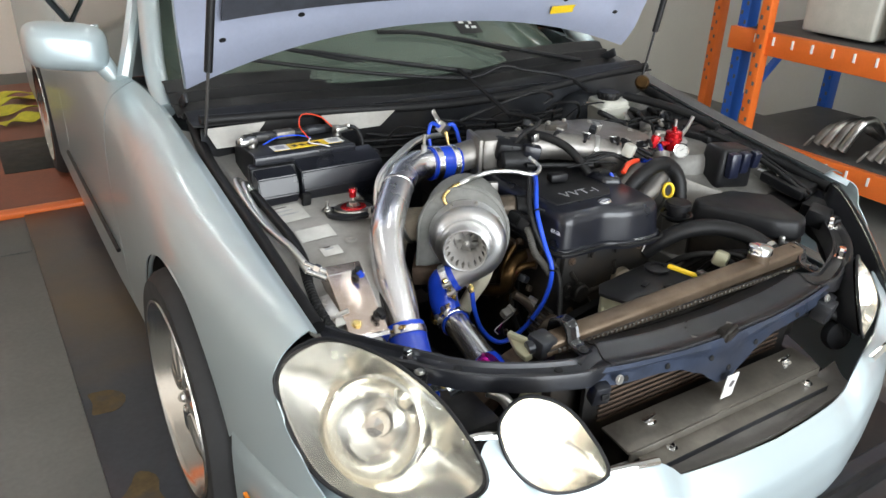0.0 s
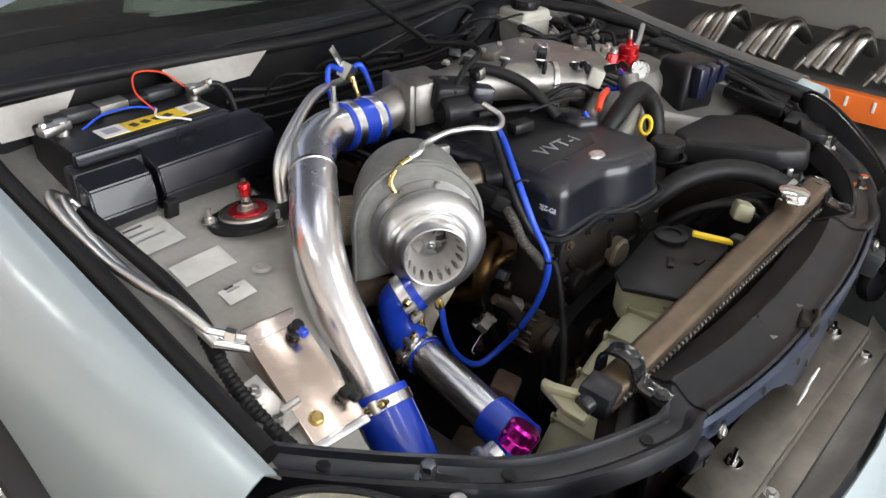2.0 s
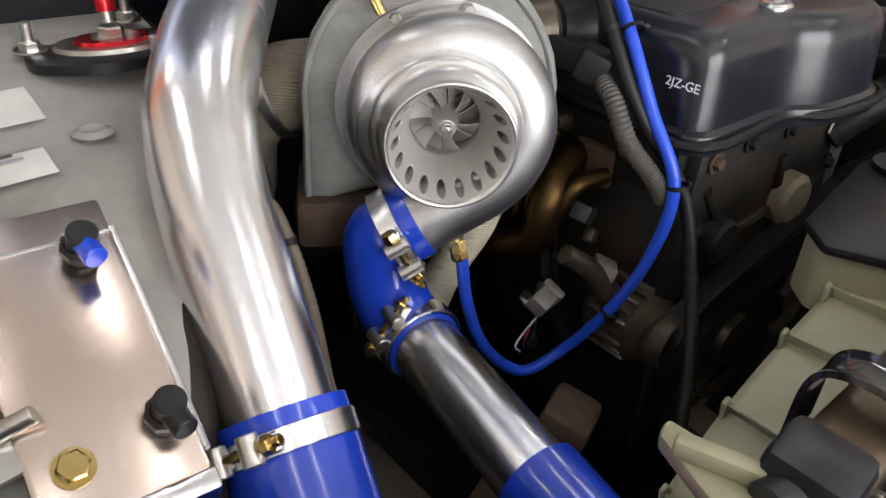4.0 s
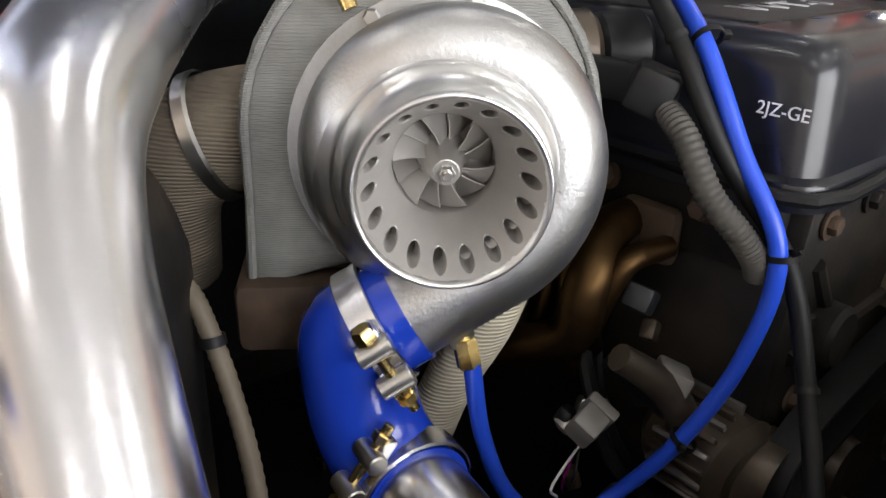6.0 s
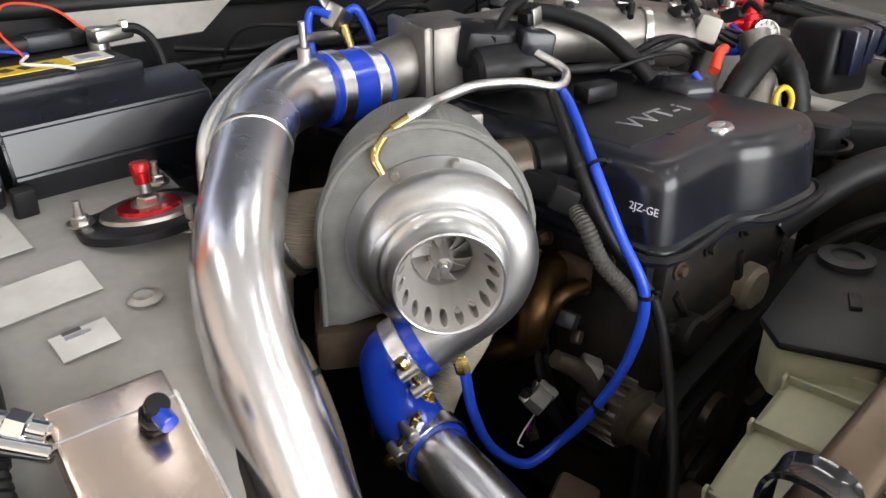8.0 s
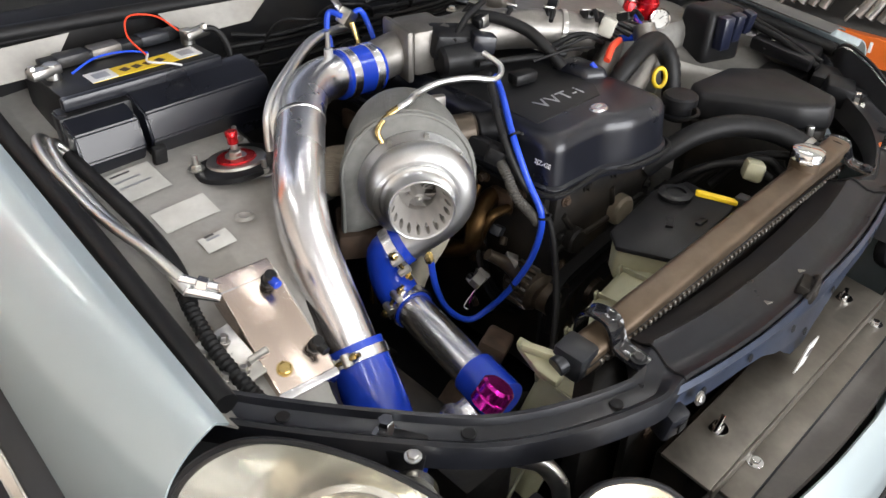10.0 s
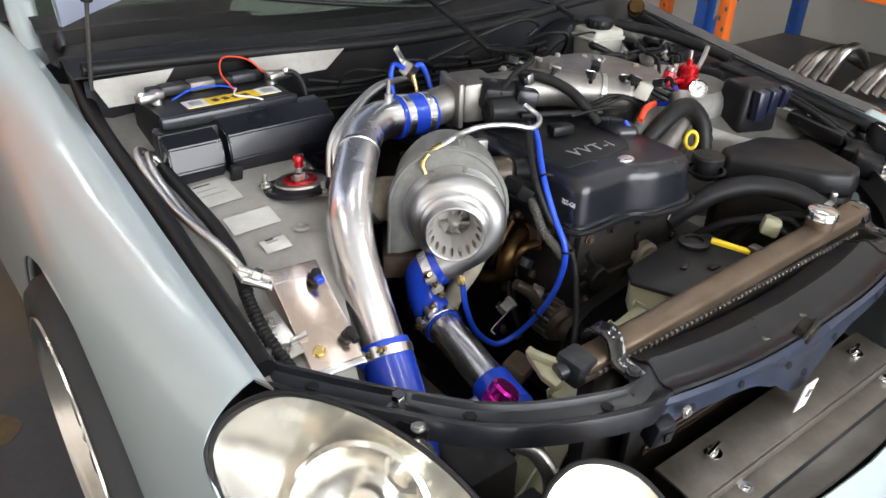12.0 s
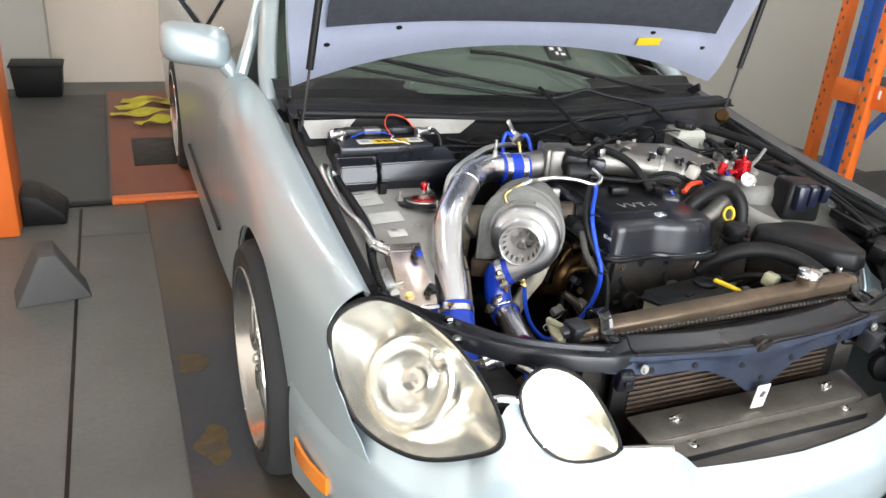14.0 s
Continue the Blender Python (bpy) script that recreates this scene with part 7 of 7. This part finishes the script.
g = part("gauge", lathe([(0.021, 0.0), (0.0225, 0.003), (0.0215, 0.007), (0.019, 0.006)], gm @ Matrix.Translation((0, 0, -0.002)), 32), CHROME, reg, "chrome-rimmed pressure gauge")
part("gauge_body", lathe([(0, -0.018), (0.020, -0.018), (0.021, 0.0), (0, 0.001)], gm, 32), STEEL, g)
part("dial", lathe([(0, 0.0018), (0.0195, 0.0018)], gm, 32), LABELGREY, g, "white dial")
for k in range(9):
    part("dial_tick", box((0.004, 0.0012, 0.0005), gm @ pose(0, 0, 0, 0, 0, -30 + 30 * k) @ Matrix.Translation((0.016, 0, 0.0024)), 0.0), RUBBER, g)
part("needle", box((0.012, 0.0018, 0.0006), gm @ Matrix.Translation((0.002, 0.003, 0.003)) @ pose(0, 0, 0, 0, 0, 35), 0.0), INK, g)
part("side_fitting", rod(RC + V(-0.05, 0.0, 0.03), RC + V(0, 0, 0.03), 0.008), RED, reg)
reg2 = thing("fuel_fitting", "small red anodised hose fitting by the regulator", "fitting")
part("fitting_body", rod((0.375, 0.745, 0.828), (0.385, 0.742, 0.862), 0.013, 8), RED, reg2)
part("fitting_top", rod((0.385, 0.742, 0.862), (0.387, 0.741, 0.872), 0.009), STEEL, reg2)
line_hose("fuel_line", [(0.40, 0.74, 0.83), (0.37, 0.70, 0.82), (0.33, 0.68, 0.815), (0.28, 0.69, 0.82)], 0.007, BLUESIL, "dark blue braided fuel line")
line_hose("steel_bracket_rod", [(0.485, 0.745, 0.84), (0.53, 0.76, 0.862), (0.565, 0.775, 0.885)], 0.006, STEEL, "thin bright steel line on the strut tower", "line")
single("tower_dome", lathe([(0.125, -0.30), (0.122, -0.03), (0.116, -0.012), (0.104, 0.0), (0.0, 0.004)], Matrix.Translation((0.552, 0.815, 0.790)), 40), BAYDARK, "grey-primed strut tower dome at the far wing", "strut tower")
random.seed(411)
for k in range(9):
    x_, y_ = 0.40 + 0.032 * k, 0.90 + 0.06 * (k % 3)
    dx_ = random.uniform(-0.04, 0.05)
    line_hose("servo_hose", [(x_, y_ - 0.05, 0.795), (x_ + 0.02, y_ - 0.02, 0.820 + 0.02 * random.random()), (x_ + dx_, y_ + 0.02, 0.828 + 0.02 * random.random()), (x_ + dx_ + 0.06, y_ + 0.05, 0.815), (x_ + dx_ + 0.09, y_ + 0.06, 0.78)], 0.0045 + 0.0022 * (k % 3), RUBBER, "black hose curling behind the far strut tower", "hose")
for k in range(8):
    x_, y_, z_ = 0.42 + 0.04 * k, 0.905 + 0.035 * ((k * 5) % 4), 0.815 + 0.012 * (k % 3)
    ck = thing("hose_clip", "small bright clip among the hoses by the reservoir", "clip")
    mk_ = Matrix.Translation((x_, y_, z_)) @ pose(0, 0, 0, 17 * k, -12 * k, 40 * k)
    part("clip_body", box((0.022, 0.012, 0.010), mk_, 0.002), (DULLALU, DUSTY, STEEL, LABELGREY)[k % 4], ck)
    part("clip_tongue", box((0.008, 0.018, 0.004), mk_ @ Matrix.Translation((0.010, 0.004, 0.004)), 0.001), (STEEL, DULLALU)[k % 2], ck)
rst = thing("strut_mount", "silver strut top plate with bolts on the far tower", "strut mount")
part("plate", lathe([(0, 0.008), (0.066, 0.008), (0.074, 0.0), (0, 0)], Matrix.Translation((0.535, 0.85, 0.800)), 36), BAY, rst)
part("top_nut", hexbolt((0.535, 0.85, 0.806), (0, 0, 1), 0.012, 0.016, 0.02), STEEL, rst)
for a in (20, 140, 260):
    part("stud", hexbolt(V(0.535, 0.85, 0.806) + polar(0.05, a), (0, 0, 1), 0.008, 0.012, 0.012), STEEL, rst)
mc = thing("brake_reservoir", "off-white brake fluid reservoir with a black cap", "reservoir")
part("tank_body", box((0.104, 0.100, 0.090), Matrix.Translation((0.526, 1.095, 0.828)) @ pose(0, 0, 0, 0, 0, -8), 0.014, 3), WHITEPL, mc)
part("tank_lip", box((0.112, 0.107, 0.010), Matrix.Translation((0.522, 1.095, 0.848)) @ pose(0, 0, 0, 0, 0, -8), 0.004), WHITEPL, mc)
cpb = part("cap", lathe([(0.034, -0.004), (0.036, 0.0), (0.036, 0.016), (0.033, 0.020), (0, 0.021)], Matrix.Translation((0.519, 1.09, 0.876)), 32), BLACK, mc, "black ribbed cap")
for k in range(16):
    part("cap_rib", box((0.004, 0.004, 0.014), Matrix.Translation(V(0.519, 1.09, 0.885) + polar(0.036, 22.5 * k)) @ pose(0, 0, 0, 0, 0, 22.5 * k), 0.001, 1), BLACK, cpb)
part("master_cylinder", rod((0.50, 1.15, 0.765), (0.50, 0.98, 0.760), 0.024), DULLALU, mc)
part("booster", lathe([(0.03, -0.06), (0.10, -0.045), (0.118, -0.02), (0.118, 0.02), (0.10, 0.04)], Matrix.Translation((0.50, 1.19, 0.755)) @ frame_of((0, 1, 0)), 36), DUSTY, mc)
for k in range(7):
    random.seed(20 + k)
    x, y = 0.40 + 0.06 * (k % 4) + random.uniform(-0.02, 0.02), 0.93 + 0.06 * (k // 4)
    single("valve_block", box((0.045, 0.035, 0.03), Matrix.Translation((x, y, 0.79 + 0.012 * (k % 3))) @ pose(0, 0, 0, random.uniform(-20, 20), random.uniform(-20, 20), 25 * k), 0.005), (DUSTY, BLACK, DULLALU)[k % 3], "small dark valve block beside the brake reservoir", "valve")
for k in range(3):
    line_hose("brake_pipe", [(0.43 + 0.02 * k, 1.03 - 0.02 * k, 0.79), (0.48 + 0.03 * k, 0.99 - 0.015 * k, 0.82 - 0.006 * k), (0.55 + 0.03 * k, 0.96 - 0.02 * k, 0.835 - 0.008 * k), (0.63 + 0.02 * k, 0.95, 0.83)], 0.005 + 0.002 * (k % 2), RUBBER, "black pipe beside the brake reservoir", "pipe")
single("hinge_bush", rod((0.70, 1.12, 0.895), (0.675, 1.10, 0.91), 0.024, 24, 0.006), GOLDHEAT, "tarnished yellow zinc cap by the bonnet hinge", "cap")
line_hose("wing_cable", [(0.60, 1.10, 0.87), (0.66, 1.0, 0.86), (0.70, 0.9, 0.845), (0.72, 0.80, 0.825)], 0.014, RUBBER, "thick black loom along the far wing", "cable")
# loose parts low in the bay; shadow there is coloured into the near rail
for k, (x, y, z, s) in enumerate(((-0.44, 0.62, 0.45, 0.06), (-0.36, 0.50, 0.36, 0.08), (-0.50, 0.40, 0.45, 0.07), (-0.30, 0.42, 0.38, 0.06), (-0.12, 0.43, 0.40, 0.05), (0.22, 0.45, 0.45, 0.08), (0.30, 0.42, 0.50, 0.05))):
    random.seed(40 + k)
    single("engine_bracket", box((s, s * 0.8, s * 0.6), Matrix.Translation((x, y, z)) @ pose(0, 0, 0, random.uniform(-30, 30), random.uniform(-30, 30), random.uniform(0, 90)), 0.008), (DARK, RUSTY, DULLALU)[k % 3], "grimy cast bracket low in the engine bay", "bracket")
single("chassis_rail", box((0.10, 0.85, 0.10), Matrix.Translation((-0.50, 0.72, 0.44)), 0.012), DARK, "near chassis rail low in the bay, its shade put into the dark colour", "rail")
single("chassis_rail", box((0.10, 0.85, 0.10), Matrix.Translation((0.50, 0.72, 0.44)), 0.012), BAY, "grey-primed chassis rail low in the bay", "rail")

# ---- storage rack ----
rack = thing("storage_rack", "orange and blue pallet rack loaded with car parts", "rack")
RX = 2.46


def upright(x, y, w, material, label):
    bm = box((w, 0.06, 2.9), Matrix.Translation((x, y, 1.45)), 0.004)
    u = part("upright", bm, material, rack, label)
    for k in range(24):
        part("slot", box((0.004, 0.014, 0.022), Matrix.Translation((x - w / 2 - 0.001, y + (0.014 if k % 2 else -0.014), 0.25 + 0.05 * k)), 0.001, 1), INK, u)
    return u


upright(RX + 0.05, 2.10, 0.09, RACKBLUE, "blue perforated steel upright")
upright(RX - 0.02, 1.93, 0.06, ORANGE, "orange steel upright")
upright(RX + 1.0, 3.05, 0.09, ORANGE, "orange steel upright")
upright(RX + 1.0, 2.10, 0.09, RACKBLUE, "blue perforated steel upright")
upright(RX + 0.05, -1.0, 0.09, RACKBLUE, "blue perforated steel upright")
for z in (0.20, 0.765, 1.55):
    bmb = box((0.05, 3.2, 0.12), Matrix.Translation((RX, 0.55, z)), 0.005)
    bb = part("beam", bmb, ORANGE, rack, "orange steel beam")
    for k in range(26):
        part("beam_tab", box((0.006, 0.012, 0.045), Matrix.Translation((RX - 0.027, -0.9 + 0.115 * k, z + 0.02)), 0.001, 1), WHITE, bb)
    part("deck", box((0.95, 3.15, 0.02), Matrix.Translation((RX + 0.5, 0.55, z + 0.05)), 0.003), SEALGREY, rack, "wire-grey shelf deck")
for a, b in (((RX + 0.10, 2.1, 0.35), (RX + 0.98, 2.1, 1.15)), ((RX + 0.98, 2.1, 1.15), (RX + 0.10, 2.1, 1.95))):
    part("brace", box((0.04, 0.03, (V(b) - V(a)).length), Matrix.Translation((V(a) + V(b)) / 2) @ frame_of(V(b) - V(a)), 0.003), RACKBLUE, rack, "dark blue diagonal brace")
part("cross_tie", box((0.95, 0.04, 0.05), Matrix.Translation((RX + 0.5, 2.1, 1.12)), 0.003), ORANGE, rack)
for k in range(3):
    single("storage_box", box((0.36, 0.40, 0.30), Matrix.Translation((RX + 0.30, 1.62 - 0.46 * k, 0.991)), 0.02, 3), WHITEPL, "translucent white plastic storage box on the rack", "box", "boxes on the rack")
for k in range(5):
    random.seed(60 + k)
    y0 = 1.55 - 0.30 * k
    pm4 = thing("exhaust_part", "bare steel tubular exhaust manifold lying on the lower shelf", "exhaust manifold", "exhausts on the rack")
    for j in range(4):
        part("runner", tube([(RX + 0.08, y0 - 0.05 * j, 0.30), (RX + 0.12, y0 - 0.05 * j - 0.05, 0.39 + 0.02 * j), (RX + 0.22, y0 - 0.12 - 0.03 * j, 0.42 + random.uniform(-0.03, 0.04)), (RX + 0.36, y0 - 0.2, 0.34)], 0.024, 12, 6), (DULLALU, STEEL)[j % 2], pm4)
    part("flange", box((0.09, 0.012, 0.07), Matrix.Translation((RX + 0.06, y0 + 0.02, 0.31)) @ pose(0, 0, 0, 30, 10, 20), 0.003), DULLALU, pm4)

# ---- left of the car ----
post = thing("lift_post", "orange steel post with a black foot pad", "post")
part("column", box((0.30, 0.34, 2.9), Matrix.Translation((-1.865, 2.95, 1.45)), 0.012), ORANGE, post)
part("foot_pad", prism([(0, 0), (0.19, 0), (0.19, 0.05), (0.08, 0.14), (0, 0.16)], 0.26, Matrix.Translation((-1.715, 3.16, 0)) @ pose(0, 0, 0, 90), 0.012), RUBBER, post, "black rubber foot pad")
chk = thing("wheel_chock", "dark grey rubber wheel chock on the floor", "wheel chock")
part("wedge", prism([(0, 0), (0.27, 0), (0.16, 0.20), (0.10, 0.20)], 0.17, Matrix.Translation((-1.70, 2.20, 0)) @ pose(0, 0, 0, 90, 0, 8), 0.008), MATGREY, chk)
bn = thing("plastic_bin", "black plastic bin against the back wall", "bin")
part("bin_body", box((0.36, 0.30, 0.24), Matrix.Translation((-1.80, 5.80, 0.13)) @ pose(0, 0, 0, 180), 0.02, 2, None, 0.9), RUBBER, bn)
part("bin_rim", box((0.38, 0.32, 0.02), Matrix.Translation((-1.80, 5.80, 0.25)), 0.008), RUBBER, bn)
single("leaning_bar", rod((-1.98, 5.15, 0.0), (-2.22, 5.9, 1.6), 0.025), INK, "long black bar leaning in the corner", "bar")
for k, (x0, y0, turn, ln_) in enumerate(((-1.30, 4.95, 6, 0.55), (-1.22, 5.42, -8, 0.50), (-1.12, 4.66, 30, 0.34), (-1.26, 5.16, 14, 0.48))):
    random.seed(80 + k)
    ph = random.uniform(0, 6)
    mst = Matrix.Translation((x0, y0, 0.022)) @ pose(0, 0, 0, 0, 0, turn)
    bm = sheet(lambda u, v: mst @ V(u * ln_, (v - 0.5) * (0.13 - 0.05 * abs(math.sin(5 * u + ph))) + 0.03 * math.sin(6 * u + ph), 0.012 + 0.022 * (1 + math.sin(9 * u + ph + 2 * v)) * math.sin(math.pi * u)), 28, 6, 0.004)
    single("ratchet_strap", bm, TAPEYEL, "broad crumpled yellow webbing strap on the red deck", "strap", "straps on the deck")
slab("floor_edge", (-1.72, 3.13, 0), (-1.325, 3.17, 0.022), RUBBER, "black rubber edging before the dark mat", "edging", 0.003)
slab("floor_plate", (-1.46, 2.72, 0), (-1.17, 3.10, 0.005), CONCRETE, "grey cover plate in the floor before the deck", "plate", 0.001)
